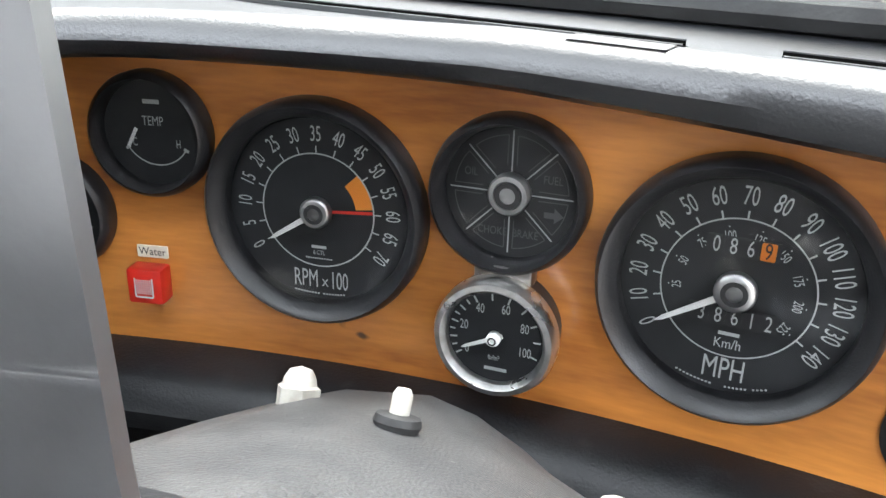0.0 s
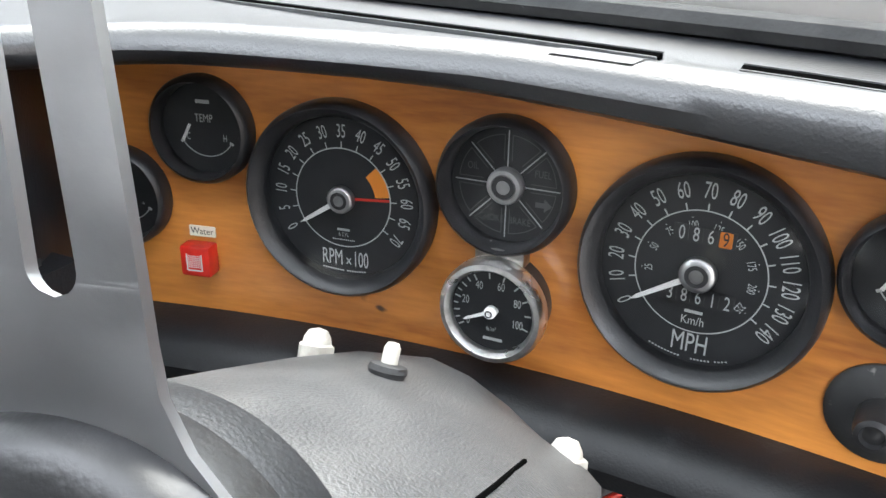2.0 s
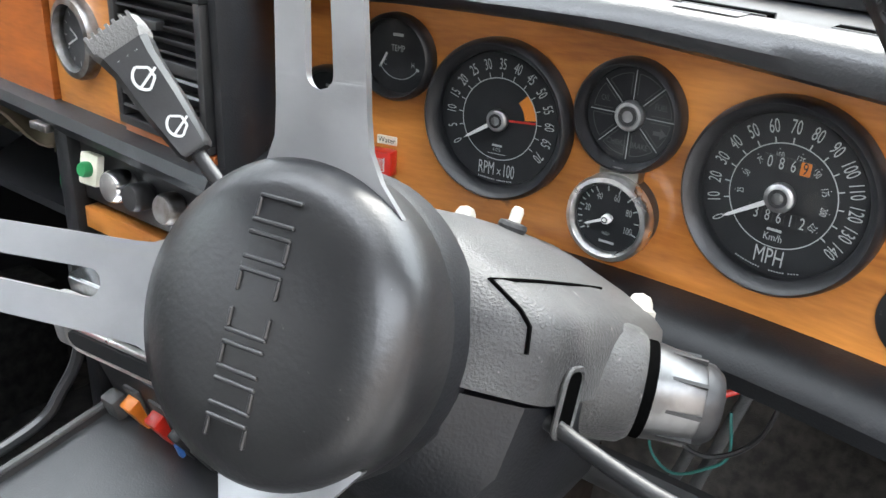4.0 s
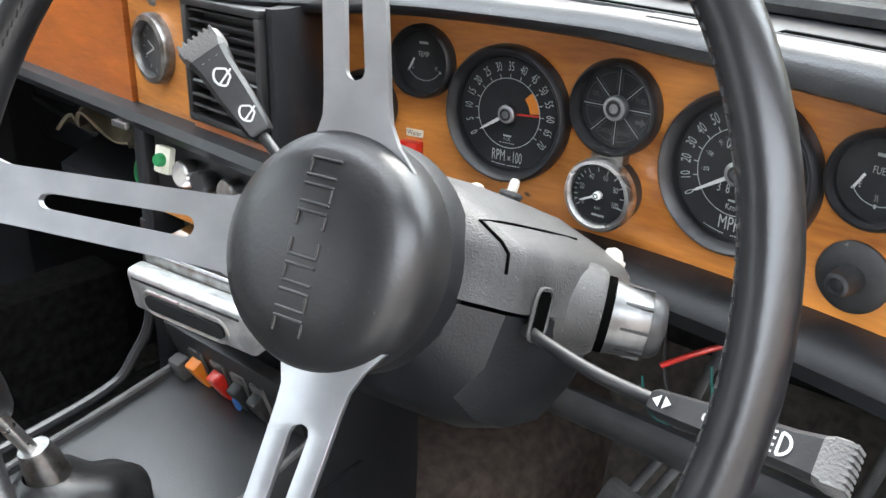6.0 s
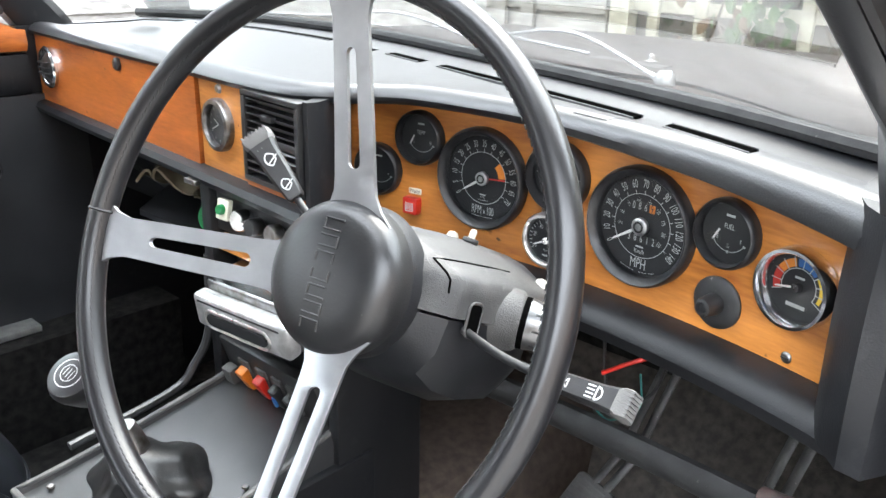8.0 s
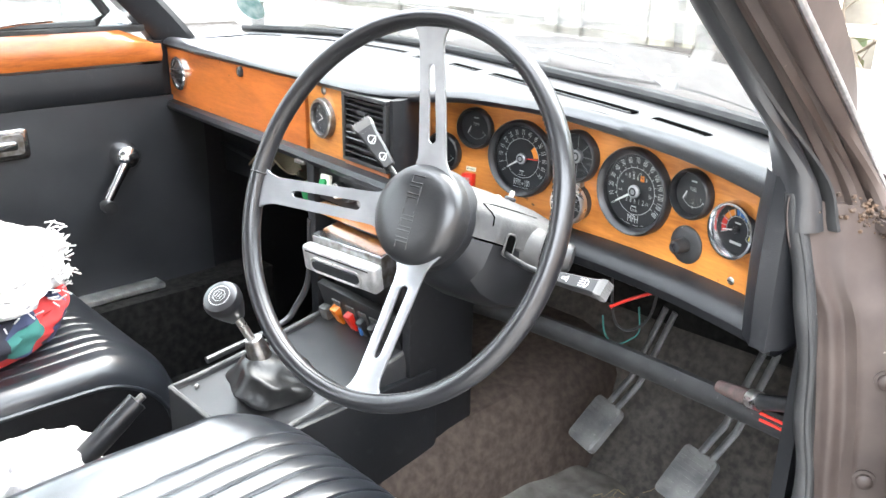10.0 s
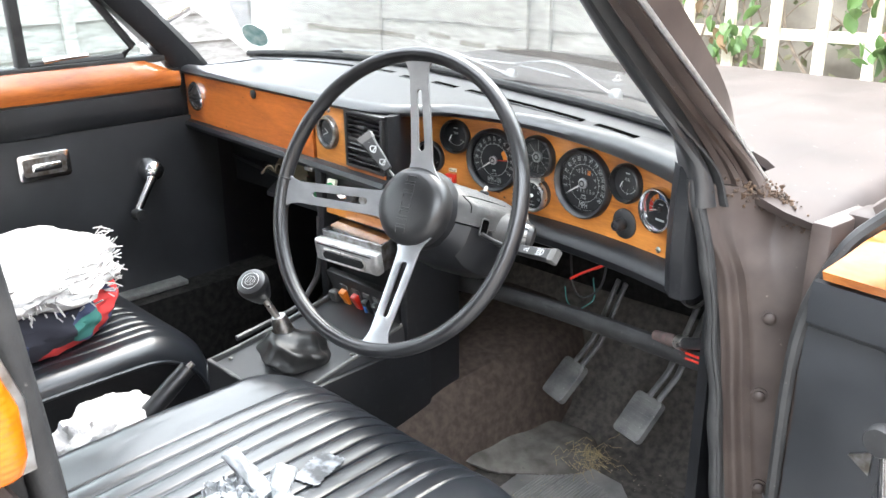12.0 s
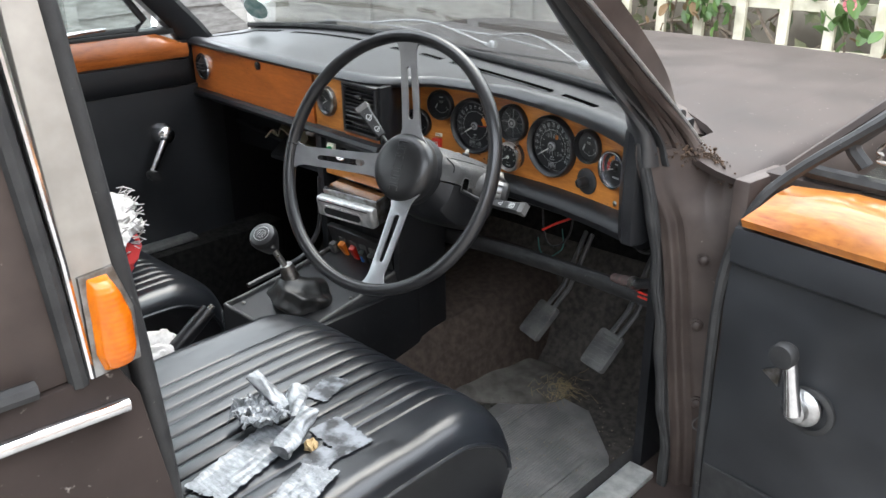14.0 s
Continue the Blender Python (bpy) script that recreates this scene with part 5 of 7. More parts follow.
# rocker switches
sp = thing("switch_panel", "black panel of coloured rocker switches in the console", "switch panel", pose(-0.222, -0.108, 0.617, 18, 0, 0))
part("plate", box(-0.090, 0.095, 0.0, 0.014, -0.030, 0.045, 0.002), BLACK, sp)
for x, mt, w in ((-0.046, AMBER, 0.016), (-0.012, RED, 0.016), (0.018, BLACK, 0.014), (0.046, BLACK, 0.014)):
    rk = part("rocker", box(-w / 2, w / 2, -0.011, 0.003, -0.017, 0.017, 0.0022), mt, sp, "coloured rocker" if mt is not BLACK else "", pose(x, 0, 0.0, 14))
    part("mounting", box(x - w / 2 - 0.002, x + w / 2 + 0.002, -0.003, 0.0, -0.022, 0.026, 0.001), GREYPLASTIC, sp)
part("blue_tell_tale", box(0.014, 0.020, -0.014, -0.010, -0.010, 0.004, 0.001), BLUE, sp)
part("toggle_box", box(-0.086, -0.066, -0.016, 0.0, -0.016, 0.008, 0.004), GREYPLASTIC, sp)

# gear lever with gaiter and knob
gear = thing("gear_lever", "gear lever with black knob, steel collar and wrinkled gaiter", "gear lever")


def gaiter(u, v):
    a = 2 * math.pi * u
    t = v
    r = 0.017 + 0.034 * (1 - t ** 2.0) + 0.006 * math.sin(math.pi * t)
    r *= 1 + math.sin(math.pi * min(1, t + 0.12)) * (0.11 * math.sin(4 * a + 5 * t) + 0.06 * math.sin(7 * a - 6 * t + 1))
    sq_ = 1.0 + 0.17 * (1 - t) * abs(math.sin(2 * a))
    return (-0.205 + r * sq_ * math.cos(a) - 0.012 * t, -0.272 + r * sq_ * math.sin(a) - 0.018 * t, 0.571 + 0.054 * t ** 0.9 + 0.005 * math.sin(3 * a + 7 * t) * math.sin(math.pi * t))


part("gaiter", sheet(gaiter, 84, 28), BOOT, gear, "wrinkled black leather gaiter")
part("collar", tube([(-0.215, -0.288, 0.622), (-0.217, -0.292, 0.640), (-0.218, -0.295, 0.652)], [0.017, 0.015, 0.012], 20), STEEL, gear, "grubby steel collar")
part("lever", tube([(-0.217, -0.292, 0.64), (-0.228, -0.318, 0.698)], 0.006, 12), OLDCHROME, gear)
gk = part("knob", lathe([(0.008, -0.044), (0.013, -0.036), (0.020, -0.018), (0.0255, 0.000), (0.0265, 0.008), (0.0235, 0.0150), (0.0185, 0.0170), (0.0, 0.0175)], 40), RIM, gear, "round black gear knob", frame_at((-0.230, -0.327, 0.712), (1, 0, 0), (0.25, -0.55, 0.8)))
bm = bmesh.new()
arc(bm, 0.0145, 0.0008, 0, 360, 0.0178, 40)
arc(bm, 0.0085, 0.0007, 0, 360, 0.0182, 30)
for x in (-0.004, 0, 0.004):
    bar(bm, x, -0.005, x, 0.005, 0.0007, 0.0182)
part("knob_marks", bm, GREYLINE, gk, smooth=False)
# handbrake
hb = thing("handbrake", "black handbrake lever between the seats", "handbrake")
part("grip", tube(smooth_path([(-0.235, -0.60, 0.515), (-0.228, -0.54, 0.560), (-0.222, -0.475, 0.610), (-0.221, -0.463, 0.619)], 4), [0.012] * 4 + [0.0145] * 4 + [0.0135] * 5, 16), RIM, hb)
part("button", tube([(-0.221, -0.463, 0.619), (-0.219, -0.455, 0.625)], 0.005, 12), STEEL, hb)
part("lever", tube([(-0.25, -0.75, 0.44), (-0.235, -0.60, 0.515)], 0.008, 10), BLACK, hb)

# ---------------------------------------------------------------- seats


def seat_cushion(name, label, x0, x1, yf, yb, ztop, pleat0, pleat1, npl, pleat_end=1.1):
    th = thing(name, label, "car seat", group="front seats")
    cx, hw = (x0 + x1) / 2, (x1 - x0) / 2
    nx, ny = 220, 60

    def top(u, v):
        x = x0 + 2 * hw * u
        e = abs(2 * u - 1)
        front = v
        # v: 0 at the back, 1 at the front edge, over the front roll and down
        ang = max(0.0, (v - 0.62) / 0.38)
        yy = yb + (yf - yb) * min(1, v / 0.62 * 0.80) if v < 0.62 else yb + (yf - yb) * (0.80 + 0.20 * math.sin(ang * math.pi / 2))
        corner = 0.030 * max(0, (e - 0.62) / 0.38) ** 2.2 * (0.3 + 0.7 * min(1, v / 0.6))
        yy -= corner
        zz = ztop + 0.010 * math.sin(math.pi * min(1, v * 1.1)) - 0.018 * (1 - e * e) * (1 - v) - 0.004
        if ang > 0:
            zz -= 0.085 * (1 - math.cos(ang * math.pi / 2)) ** 0.9
        side = max(0, (e - 0.86) / 0.14)
        zz -= 0.035 * (1 - math.sqrt(max(0, 1 - side ** 2)))
        if pleat0 < x < pleat1:
            ph = (x - pleat0) / (pleat1 - pleat0) * npl
            g = abs((ph % 1.0) - 0.5) * 2
            k = min(1.0, max(0.0, (pleat_end - v) / 0.05))
            zz -= 0.0062 * k * g ** 14
            zz += 0.0016 * k * (1 - g ** 2)
        wr = noise.noise((x * 13 + 3, yy * 9, 1.7)) * 0.004 + abs(noise.noise((x * 26, yy * 20, 4.0))) * 0.0016
        zz += wr * (0.10 + 0.90 * max(0.0, min(1.0, (e - 0.55) / 0.25))) * min(1.0, 0.3 + v)
        return (x, yy, zz)

    part("cushion", sheet(top, nx, ny), LEATHER, th, "shiny black pleated cushion")
    rimp = [top(0, v / 30) for v in range(31)] + [top(u / 40, 1) for u in range(1, 41)] + [top(1, 1 - v / 30) for v in range(1, 31)]
    part("piping", tube(rimp, 0.0036, 8), LEATHER, th, "thin piping round the edge")
    base = [[(p[0] + (cx - p[0]) * s, p[1] - (p[1] - (yb + yf) / 2) * s * 0.5, p[2] - dz) for p in rimp] for s, dz in ((0.0, 0.002), (0.03, 0.035), (0.07, 0.11), (0.09, 0.20))]
    part("skirt", loft(base, caps=False, ring=False), VINYL, th)
    # backrest
    secs = []
    for i in range(25):
        u = i / 24
        e = abs(2 * u - 1)
        x = x0 + 0.015 + (2 * hw - 0.03) * u
        ring = []
        for k in range(24):
            a = 2 * math.pi * k / 24
            hgt = 0.27 * (1 - 0.25 * max(0, (e - 0.6) / 0.4) ** 2)
            q, w = math.sin(a), math.cos(a)
            hh = hgt * math.copysign(abs(q) ** 0.5, q)
            ww = (0.055 * (1 - 0.8 * e ** 6)) * math.copysign(abs(w) ** 0.7, w)
            ring.append((x, yb - 0.03 - ww - 0.30 * (hh + 0.27) - 0.0, ztop + 0.24 + hh))
        secs.append(ring)
    part("backrest", loft(secs), LEATHER, th, "black vinyl backrest")
    return th


seat_cushion("car_seat", "shiny black pleated vinyl driver's seat, torn and patched", -0.145, 0.358, -0.292, -0.86, 0.620, -0.050, 0.275, 11)
seat_cushion("car_seat", "shiny black pleated vinyl passenger seat", -0.86, -0.388, -0.318, -0.86, 0.592, -0.775, -0.44, 11, 0.70)
# torn patch: strips of silver tape on the driver's cushion
random.seed(7)


def seat_z(x, y):
    u = (x + 0.145) / 0.503
    v = 0.62 * (y + 0.86) / (0.568 * 0.80)
    e = abs(2 * u - 1)
    return 0.620 + 0.010 * math.sin(math.pi * min(1, v * 1.1)) - 0.018 * (1 - e * e) * (1 - v) - 0.004 + 0.0030


def tape_piece(name, label, cx, cy, w, l, turn, lift, crumple, mat=None, category="tape", fold=0.0):
    ct, st = math.cos(radians(turn)), math.sin(radians(turn))

    def f(u, v):
        jag = 0.004 * noise.noise((u * 9, v * 20, 7 + cx * 40))
        x, y = (u - 0.5) * w + jag, (v - 0.5) * l + 0.005 * noise.noise((u * 14 + cx * 30, v * 4, 3))
        px, py = cx + x * ct - y * st, cy + x * st + y * ct
        z = seat_z(px, py) + lift + fold * abs(math.sin(2.2 * math.pi * (u + 0.3 * v)))
        z += crumple * (abs(noise.noise((u * 2.2 + cx * 50, v * 2.6, 1.3))) + 0.5 * abs(noise.noise((u * 5, v * 6 + cy * 30, 4.0))))
        return (px, py, z)
    single(name, sheet(f, 40, 48), mat or TAPE, label, category)


def rolled_tape(p0, p1, r0, r1, seed):
    """A twisted roll of tape: a crumpled tapering tube."""
    a, b = Vector(p0), Vector(p1)
    d = (b - a).normalized()
    s = d.cross(Vector((0, 0, 1))).normalized()
    t = s.cross(d)
    secs = []
    for i in range(26):
        k = i / 25
        c = a.lerp(b, k) + t * 0.003 * math.sin(5 * k + seed)
        ring = []
        for j in range(28):
            q = 2 * math.pi * j / 28
            rr = (r0 + (r1 - r0) * k) * (1 + 0.28 * noise.noise((math.cos(q) * 1.6, math.sin(q) * 1.6, 3 * k + seed)) + 0.16 * math.sin(3 * q + 7 * k + seed))
            ring.append(c + s * rr * 1.25 * math.cos(q) + t * rr * 0.8 * math.sin(q))
        secs.append(ring)
    single("rolled_tape", loft(secs), TAPE, "twisted roll of silver tape standing off the seat", "tape", group="loose tape")


tape_piece("cloth_tape_strip", "wide strip of silver cloth tape stuck across the seat", 0.195, -0.662, 0.066, 0.150, 12, 0.0016, 0.004)
tape_piece("crumpled_tape", "crumpled fold of silver tape peeling off the seat", 0.150, -0.598, 0.060, 0.070, -25, 0.006, 0.022, fold=0.012)
tape_piece("crumpled_tape", "crumpled fold of silver tape peeling off the seat", 0.118, -0.606, 0.046, 0.052, 40, 0.006, 0.026, fold=0.008)
rolled_tape((0.080, -0.570, 0.653), (0.165, -0.572, 0.640), 0.009, 0.008, 1.0)
rolled_tape((0.143, -0.537, 0.648), (0.196, -0.578, 0.638), 0.012, 0.008, 4.0)
rolled_tape((0.206, -0.562, 0.648), (0.228, -0.632, 0.632), 0.010, 0.013, 7.0)
tape_piece("tape_strip_end", "strip of silver tape at the seat edge", 0.300, -0.650, 0.055, 0.085, 20, 0.0016, 0.004)
glue = material("dried_glue", (0.20, 0.215, 0.235), 0.45, colour2=(0.016, 0.018, 0.021), scale=42, detail=8, low=0.40, high=0.60)
for cx, cy, w, l, t in ((0.248, -0.548, 0.085, 0.048, -5), (0.268, -0.596, 0.040, 0.042, 10), (0.140, -0.485, 0.038, 0.062, 18)):
    tape_piece("glue_patch", "pale dried glue residue on torn vinyl", cx, cy, w, l, t, 0.0006, 0.0005, glue, "glue")
ft = bmesh.new()
bmesh.ops.create_icosphere(ft, subdivisions=3, radius=0.009, matrix=pose(0.238, -0.590, seat_z(0.238, -0.59) + 0.002))
for v in ft.verts:
    v.co += Vector((noise.noise(v.co * 200), noise.noise(v.co * 210 + Vector((3, 0, 0))), noise.noise(v.co * 190))) * 0.004
single("foam_crumb", ft, material("yellow_foam", (0.42, 0.31, 0.16), 0.9, colour2=(0.3, 0.2, 0.09), scale=200), "yellowed crumb of seat foam in the tear", "foam")

# bundle on the passenger's seat: white towelling over a printed cloth


def bundle(cx, cy, cz, rx, ry, rz, seed, rough):
    bm = bmesh.new()
    bmesh.ops.create_icosphere(bm, subdivisions=5, radius=1.0)
    for v in bm.verts:
        c = v.co.copy()
        d = 1 + rough * (noise.noise(c * 2.2 + Vector((seed, 0, 0))) + 0.5 * noise.noise(c * 6 + Vector((0, seed, 0))) + 0.25 * noise.noise(c * 17))
        v.co = Vector((cx + rx * c.x * d, cy + ry * c.y * d, max(cz - rz * 0.55, cz + rz * c.z * d)))
    return bm


PRINT = bpy.data.materials.new("printed_cloth")
PRINT.use_nodes = True
pn, pl = PRINT.node_tree.nodes, PRINT.node_tree.links
vt = pn.new("ShaderNodeTexVoronoi")
vt.inputs["Scale"].default_value = 22
pr = pn.new("ShaderNodeValToRGB")
pr.color_ramp.interpolation = 'CONSTANT'
cols = ((0.0, (0.03, 0.035, 0.09)), (0.3, (0.02, 0.02, 0.03)), (0.45, (0.45, 0.03, 0.03)), (0.6, (0.04, 0.05, 0.10)), (0.75, (0.03, 0.14, 0.12)), (0.88, (0.45, 0.35, 0.25)))
for i, (p, c) in enumerate(cols):
    e = pr.color_ramp.elements[i] if i < 2 else pr.color_ramp.elements.new(p)
    e.position, e.color = p, (*c, 1)
ptc = pn.new("ShaderNodeTexCoord")
pl.new(ptc.outputs["Object"], vt.inputs["Vector"])
pl.new(vt.outputs["Color"], pr.inputs[0])
pl.new(pr.outputs[0], pn["Principled BSDF"].inputs["Base Color"])
pn["Principled BSDF"].inputs["Roughness"].default_value = 0.9
single("printed_cloth", bundle(-0.60, -0.585, 0.640, 0.16, 0.17, 0.080, 3.0, 0.10), PRINT, "folded dark blue and red printed cloth on the seat", "cloth")
tw = bundle(-0.595, -0.575, 0.705, 0.165, 0.165, 0.060, 8.0, 0.16)
single("white_towel", tw, CLOTH, "crumpled frayed white towel on top of the bundle", "towel")
bm = bmesh.new()
random.seed(12)
for k in range(170):
    a = random.uniform(-1.4, 1.9)
    p = Vector((-0.595 + 0.165 * math.cos(a), -0.575 + 0.165 * math.sin(a), 0.70 + random.uniform(-0.03, 0.05)))
    tube([p, p + Vector((math.cos(a) * random.uniform(0.005, 0.02), math.sin(a) * random.uniform(0.005, 0.02), random.uniform(-0.012, 0.014)))], 0.0013, 4, bm)
single("towel_fringe", bm, CLOTH, "frayed threads along the towel's edge", "fringe", kind="stuff")
single("white_cloth", bundle(-0.255, -0.585, 0.520, 0.055, 0.085, 0.075, 21.0, 0.22), CLOTH, "crumpled white cloth between the seats", "cloth")

# ---------------------------------------------------------------- passenger's door and side
pd = thing("passenger_door", "black vinyl passenger door with a wood capping, shut", "car door")
part("trim_panel", solid(lambda u, v: (-0.885 + 0.006 * math.sin(7 * v + 2 * u) * (1 - v) + 0.004 * noise.noise((u * 5, v * 5, 2)), -1.15 + 1.15 * u, 0.36 + 0.515 * v), 30, 20, 0.012), DOORVINYL, pd)
secs = []
for i in range(31):
    y = -1.15 + 1.07 * i / 30
    secs.append([(-0.905, y, 0.872), (-0.878, y, 0.873), (-0.868, y, 0.885), (-0.866, y, 0.91), (-0.870, y, 0.938), (-0.905, y, 0.94)])
part("top_roll", loft(secs), VINYL, pd, "padded black roll below the capping")
secs = []
for i in range(31):
    y = -1.15 + 1.07 * i / 30
    cut = 0.03 * max(0, (y + 0.15) / 0.07)
    secs.append([(-0.93, y, 0.944), (-0.868, y, 0.944), (-0.862, y, 0.956), (-0.866, y, 0.985 - cut * 0.3), (-0.880, y, 1.003 - cut), (-0.93, y, 1.008 - cut)])
part("wood_capping", loft(secs), WOOD_RED, pd, "reddish varnished wood capping")
wm = frame_at((-0.872, -0.176, 0.768), (0, -1, 0), (1, 0, 0))
wn_ = part("winder", lathe([(0.029, 0), (0.029, 0.004), (0.026, 0.012), (0.024, 0.024), (0.018, 0.033), (0.008, 0.037), (0, 0.0375)], 36), CHROME, pd, "chrome window winder", wm)
part("arm", tube([(0.006, 0.008, 0.026), (0.028, 0.036, 0.033), (0.062, 0.080, 0.043)], [0.0125, 0.0105, 0.0085], 14, flat=0.7), CHROME, wn_)
part("grip", tube([(0.062, 0.081, 0.030), (0.062, 0.081, 0.040), (0.062, 0.081, 0.066)], [0.008, 0.012, 0.013], 18), BLACK, wn_, "small black knob")
hd = part("door_handle", prism(rounded(0.105, 0.055, 0.008, 3), 0, 0.008, 0.002), CHROME, pd, "recessed chrome door handle", frame_at((-0.876, -0.398, 0.818), (0, -1, 0), (1, 0, 0)))
part("recess", prism(rounded(0.086, 0.036, 0.006, 3), 0.0075, 0.0095), STEEL, hd)
part("lever", prism(rounded(0.060, 0.016, 0.004, 3), 0.010, 0.020, 0.003), CHROME, hd)
sl = single("passenger_sill_strip", box(-0.88, -0.835, -1.0, -0.135, 0.488, 0.500, 0.003), material("scuffed_aluminium", (0.42, 0.42, 0.40), 0.4, 0.8, colour2=(0.3, 0.3, 0.29), scale=50), "scuffed aluminium sill strip", "sill", kind="structure")
single("passenger_sill", box(-0.93, -0.80, -1.6, 0.1, 0.28, 0.487), SHADECARPET, "black carpeted passenger sill", "sill", kind="structure")
single("passenger_kick_panel", box(-0.90, -0.885, -0.11, 0.40, 0.28, 0.98), VINYL, "black trim panel beside the passenger's footwell", "trim", kind="structure")
# quarter light and side window on the passenger's side
qw = thing("passenger_side_window", "passenger side window with a triangular quarter light", "car window", kind="structure")
g = part("quarter_pane", prism([(-0.39, 1.01), (-0.13, 1.01), (-0.37, 1.33)], -0.002, 0.002), PANE, qw, "", frame_at((-0.91, 0, 0), (0, 1, 0), (1, 0, 0)))
g.visible_shadow = False
g = part("main_pane", prism([(-1.15, 1.01), (-0.41, 1.01), (-0.41, 1.33), (-1.10, 1.33)], -0.002, 0.002), PANE, qw, "", frame_at((-0.91, 0, 0), (0, 1, 0), (1, 0, 0)))
g.visible_shadow = False
part("divider", box(-0.925, -0.895, -0.405, -0.385, 1.0, 1.34, 0.003), RUBBER, qw)
part("seal", tube([(-0.90, -0.385, 1.014), (-0.90, -0.19, 1.014), (-0.90, -0.165, 1.035), (-0.90, -0.37, 1.325)], 0.009, 8), RUBBER, qw, "black rubber seal")
part("window_sill", box(-0.94, -0.885, -1.15, -0.10, 0.998, 1.012, 0.003), RUBBER, qw)
part("catch", tube([(-0.885, -0.36, 1.022), (-0.875, -0.33, 1.026), (-0.87, -0.275, 1.028)], [0.007, 0.005, 0.004], 10), CHROME, qw, "small chrome catch")
mr = thing("door_mirror", "chrome door mirror outside the passenger window", "mirror")
part("shell", tube(smooth_path([(-0.925, -0.13, 1.006), (-0.97, -0.10, 1.03), (-1.03, -0.05, 1.06), (-1.05, 0.05, 1.10)], 5), [0.010] * 8 + [0.02] * 8, 16), CHROME, mr)


def pillar(name, label, mat, path, w, d):
    secs = []
    pts = smooth_path(path, 6)
    for i, p in enumerate(pts):
        secs.append([p + Vector((w * a, d * b, 0)) for a, b in ((-1, -0.6), (-0.6, -1), (0.6, -1), (1, -0.6), (1, 0.6), (0.6, 1), (-0.6, 1), (-1, 0.6))])
    single(name, loft(secs), mat, label, "pillar", kind="structure")


pillar("passenger_windscreen_pillar", "black trimmed passenger windscreen pillar", VINYL, [(-0.915, -0.02, 0.96), (-0.905, -0.07, 1.02), (-0.885, -0.19, 1.14), (-0.85, -0.33, 1.27), (-0.82, -0.46, 1.37)], 0.028, 0.045)

# ---------------------------------------------------------------- driver's windscreen pillar and hinge post
PIN = [(0.412, -0.108, 0.93), (0.405, -0.115, 0.98), (0.372, -0.158, 1.06), (0.335, -0.205, 1.14), (0.300, -0.265, 1.24), (0.26, -0.345, 1.36)]
POUT = [(0.474, -0.020, 0.935), (0.455, -0.050, 0.98), (0.452, -0.152, 1.06), (0.448, -0.258, 1.14), (0.440, -0.390, 1.24), (0.42, -0.545, 1.36)]
ap = thing("driver_windscreen_pillar", "brown painted windscreen pillar with rubber seal and chrome gutter", "pillar", kind="structure")


def between(profile, back=0.03):
    """A strip of the pillar: profile of (share from inner to outer edge, height)."""
    ins, outs = smooth_path(PIN, 6), smooth_path(POUT, 6)
    secs = []
    for k, (a, b) in enumerate(zip(ins, outs)):
        d = (ins[min(k + 1, len(ins) - 1)] - ins[max(k - 1, 0)])
        n_ = (b - a).cross(d).normalized()
        if n_.y > 0:
            n_ = -n_
        ring = [a + (b - a) * s + n_ * h for s, h in profile]
        ring += [a + (b - a) * profile[-1][0] - n_ * back, a + (b - a) * profile[0][0] - n_ * back]
        secs.append(ring)
    return loft(secs)


part("inner_trim", between([(-0.03, -0.006), (0.0, 0.004), (0.06, 0.009), (0.16, 0.010), (0.24, 0.006), (0.27, -0.004)]), DUSTY, ap, "black padded inner edge")
part("seal", between([(0.27, -0.006), (0.285, 0.008), (0.32, 0.013), (0.36, 0.011), (0.38, 0.0)]), RUBBER, ap, "perished black door seal")
part("channel", between([(0.38, -0.004), (0.40, -0.001), (0.52, -0.001), (0.55, 0.006), (0.62, 0.008), (0.66, 0.002), (0.74, 0.001), (0.76, -0.006)]), DULLPAINT, ap, "dirty brown painted channel")
part("outer_flange", between([(0.76, -0.006), (0.77, 0.007), (0.82, 0.010), (0.90, 0.009), (0.968, 0.004)]), DULLPAINT, ap, "brown painted outer edge")
part("gutter", tube(smooth_path(POUT, 6)[2:], 0.0032, 8), SATIN, ap, "thin bright gutter strip")

hp_ = thing("hinge_post", "dusty brown painted door hinge post with rubber seal and bolts", "pillar", kind="structure")
SEAL_X = [(0.22, 0.488), (0.48, 0.476), (0.555, 0.467), (0.655, 0.455), (0.768, 0.444), (0.856, 0.430), (0.922, 0.415), (0.96, 0.408)]
POST_TOP = [(0.40, 0.962), (0.446, 0.955), (0.478, 0.938), (0.505, 0.926), (0.546, 0.892), (0.62, 0.80)]
POST_TOP_Y = [(0.40, -0.118), (0.446, -0.072), (0.478, -0.026), (0.505, -0.034), (0.546, -0.033), (0.62, 0.0)]
DIR, OUT = Vector((0.917, 0.40, 0)), Vector((0.40, -0.917, 0))


def seal_x(z):
    return sum(table(SEAL_X, z + d) for d in (-0.03, -0.015, 0, 0.015, 0.03)) / 5


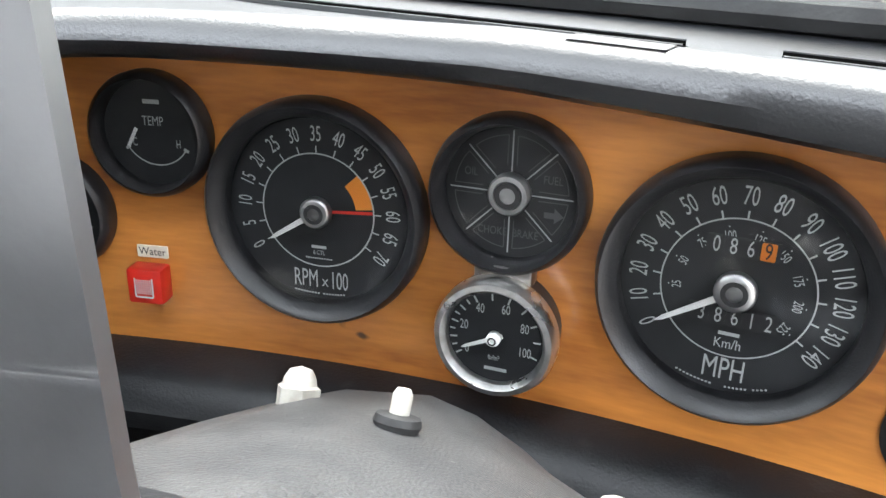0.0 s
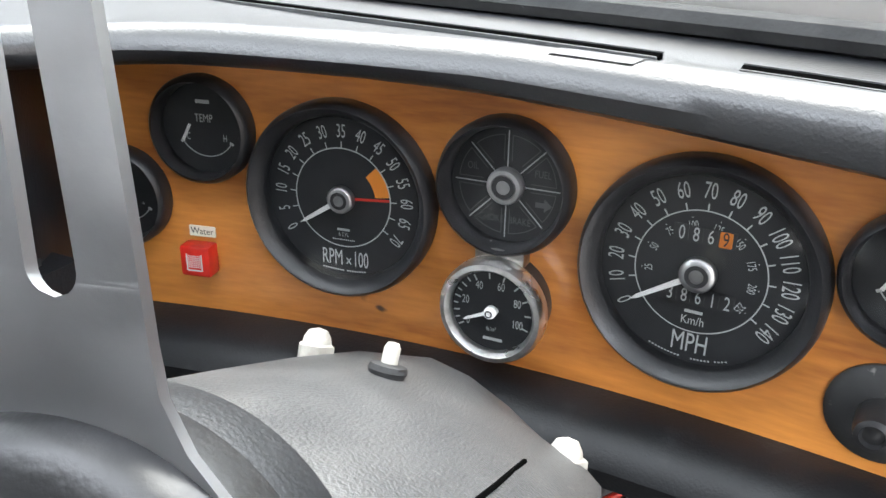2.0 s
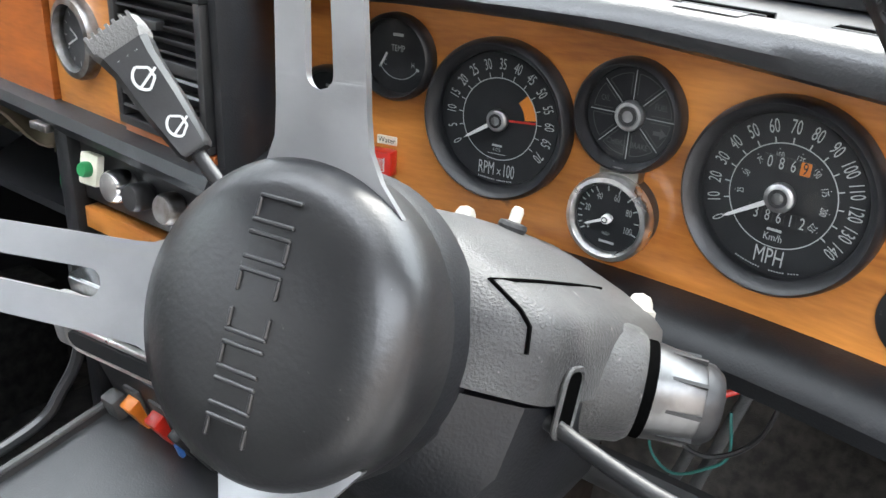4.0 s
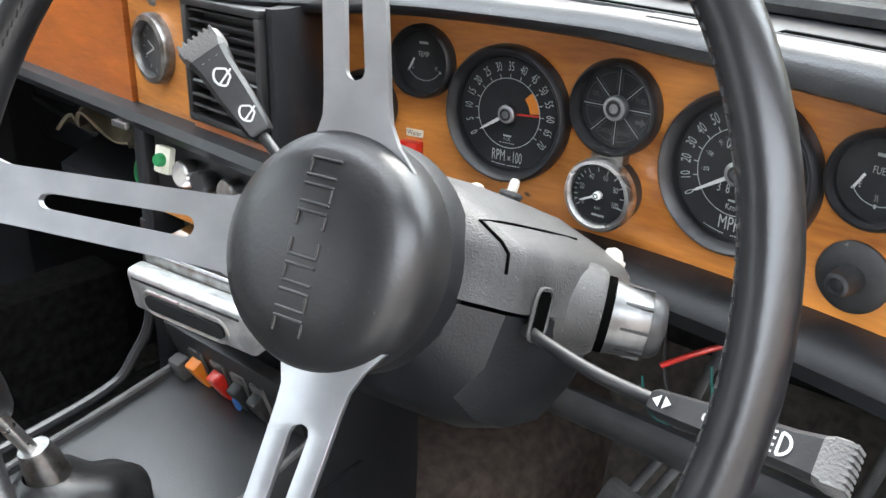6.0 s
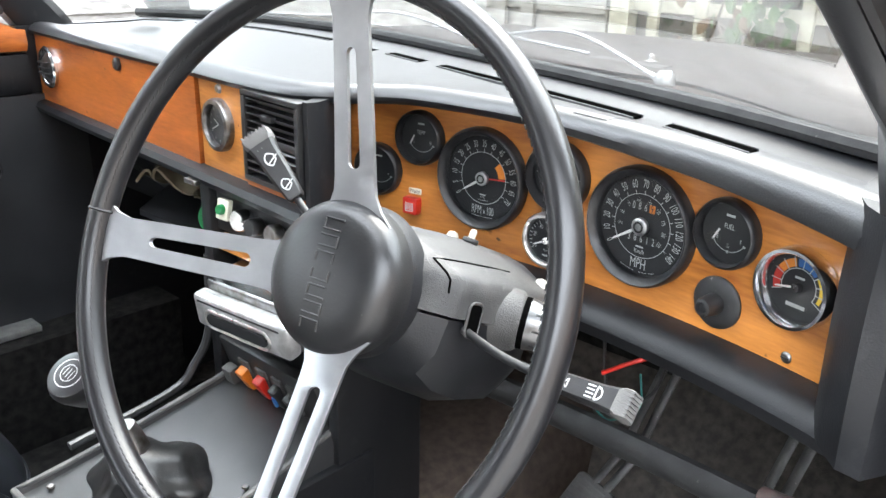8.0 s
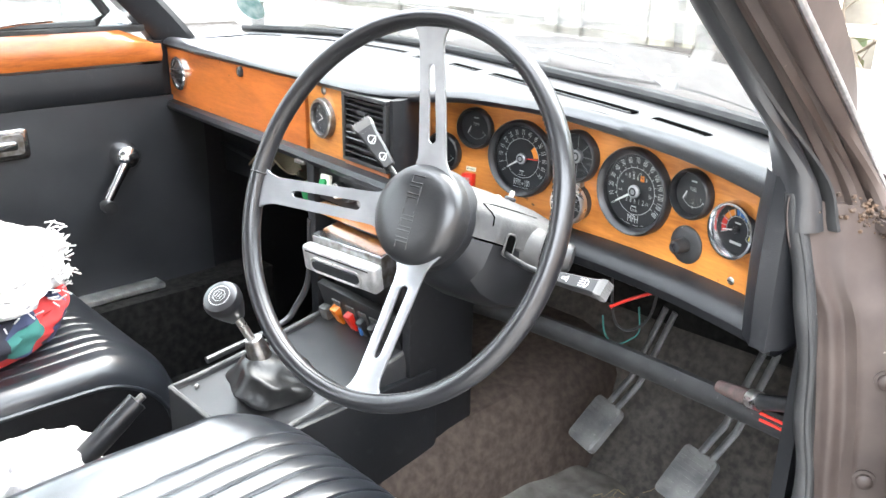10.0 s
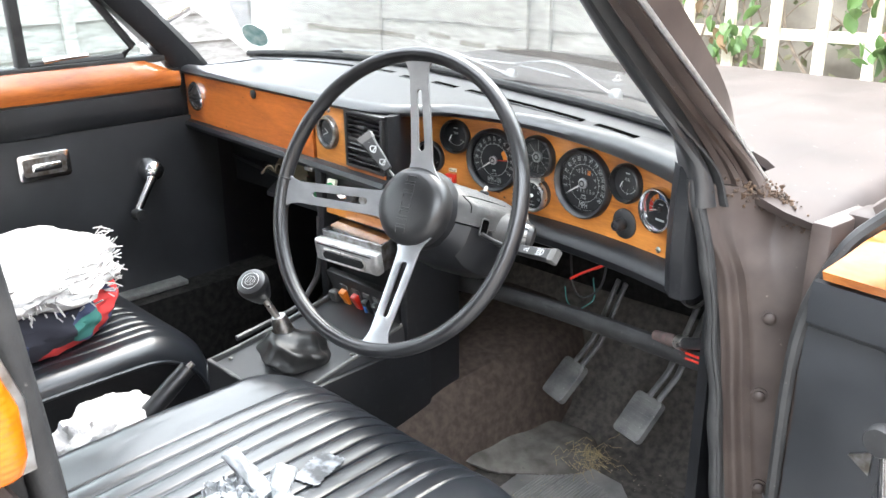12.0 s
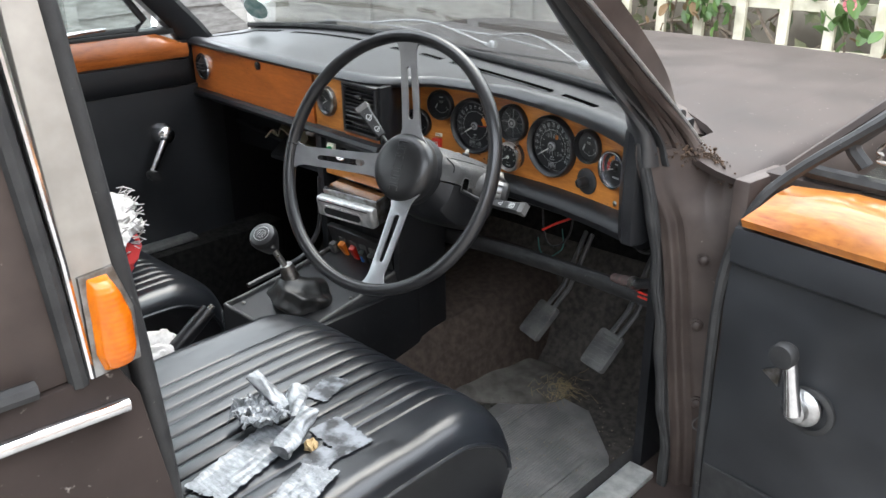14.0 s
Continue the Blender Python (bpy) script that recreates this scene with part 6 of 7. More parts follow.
def post_face(u, v):
    """The post's outer face, swept up into the foot of the pillar."""
    xt = 0.405 + 0.190 * u
    z = 0.22 + (table(POST_TOP, xt) - 0.22) * v
    k = max(0.0, (v - 0.84) / 0.16)
    k = k * k * (3 - 2 * k)
    x = (seal_x(z) + 0.004 + 0.16 * u) * (1 - k) + xt * k
    y = (-0.085 + 0.436 * (x - 0.43)) * (1 - k) + table(POST_TOP_Y, xt) * k
    w = 0.16 * u
    h = 0.005 * math.exp(-((w - 0.012) / 0.006) ** 2) - 0.003 * math.exp(-((w - 0.022) / 0.004) ** 2) + 0.0022 * math.exp(-((w - 0.032) / 0.0025) ** 2)
    h += 0.0012 * noise.noise((x * 30, z * 20, 1)) + 0.0035 * math.exp(-((w - 0.070) / 0.016) ** 2 - ((z - 0.800) / 0.02) ** 2)
    return tuple(Vector((x, y, z)) + OUT * h * (1 - k))


part("face", solid(post_face, 70, 90, 0.015), DULLPAINT, hp_, "speckled brown painted face")
seal_path, seal_r = [], []
for i in range(60):
    z = 0.30 + 0.665 * i / 59
    x = seal_x(z) - 0.004 + 0.0015 * math.sin(31 * z) + 0.001 * math.sin(57 * z)
    seal_path.append(Vector((x, -0.085 + 0.436 * (x - 0.43), z)) + OUT * 0.007)
    seal_r.append(0.0090 * (1 + 0.10 * math.sin(23 * z) + 0.08 * math.sin(61 * z)))
part("door_seal", tube(seal_path, seal_r, 12), RUBBER, hp_, "wavy perished black rubber door seal")
part("seal_lip", tube([p_ + OUT * 0.007 + DIR * 0.004 for p_ in seal_path], 0.0035, 8), RUBBER, hp_)
part("inner_cover", solid(lambda u, v: (seal_x(0.30 + 0.64 * v) - 0.03 * u - 0.004, -0.088 + 0.436 * (seal_x(0.30 + 0.64 * v) - 0.43) + 0.10 * u, 0.30 + 0.64 * v), 4, 20, 0.006), VINYL, hp_, "black trim behind the seal")
for x, y, z in ((0.498, -0.055, 0.795), (0.498, -0.055, 0.687), (0.511, -0.050, 0.553)):
    b_ = part("bolt", lathe([(0.0105, -0.004), (0.0105, 0.0015), (0.0075, 0.002), (0.0075, 0.006), (0.005, 0.0085), (0, 0.009)], 18), DULLPAINT, hp_, "painted hinge bolt", frame_at(Vector((x, y, z)) + OUT * 0.001, DIR, OUT))
part("cable", tube(smooth_path([(0.517, -0.050, 0.548), (0.522, -0.052, 0.535), (0.512, -0.054, 0.520), (0.513, -0.054, 0.508), (0.528, -0.048, 0.503)], 6), 0.0014, 8), GREYPLASTIC, hp_, "thin grey check cable")
bm = bmesh.new()
random.seed(9)
for k in range(800):
    x = random.choice((random.gauss(0.478, 0.012), random.gauss(0.478, 0.016), random.uniform(0.45, 0.555)))
    z = table(POST_TOP, x) + random.gauss(-0.004, 0.007)
    y = table(POST_TOP_Y, x) + random.gauss(0.0, 0.004)
    bmesh.ops.create_icosphere(bm, subdivisions=1, radius=random.uniform(0.0008, 0.0026), matrix=pose(x, y, z, random.uniform(0, 90), random.uniform(0, 90)))
tagged(part("rust_and_moss", bm, RUST, hp_, "crust of rust and dirt at the pillar's foot"), kind="stuff")
single("driver_sill", box(0.40, 0.54, -1.0, 0.03, 0.22, 0.392, 0.01), DULLPAINT, "brown painted door sill", "sill", kind="structure")
single("driver_sill_strip", box(0.415, 0.462, -0.95, -0.070, 0.392, 0.404, 0.003), material("pale_aluminium", (0.60, 0.60, 0.57), 0.45, 0.6, colour2=(0.42, 0.42, 0.40), scale=60), "pale scuffed aluminium tread strip", "sill", kind="structure")
bm = loft([[(0.405, y, 0.31), (0.413, y, 0.40), (0.405, y, 0.415), (0.395, y, 0.40), (0.39, y, 0.31)] for y in [-1.0 + 1.05 * i / 10 for i in range(11)]])
single("sill_seal", bm, RUBBER, "black rubber sill seal", "seal", kind="structure")
single("driver_kick_panel", box(0.415, 0.43, -0.06, 0.40, 0.28, 0.82), VINYL, "black kick panel beside the driver's footwell", "trim", kind="structure")

# ---------------------------------------------------------------- open driver's door
DM = frame_at((0.566, -0.104, 0.0), (0.992, -0.125, 0), (-0.125, -0.992, 0))  # x along the door, y up, z towards the cabin side
dd = thing("driver_door", "open brown driver's door with black trim and a wood capping", "car door", DM)


def dpanel(u, v):
    x = -0.005 + 0.90 * u
    y = 0.36 + 0.462 * v
    z = 0.002 + 0.006 * noise.noise((u * 6, v * 5, 9)) + 0.004 * math.sin(3 * v + 8 * u) + 0.003 * abs(noise.noise((u * 22 + 4 * v, v * 7, 3)))
    return (x, y, z)


part("trim_panel", solid(dpanel, 40, 24, 0.010), DOORVINYL, dd, "slightly wavy black vinyl trim panel")
secs = [[(x, 0.824, -0.015), (x, 0.824, 0.006), (x, 0.832, 0.015), (x, 0.858, 0.017), (x, 0.880, 0.012), (x, 0.884, -0.015)] for x in [0.0 + 0.90 * i / 20 for i in range(21)]]
part("top_roll", loft(secs), DOORVINYL, dd, "padded black roll")
secs = []
for i in range(25):
    x = 0.012 + 0.88 * i / 24
    c = max(0, 1 - i / 3.0)
    secs.append([(x, 0.886, -0.050), (x, 0.886, 0.016), (x, 0.897, 0.021), (x + 0.012 * c, 0.921 - 0.008 * c, 0.012 - 0.012 * c), (x + 0.025 * c, 0.941 - 0.010 * c, -0.012), (x + 0.025 * c, 0.944 - 0.010 * c, -0.050)])
part("wood_capping", loft(secs), WOOD, dd, "orange varnished wood capping")
part("door_shell", box(-0.012, 0.90, 0.33, 0.945, -0.115, -0.052, 0.012), PAINT, dd, "brown painted outer skin")
part("door_edge", box(-0.022, 0.004, 0.34, 0.94, -0.105, -0.004, 0.006), DULLPAINT, dd)
part("edge_seal", tube(smooth_path([(-0.012, 0.36, -0.004), (-0.018, 0.60, 0.000), (-0.014, 0.80, 0.004), (0.010, 0.90, -0.008), (0.045, 0.955, -0.030), (0.16, 1.06, -0.045), (0.34, 1.23, -0.05)], 6), 0.008, 8), RUBBER, dd, "black rubber door seal")
part("lower_trim", box(-0.004, 0.90, 0.335, 0.50, 0.002, 0.010, 0.003), RUBBER, dd, "dark lower trim")
wp = frame_at((0.126, 0.662, 0.006), (1, 0, 0), (0, 0, 1))
wd = part("winder", lathe([(0.027, 0), (0.027, 0.004), (0.022, 0.009), (0.016, 0.011), (0.015, 0.022), (0.010, 0.025), (0, 0.026)], 36), SATIN, dd, "chrome window winder", wp)
part("arm", tube([(0.0, 0, 0.022), (-0.006, 0.045, 0.028), (-0.010, 0.090, 0.036)], [0.013, 0.010, 0.009], 12), CHROME, wd)
part("grip", lathe([(0.008, 0), (0.010, 0.008), (0.0155, 0.012), (0.0170, 0.016), (0.0168, 0.027), (0.0150, 0.0295), (0, 0.0300)], 32), RUBBER, wd, "worn grey-black grip", pose(-0.010, 0.092, 0.030))
part("escutcheon", lathe([(0.034, -0.004), (0.034, 0.001), (0.030, 0.003), (0.026, 0.003)], 36), RUBBER, wd, "black washer behind the winder", pose(0.010, -0.002, 0))
part("catch_plate", prism([(-0.06, 0.03), (-0.035, 0.045), (-0.035, 0.015)], 0, 0.004), STEEL, wd)
part("quarter_frame", tube(smooth_path([(0.045, 0.957, -0.06), (0.09, 0.955, -0.062), (0.40, 0.957, -0.062)], 4), 0.010, 8), RUBBER, dd)
part("frame_bar", tube(smooth_path([(0.02, 0.945, -0.075), (0.14, 1.06, -0.075), (0.36, 1.27, -0.075)], 5), 0.012, 8), DULLPAINT, dd)
part("pane_frame", tube(smooth_path([(0.12, 0.975, -0.062), (0.10, 1.00, -0.062), (0.125, 1.03, -0.062), (0.30, 1.20, -0.062)], 6), 0.010, 8), RUBBER, dd, "black quarter light seal")
part("pane_trim", tube(smooth_path([(0.40, 0.985, -0.058), (0.16, 0.985, -0.058), (0.138, 0.995, -0.058), (0.15, 1.02, -0.058), (0.32, 1.18, -0.058)], 6), 0.0026, 8), STEEL, dd, "thin dull chrome trim")
gq = part("quarter_pane", prism([(0.12, 0.965), (0.42, 0.965), (0.42, 1.28)], -0.064, -0.060), PANE, dd)
gq.visible_shadow = False

# ---------------------------------------------------------------- bonnet, wing, scuttle, screen


def bonnet_z(y):
    return 0.955 - 0.030 * max(0, (y - 0.1) / 1.1) ** 1.5 - 0.22 * max(0, (y - 0.95) / 0.47) ** 2


def bonnet_f(u, v):
    ys_x = -0.86 + 1.295 * u
    ys = 0.36 - 0.30 * max(0, ys_x / 0.44) ** 1.3
    y = ys + (1.42 - ys) * v
    x = -0.21 + (1.283 * (u - 0.5)) * (1 + 0.06 * v)
    e = abs(2 * u - 1)
    z = bonnet_z(y) - 0.014 * e * e - 0.004 * max(0, (e - 0.96) / 0.04) ** 2
    return (x, y, z + 0.004 * math.exp(-((e - 0.71 - 0.10 * v) / 0.018) ** 2))


single("bonnet", solid(bonnet_f, 60, 40, -0.012), PAINT, "dusty faded brown car bonnet", "bonnet", kind="structure")


def wing_f(u, v):
    y0 = -0.052 + 0.40 * max(0.0, 0.25 * u - 0.105)
    y = y0 + (1.42 - y0) * v
    x0 = -0.21 + 0.6505 * (1 + 0.06 * max(0, (y - 0.06) / 1.36))
    e = 1.25 * u - 0.25
    x = x0 + 0.20 * e - 0.06 * max(0, (e - 0.6) / 0.4)
    z = bonnet_z(y) - 0.0155 - 0.024 * e - 0.022 * min(1.0, max(0.0, -e) / 0.012) - 0.50 * max(0, (e - 0.42) / 0.58) ** 2.2
    back = max(0, 1 - v / 0.10)
    return (x, y, z - 0.045 * back ** 2 * max(0.0, e))


single("front_wing", solid(wing_f, 60, 40, -0.010), PAINT, "faded brown front wing with a crease", "wing", kind="structure")


def scuttle_f(u, v):
    x = -0.95 + 1.35 * u
    y0 = scuttle(x) + 0.005
    y1 = 0.37 - 0.30 * max(0, x / 0.44) ** 1.3
    return (x, y0 + (max(y1, y0 + 0.03) - y0) * v, 0.978 - 0.030 * v - 0.032 * min(1.0, max(0.0, x - 0.35) / 0.07))


single("scuttle_panel", solid(scuttle_f, 40, 4, -0.008), DULLPAINT, "brown painted scuttle below the windscreen", "scuttle", kind="structure")


def screen_f(u, v):
    x = -0.95 + 1.365 * u
    xt = -0.84 + 1.20 * u
    y0 = scuttle(x) + 0.004
    y1 = -0.36 + 0.10 * (1 - (2 * u - 1) ** 2)
    return (x + (xt - x) * v, y0 + (y1 - y0) * v, 0.985 + 0.385 * v)


ws = thing("windscreen", "curved dusty windscreen with glare painted in as pale haze", "windscreen", kind="structure")
g = part("pane", sheet(screen_f, 30, 8), SCREEN, ws)
g.visible_shadow = False
part("lower_seal", tube([Vector(screen_f(u / 40, 0)) + Vector((0, -0.003, 0.003)) for u in range(41)], 0.008, 8), RUBBER, ws, "gritty black lower seal")
stk = part("sticker", lathe([(0, 0), (0.032, 0)], 32), material("green_sticker", (0.10, 0.22, 0.20), 0.6, colour2=(0.35, 0.42, 0.40), scale=40), ws, "round faded paper sticker", frame_at(Vector(screen_f(0.055, 0.14)) + Vector((0.012, -0.014, 0)), (1, 0.2, 0), (0.3, -0.72, -0.55)))
bm = bmesh.new()
bar(bm, -0.02, 0.006, 0.02, 0.006, 0.010, -0.001)
part("sticker_band", bm, PAPER, stk, "pale band with faded print", smooth=False)


def wiper(name, piv, tip, lenb, ang):
    th = thing(name, "bright windscreen wiper resting on the scuttle", "wiper", group="windscreen wipers")
    part("arm", tube(smooth_path([piv, (Vector(piv) + Vector(tip)) / 2 + Vector((0, 0.0, 0.03)), tip], 6), [0.006] + [0.0028] * 12, 8), SATIN, th, "bright steel arm")
    t = Vector(tip)
    d = Vector((math.cos(radians(ang)), math.sin(radians(ang)), 0))
    part("blade", tube([t - d * lenb / 2 - Vector((0, 0, 0.006)), t, t + d * lenb / 2 - Vector((0, 0, 0.006))], 0.0024, 6), SATIN, th, "bright metal blade")
    part("pivot", lathe([(0.013, -0.01), (0.013, 0.006), (0.008, 0.014), (0, 0.015)], 20), SATIN, th, "", pose(*piv))


wiper("wiper", (-0.31, 0.405, 0.963), (-0.74, 0.40, 0.985), 0.36, 4)
wiper("wiper", (0.02, 0.31, 0.966), (-0.33, 0.43, 0.985), 0.40, -14)
wj = thing("washer_jet", "small chrome washer jet on the bonnet", "washer jet", pose(-0.115, 0.52, 0.953))
part("base", lathe([(0.02, 0), (0.018, 0.005), (0.006, 0.008), (0.005, 0.016), (0, 0.018)], 20), CHROME, wj)
bvent = thing("bonnet_vent", "bright-edged air intake on the bonnet", "vent", pose(-0.13, 0.47, 0.953, 0, 0, -8))
part("frame", box(-0.075, 0.075, -0.03, 0.03, -0.004, 0.006, 0.003), OLDCHROME, bvent)
part("grille", box(-0.066, 0.066, -0.022, 0.022, 0.004, 0.008), BLACK, bvent)

# roof and headlining
def roof_f(u, v):
    x, y = -0.86 + 1.26 * u, -0.42 - 1.5 * v
    return (x, y, 1.375 + 0.035 * math.sin(math.pi * u) + 0.02 * math.sin(math.pi * v))


single("roof", solid(roof_f, 20, 20, 0.02), [PAINT], "brown car roof", "roof", kind="structure")
single("headlining", sheet(lambda u, v: tuple(Vector(roof_f(u, v)) - Vector((0, 0, 0.025))), 20, 20), HEADLINER, "pale grey headlining", "ceiling", kind="structure")

# ---------------------------------------------------------------- centre pillar and rear door
BX = 0.43
cp = thing("centre_pillar", "pale brown centre pillar with rubber seal and amber lamp", "pillar", kind="structure")


def side_strip(poly, x0, x1):
    """A plate in the car's side: outline in y, z."""
    return prism([(a, b) for a, b in poly], x0, x1, 0.002)


SM = frame_at((0, 0, 0), (0, 1, 0), (1, 0, 0))  # x: along y, y: up, z: outwards
lean = lambda z: -0.015 * (z - 0.95) / 0.28
part("cover", side_strip([(-0.914, 0.962), (-0.888, 0.957), (-0.884, 1.03), (-0.902, 1.24), (-0.915, 1.38), (-0.935, 1.38), (-0.924, 1.23)], BX - 0.02, BX), material("pale_painted_metal", (0.34, 0.315, 0.28), 0.38, 0.2, colour2=(0.25, 0.23, 0.205), scale=25, rough2=0.5), cp, "pale metallic pillar cover", SM)
LENS_EDGE = [(0.957, -0.905, -0.884), (0.972, -0.909, -0.879), (1.000, -0.908, -0.879), (1.020, -0.908, -0.885), (1.033, -0.906, -0.891)]


def lamp_f(u, v):
    z = 0.957 + 0.076 * v
    y0 = table([(q[0], q[1]) for q in LENS_EDGE], z)
    y1 = table([(q[0], q[2]) for q in LENS_EDGE], z)
    dome = (max(0.0, 1 - abs(2 * u - 1) ** 2.6) * max(0.0, 1 - abs(2 * v - 1) ** 6)) ** 0.5
    return (BX + 0.003 + 0.015 * dome + 0.0003 * math.sin(110 * v) * dome, y0 + (y1 - y0) * u, z)


lp = part("amber_lamp", sheet(lamp_f, 24, 60), AMBERLENS, cp, "amber ribbed plastic lens")
part("lamp_base", side_strip([(-0.912, 1.036), (-0.885, 1.038), (-0.874, 1.000), (-0.875, 0.956), (-0.913, 0.953)], BX - 0.005, BX + 0.003), STEEL, cp, "dull metal lamp base", SM)
part("chrome_edge", tube([(BX + 0.002, -0.915, 0.955), (BX + 0.002, -0.919, 1.05), (BX + 0.002, -0.933, 1.24), (BX, -0.94, 1.37)], 0.0028, 8), CHROME, cp, "thin chrome edge")
part("dark_channel", tube([(BX - 0.004, -0.923, 0.95), (BX - 0.004, -0.929, 1.05), (BX - 0.004, -0.945, 1.24), (BX - 0.004, -0.96, 1.37)], 0.0075, 8), RUBBER, cp, "dark channel")
part("door_seal", tube(smooth_path([(BX - 0.020, -0.862, 0.62), (BX - 0.020, -0.862, 0.80), (BX - 0.022, -0.866, 0.92), (BX - 0.024, -0.872, 1.02), (BX - 0.028, -0.890, 1.24), (BX - 0.03, -0.905, 1.37)], 6), [0.0105] * 31, 10), RUBBER, cp, "thick black rubber door seal")
part("inner_post", side_strip([(-1.0, 0.30), (-0.872, 0.30), (-0.868, 0.9), (-0.885, 1.05), (-0.91, 1.38), (-1.0, 1.38)], BX - 0.075, BX - 0.022), VINYL, cp, "black inner post", SM)
rd = thing("rear_door", "shut brown rear door with a chrome waist strip", "car door")
part("skin", side_strip([(-1.9, 0.40), (-0.862, 0.40), (-0.864, 0.80), (-0.880, 0.925), (-0.893, 0.953), (-1.9, 0.953 + 0.02)], BX - 0.05, BX + 0.0), PAINT, rd, "faded brown painted skin", SM)
part("waist_strip", tube([(BX + 0.004, -0.893, 0.922), (BX + 0.004, -0.99, 0.9285), (BX + 0.004, -1.9, 0.99)], 0.0062, 10), CHROME, rd, "chrome waist strip")
part("window_frame", side_strip([(-0.982, 0.955), (-0.929, 0.955), (-0.951, 1.24), (-0.965, 1.37), (-1.0, 1.37), (-0.985, 1.18)], BX - 0.03, BX - 0.004), DULLPAINT, rd, "brown window frame", SM)
part("window_seal", tube([(BX + 0.001, -0.955, 0.962), (BX + 0.001, -1.9, 1.01)], 0.0075, 8), RUBBER, rd)
gr = part("rear_pane", side_strip([(-1.9, 0.96), (-0.972, 0.96), (-0.975, 1.18), (-1.0, 1.36), (-1.9, 1.36)], BX - 0.022, BX - 0.018), PANE, rd, "", SM)
gr.visible_shadow = False
single("rear_seat_back", box(-0.85, 0.36, -1.85, -1.70, 0.45, 1.0, 0.04), LEATHER, "black vinyl rear seat backrest", "car seat")
single("rear_bulkhead", box(-0.9, 0.43, -1.95, -1.90, 0.28, 0.98), VINYL, "black trim behind the rear seat", "wall", kind="structure")
single("passenger_rear_side", box(-0.93, -0.90, -1.95, -1.15, 0.28, 0.98), VINYL, "black trim beside the rear seat", "wall", kind="structure")

# ---------------------------------------------------------------- outside: ground, fences, planting
single("ground", sheet(lambda u, v: (-40 + 80 * u, -40 + 80 * v, 0.0), 8, 8), CONCRETE, "pale concrete drive", "ground", kind="structure")
FY = 1.80
tr = thing("trellis_fence", "pale weathered wooden trellis fence with square openings", "fence")
for k in range(14):
    x = -0.82 + 0.157 * k
    part("upright", box(x - 0.018, x + 0.018, FY - 0.010, FY + 0.010, 0.45, 1.75, 0.002), TRELLIS, tr, smooth=False)
for z in (0.63, 0.787, 0.944, 1.101, 1.258, 1.415, 1.57):
    part("rail", box(-0.92, 1.35, FY + 0.011, FY + 0.026, z - 0.018, z + 0.018, 0.002), TRELLIS, tr, smooth=False)
part("post", box(-0.97, -0.90, FY - 0.02, FY + 0.04, 0.0, 1.85, 0.004), TRELLIS, tr, smooth=False)
bf = thing("board_fence", "grey weathered overlapping board fence", "fence")
for k in range(11):
    z = 0.18 + 0.145 * k
    def board_f(u, v, z=z, k=k):
        x = -3.2 + 2.2 * u
        wave = 0.006 * noise.noise((x * 2.0, k * 3.1, 0)) + 0.004 * noise.noise((x * 7, k * 2.0, 5))
        return (x, FY + 0.03 - 0.018 * (1 - v), z + 0.165 * v + (wave if v < 0.5 else 0))
    part("board", solid(board_f, 60, 2, 0.012), FENCE, bf, smooth=False)
for x in (-1.42, -1.30, -2.35):
    part("batten", box(x - 0.025, x + 0.025, FY - 0.02, FY + 0.0, 0.05, 1.8, 0.003), FENCE, bf, smooth=False)
sf = thing("side_fence", "grey weathered overlapping board fence along the drive", "fence")
# FENCE's grain and wear in darker greys for this run of boards.
DARKFENCE = material("dark_weathered_fence", (0.16, 0.15, 0.14), 0.85, colour2=(0.27, 0.26, 0.245), scale=14, bump=0.5, bump_scale=90, stretch=(1, 1, 5), random_tint=0.12)
for k in range(13):
    def side_board(u, v, k=k):
        y = -6.0 + 7.6 * u
        wave = 0.010 * noise.noise((y * 1.7, k * 2.7, 3)) + 0.005 * noise.noise((y * 6, k * 2.0, 8))
        return (-3.2 + 0.018 * (1 - v), y, 0.05 + 0.145 * k + 0.165 * v + (wave if v < 0.5 else 0))
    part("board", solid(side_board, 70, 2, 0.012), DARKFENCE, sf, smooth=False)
for y in (-4.8, -3.0, -1.2, 0.6):
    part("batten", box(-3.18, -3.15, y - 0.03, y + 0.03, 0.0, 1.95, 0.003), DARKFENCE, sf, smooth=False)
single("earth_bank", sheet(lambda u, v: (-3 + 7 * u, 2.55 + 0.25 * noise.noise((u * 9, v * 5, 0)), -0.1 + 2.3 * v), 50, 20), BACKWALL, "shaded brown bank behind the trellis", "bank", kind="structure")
random.seed(21)
for k in range(95):
    x, z = random.uniform(-1.0, 1.3), random.uniform(0.3, 1.0)
    p = [Vector((x, random.uniform(1.84, 2.25), z))]
    d = Vector((random.gauss(0, 0.6), random.gauss(0, 0.15), random.uniform(0.2, 1.0))).normalized()
    for q in range(7):
        d = (d + Vector((random.gauss(0, 0.35), random.gauss(0, 0.12), random.gauss(0.02, 0.3)))).normalized()
        p.append(p[-1] + d * 0.11)
        p[-1].y = max(p[-1].y, 1.835)
    single("bramble_stem", tube(smooth_path(p, 3), random.choice((0.002, 0.003, 0.003, 0.006)), 5), TWIG, "thin bare brown stem behind the trellis", "stem", group="stems behind the trellis")


def leaf_bm(ln, w):
    return solid(lambda u, v: ((v - 0.5) * w * math.sin(math.pi * min(0.98, 0.06 + u * 0.92)) ** 0.8, ln * u, 0.18 * ln * math.sin(2.2 * u) + 0.15 * w * abs(v - 0.5) * 2), 6, 4, 0.0008)


leaf_mesh = {m_.name: mesh_of(leaf_bm(0.055, 0.036), m_, name="leaf") for m_ in (LEAF, DRYLEAF)}


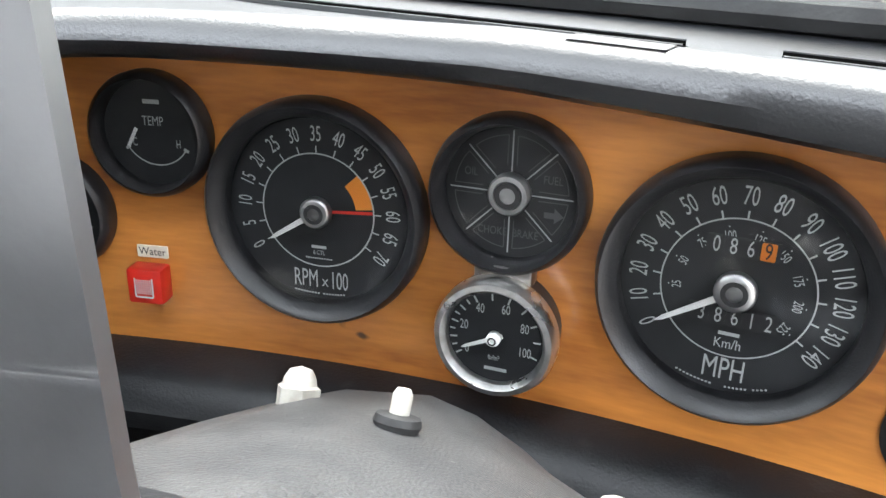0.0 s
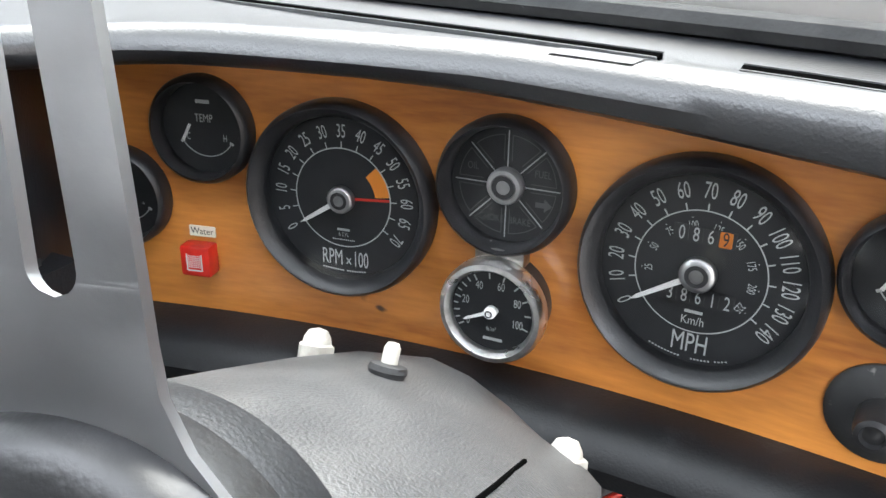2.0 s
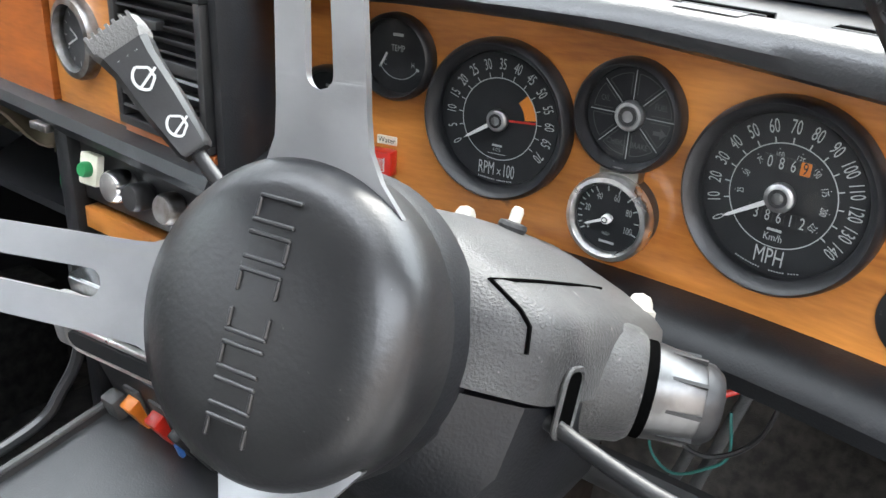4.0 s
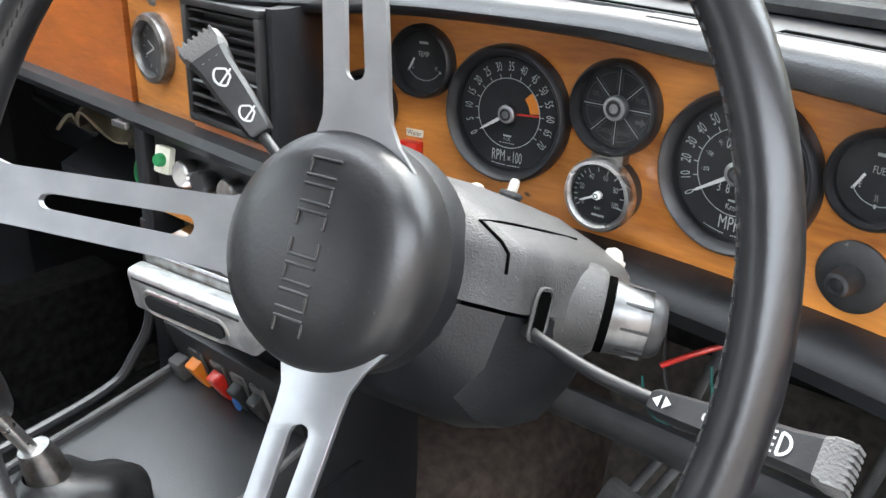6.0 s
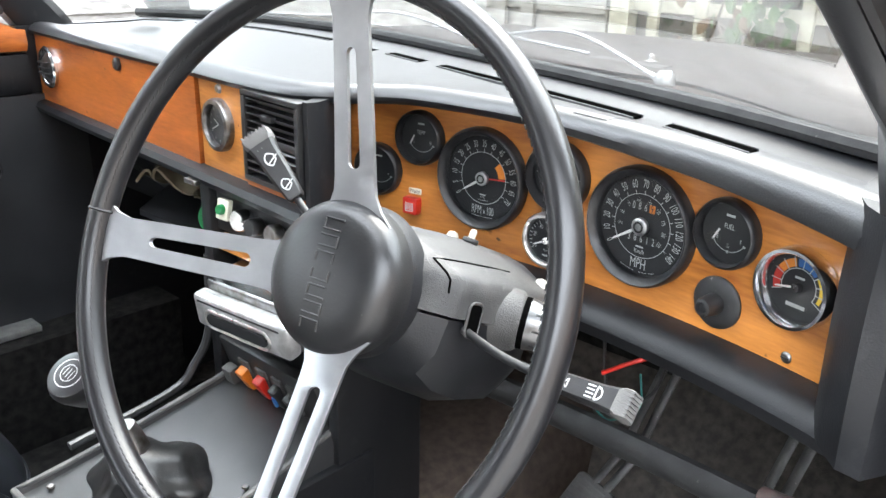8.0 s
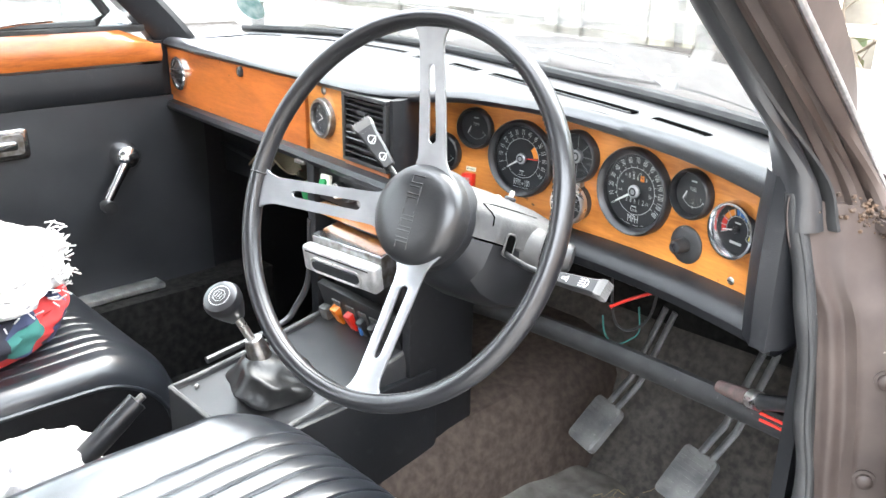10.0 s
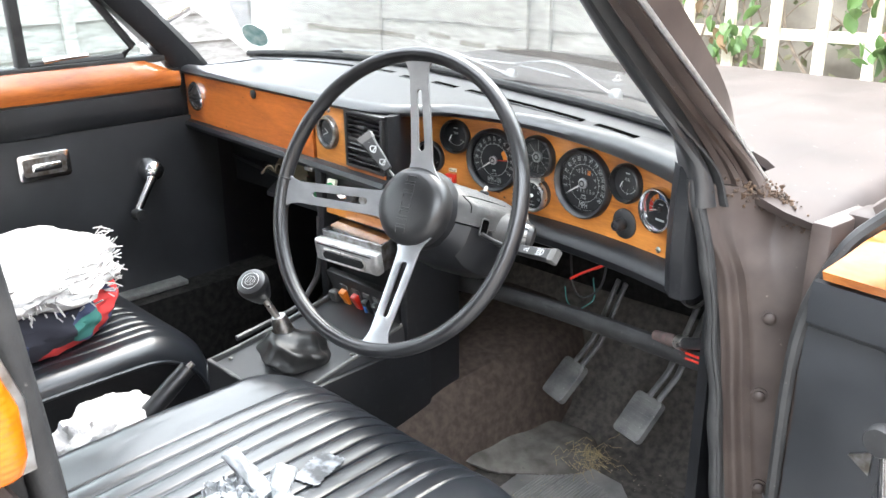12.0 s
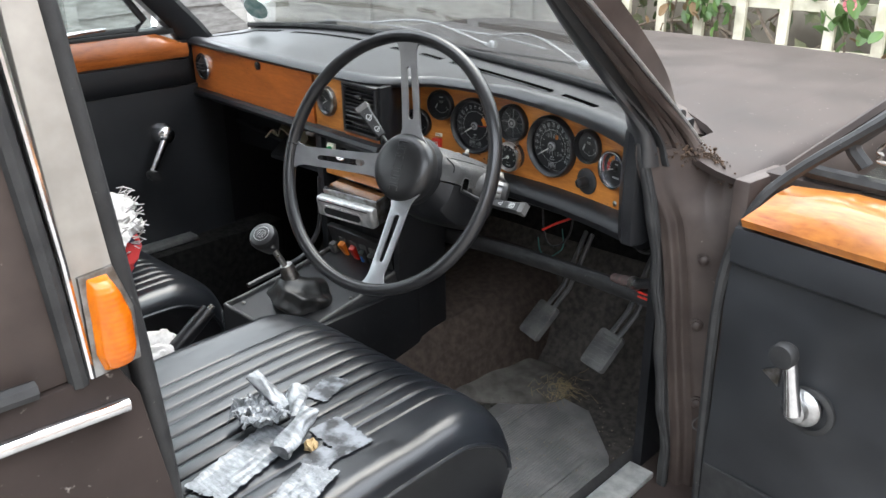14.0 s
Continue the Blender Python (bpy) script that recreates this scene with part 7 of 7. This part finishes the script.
def climber(name, label, spots, count, mat, spread, size):
    th = thing(name, label, "plant", pose(spots[0][0], FY - 0.02, spots[0][1]))
    bx, bz = spots[0]
    stem = [(0, 0.03, -0.35), (0.02, 0.03, -0.15), (0.0, 0.02, 0.0), (0.03, 0.03, 0.2), (0.0, 0.03, 0.45)]
    part("stem", tube(smooth_path(stem, 5), 0.004, 6), TWIG, th)
    for q in range(count):
        sx, sz = random.choice(spots)
        lf = new("leaf", leaf_mesh[mat.name])
        lf.parent = th
        s = size * random.uniform(0.6, 1.3)
        lf.matrix_local = Matrix.Translation((sx - bx + random.gauss(0, spread), random.uniform(-0.05, 0.03), sz - bz + random.gauss(0, spread))) @ Euler((random.uniform(0.4, 1.9), random.uniform(-0.7, 0.7), random.uniform(0, 6.28))).to_matrix().to_4x4() @ Matrix.Scale(s, 4)
    return th


climber("climbing_plant", "fresh green climbing shoots on the trellis", [(-0.46, 0.86), (-0.42, 0.93), (-0.53, 0.90), (-0.45, 1.05), (-0.40, 1.25)], 40, LEAF, 0.045, 1.0)
climber("climbing_plant", "green leafy shoot with a pink flower on the trellis", [(0.0, 0.93), (0.03, 0.86), (-0.02, 1.02), (0.05, 1.10), (0.1, 1.3)], 44, LEAF, 0.045, 1.15)
climber("climbing_plant", "green leaves high on the trellis", [(0.35, 1.05), (0.5, 1.2), (0.6, 0.95), (0.2, 1.3), (-0.7, 1.3)], 70, LEAF, 0.12, 1.1)
climber("dry_plant", "dry brown leaves caught in the trellis", [(-0.62, 0.86), (-0.2, 1.2), (0.25, 0.9), (-0.8, 1.1)], 40, DRYLEAF, 0.12, 0.8)
fl = thing("flower", "pink flower on the climbing plant", "flower", pose(0.035, FY - 0.05, 0.965))
for k in range(6):
    a = radians(60 * k)
    part("petal", solid(lambda u, v: (0.022 * u * math.cos(a + (v - 0.5) * 0.9), -0.012 * u * u, 0.022 * u * math.sin(a + (v - 0.5) * 0.9)), 4, 4, 0.0008), PINK, fl)
random.seed(33)
lv = bmesh.new()
for k in range(1400):
    x, y, z = random.uniform(-1.2, 2.2), random.uniform(1.9, 2.5), random.uniform(0.3, 1.9)
    s = random.uniform(0.02, 0.05)
    m3 = Euler((random.uniform(0, 3), random.uniform(0, 3), random.uniform(0, 6))).to_matrix()
    vs = [lv.verts.new(Vector((x, y, z)) + m3 @ Vector(c)) for c in ((0, -s, 0), (s * 0.45, 0, s * 0.1), (0, s, 0), (-s * 0.45, 0, s * 0.1))]
    lv.faces.new(vs)
single("hedge_leaves", lv, material("hedge_leaf", (0.05, 0.075, 0.025), 0.7, colour2=(0.13, 0.12, 0.06), scale=6), "tangle of dull leaves behind the trellis", "hedge", kind="stuff", smooth=False)
single("neighbour_wall", box(-8, 10, 9.0, 9.3, 0, 3.2), material("pale_render", (0.55, 0.54, 0.50), 0.9, colour2=(0.45, 0.44, 0.41), scale=2), "pale wall beyond the fence", "wall", kind="structure")
# Added wall, never in view: blocks low sky so cabin blacks stay dark.
single("sky_block_wall", box(4.6, 4.9, -9, 5, 0, 3.2), material("pale_brick", (0.34, 0.28, 0.24), 0.9, colour2=(0.46, 0.40, 0.35), scale=9, bump=0.4, bump_scale=60), "plain pale brick wall added out of view to block low sky light", "wall", kind="structure")
# Unseen wall added at the rear to cut low sky behind the camera.
single("rear_sky_wall", box(-6.1, 3.5, -7.3, -7.0, 0, 2.6), CONCRETE, "plain wall added out of view at the rear, cutting low sky light", "wall", kind="structure")
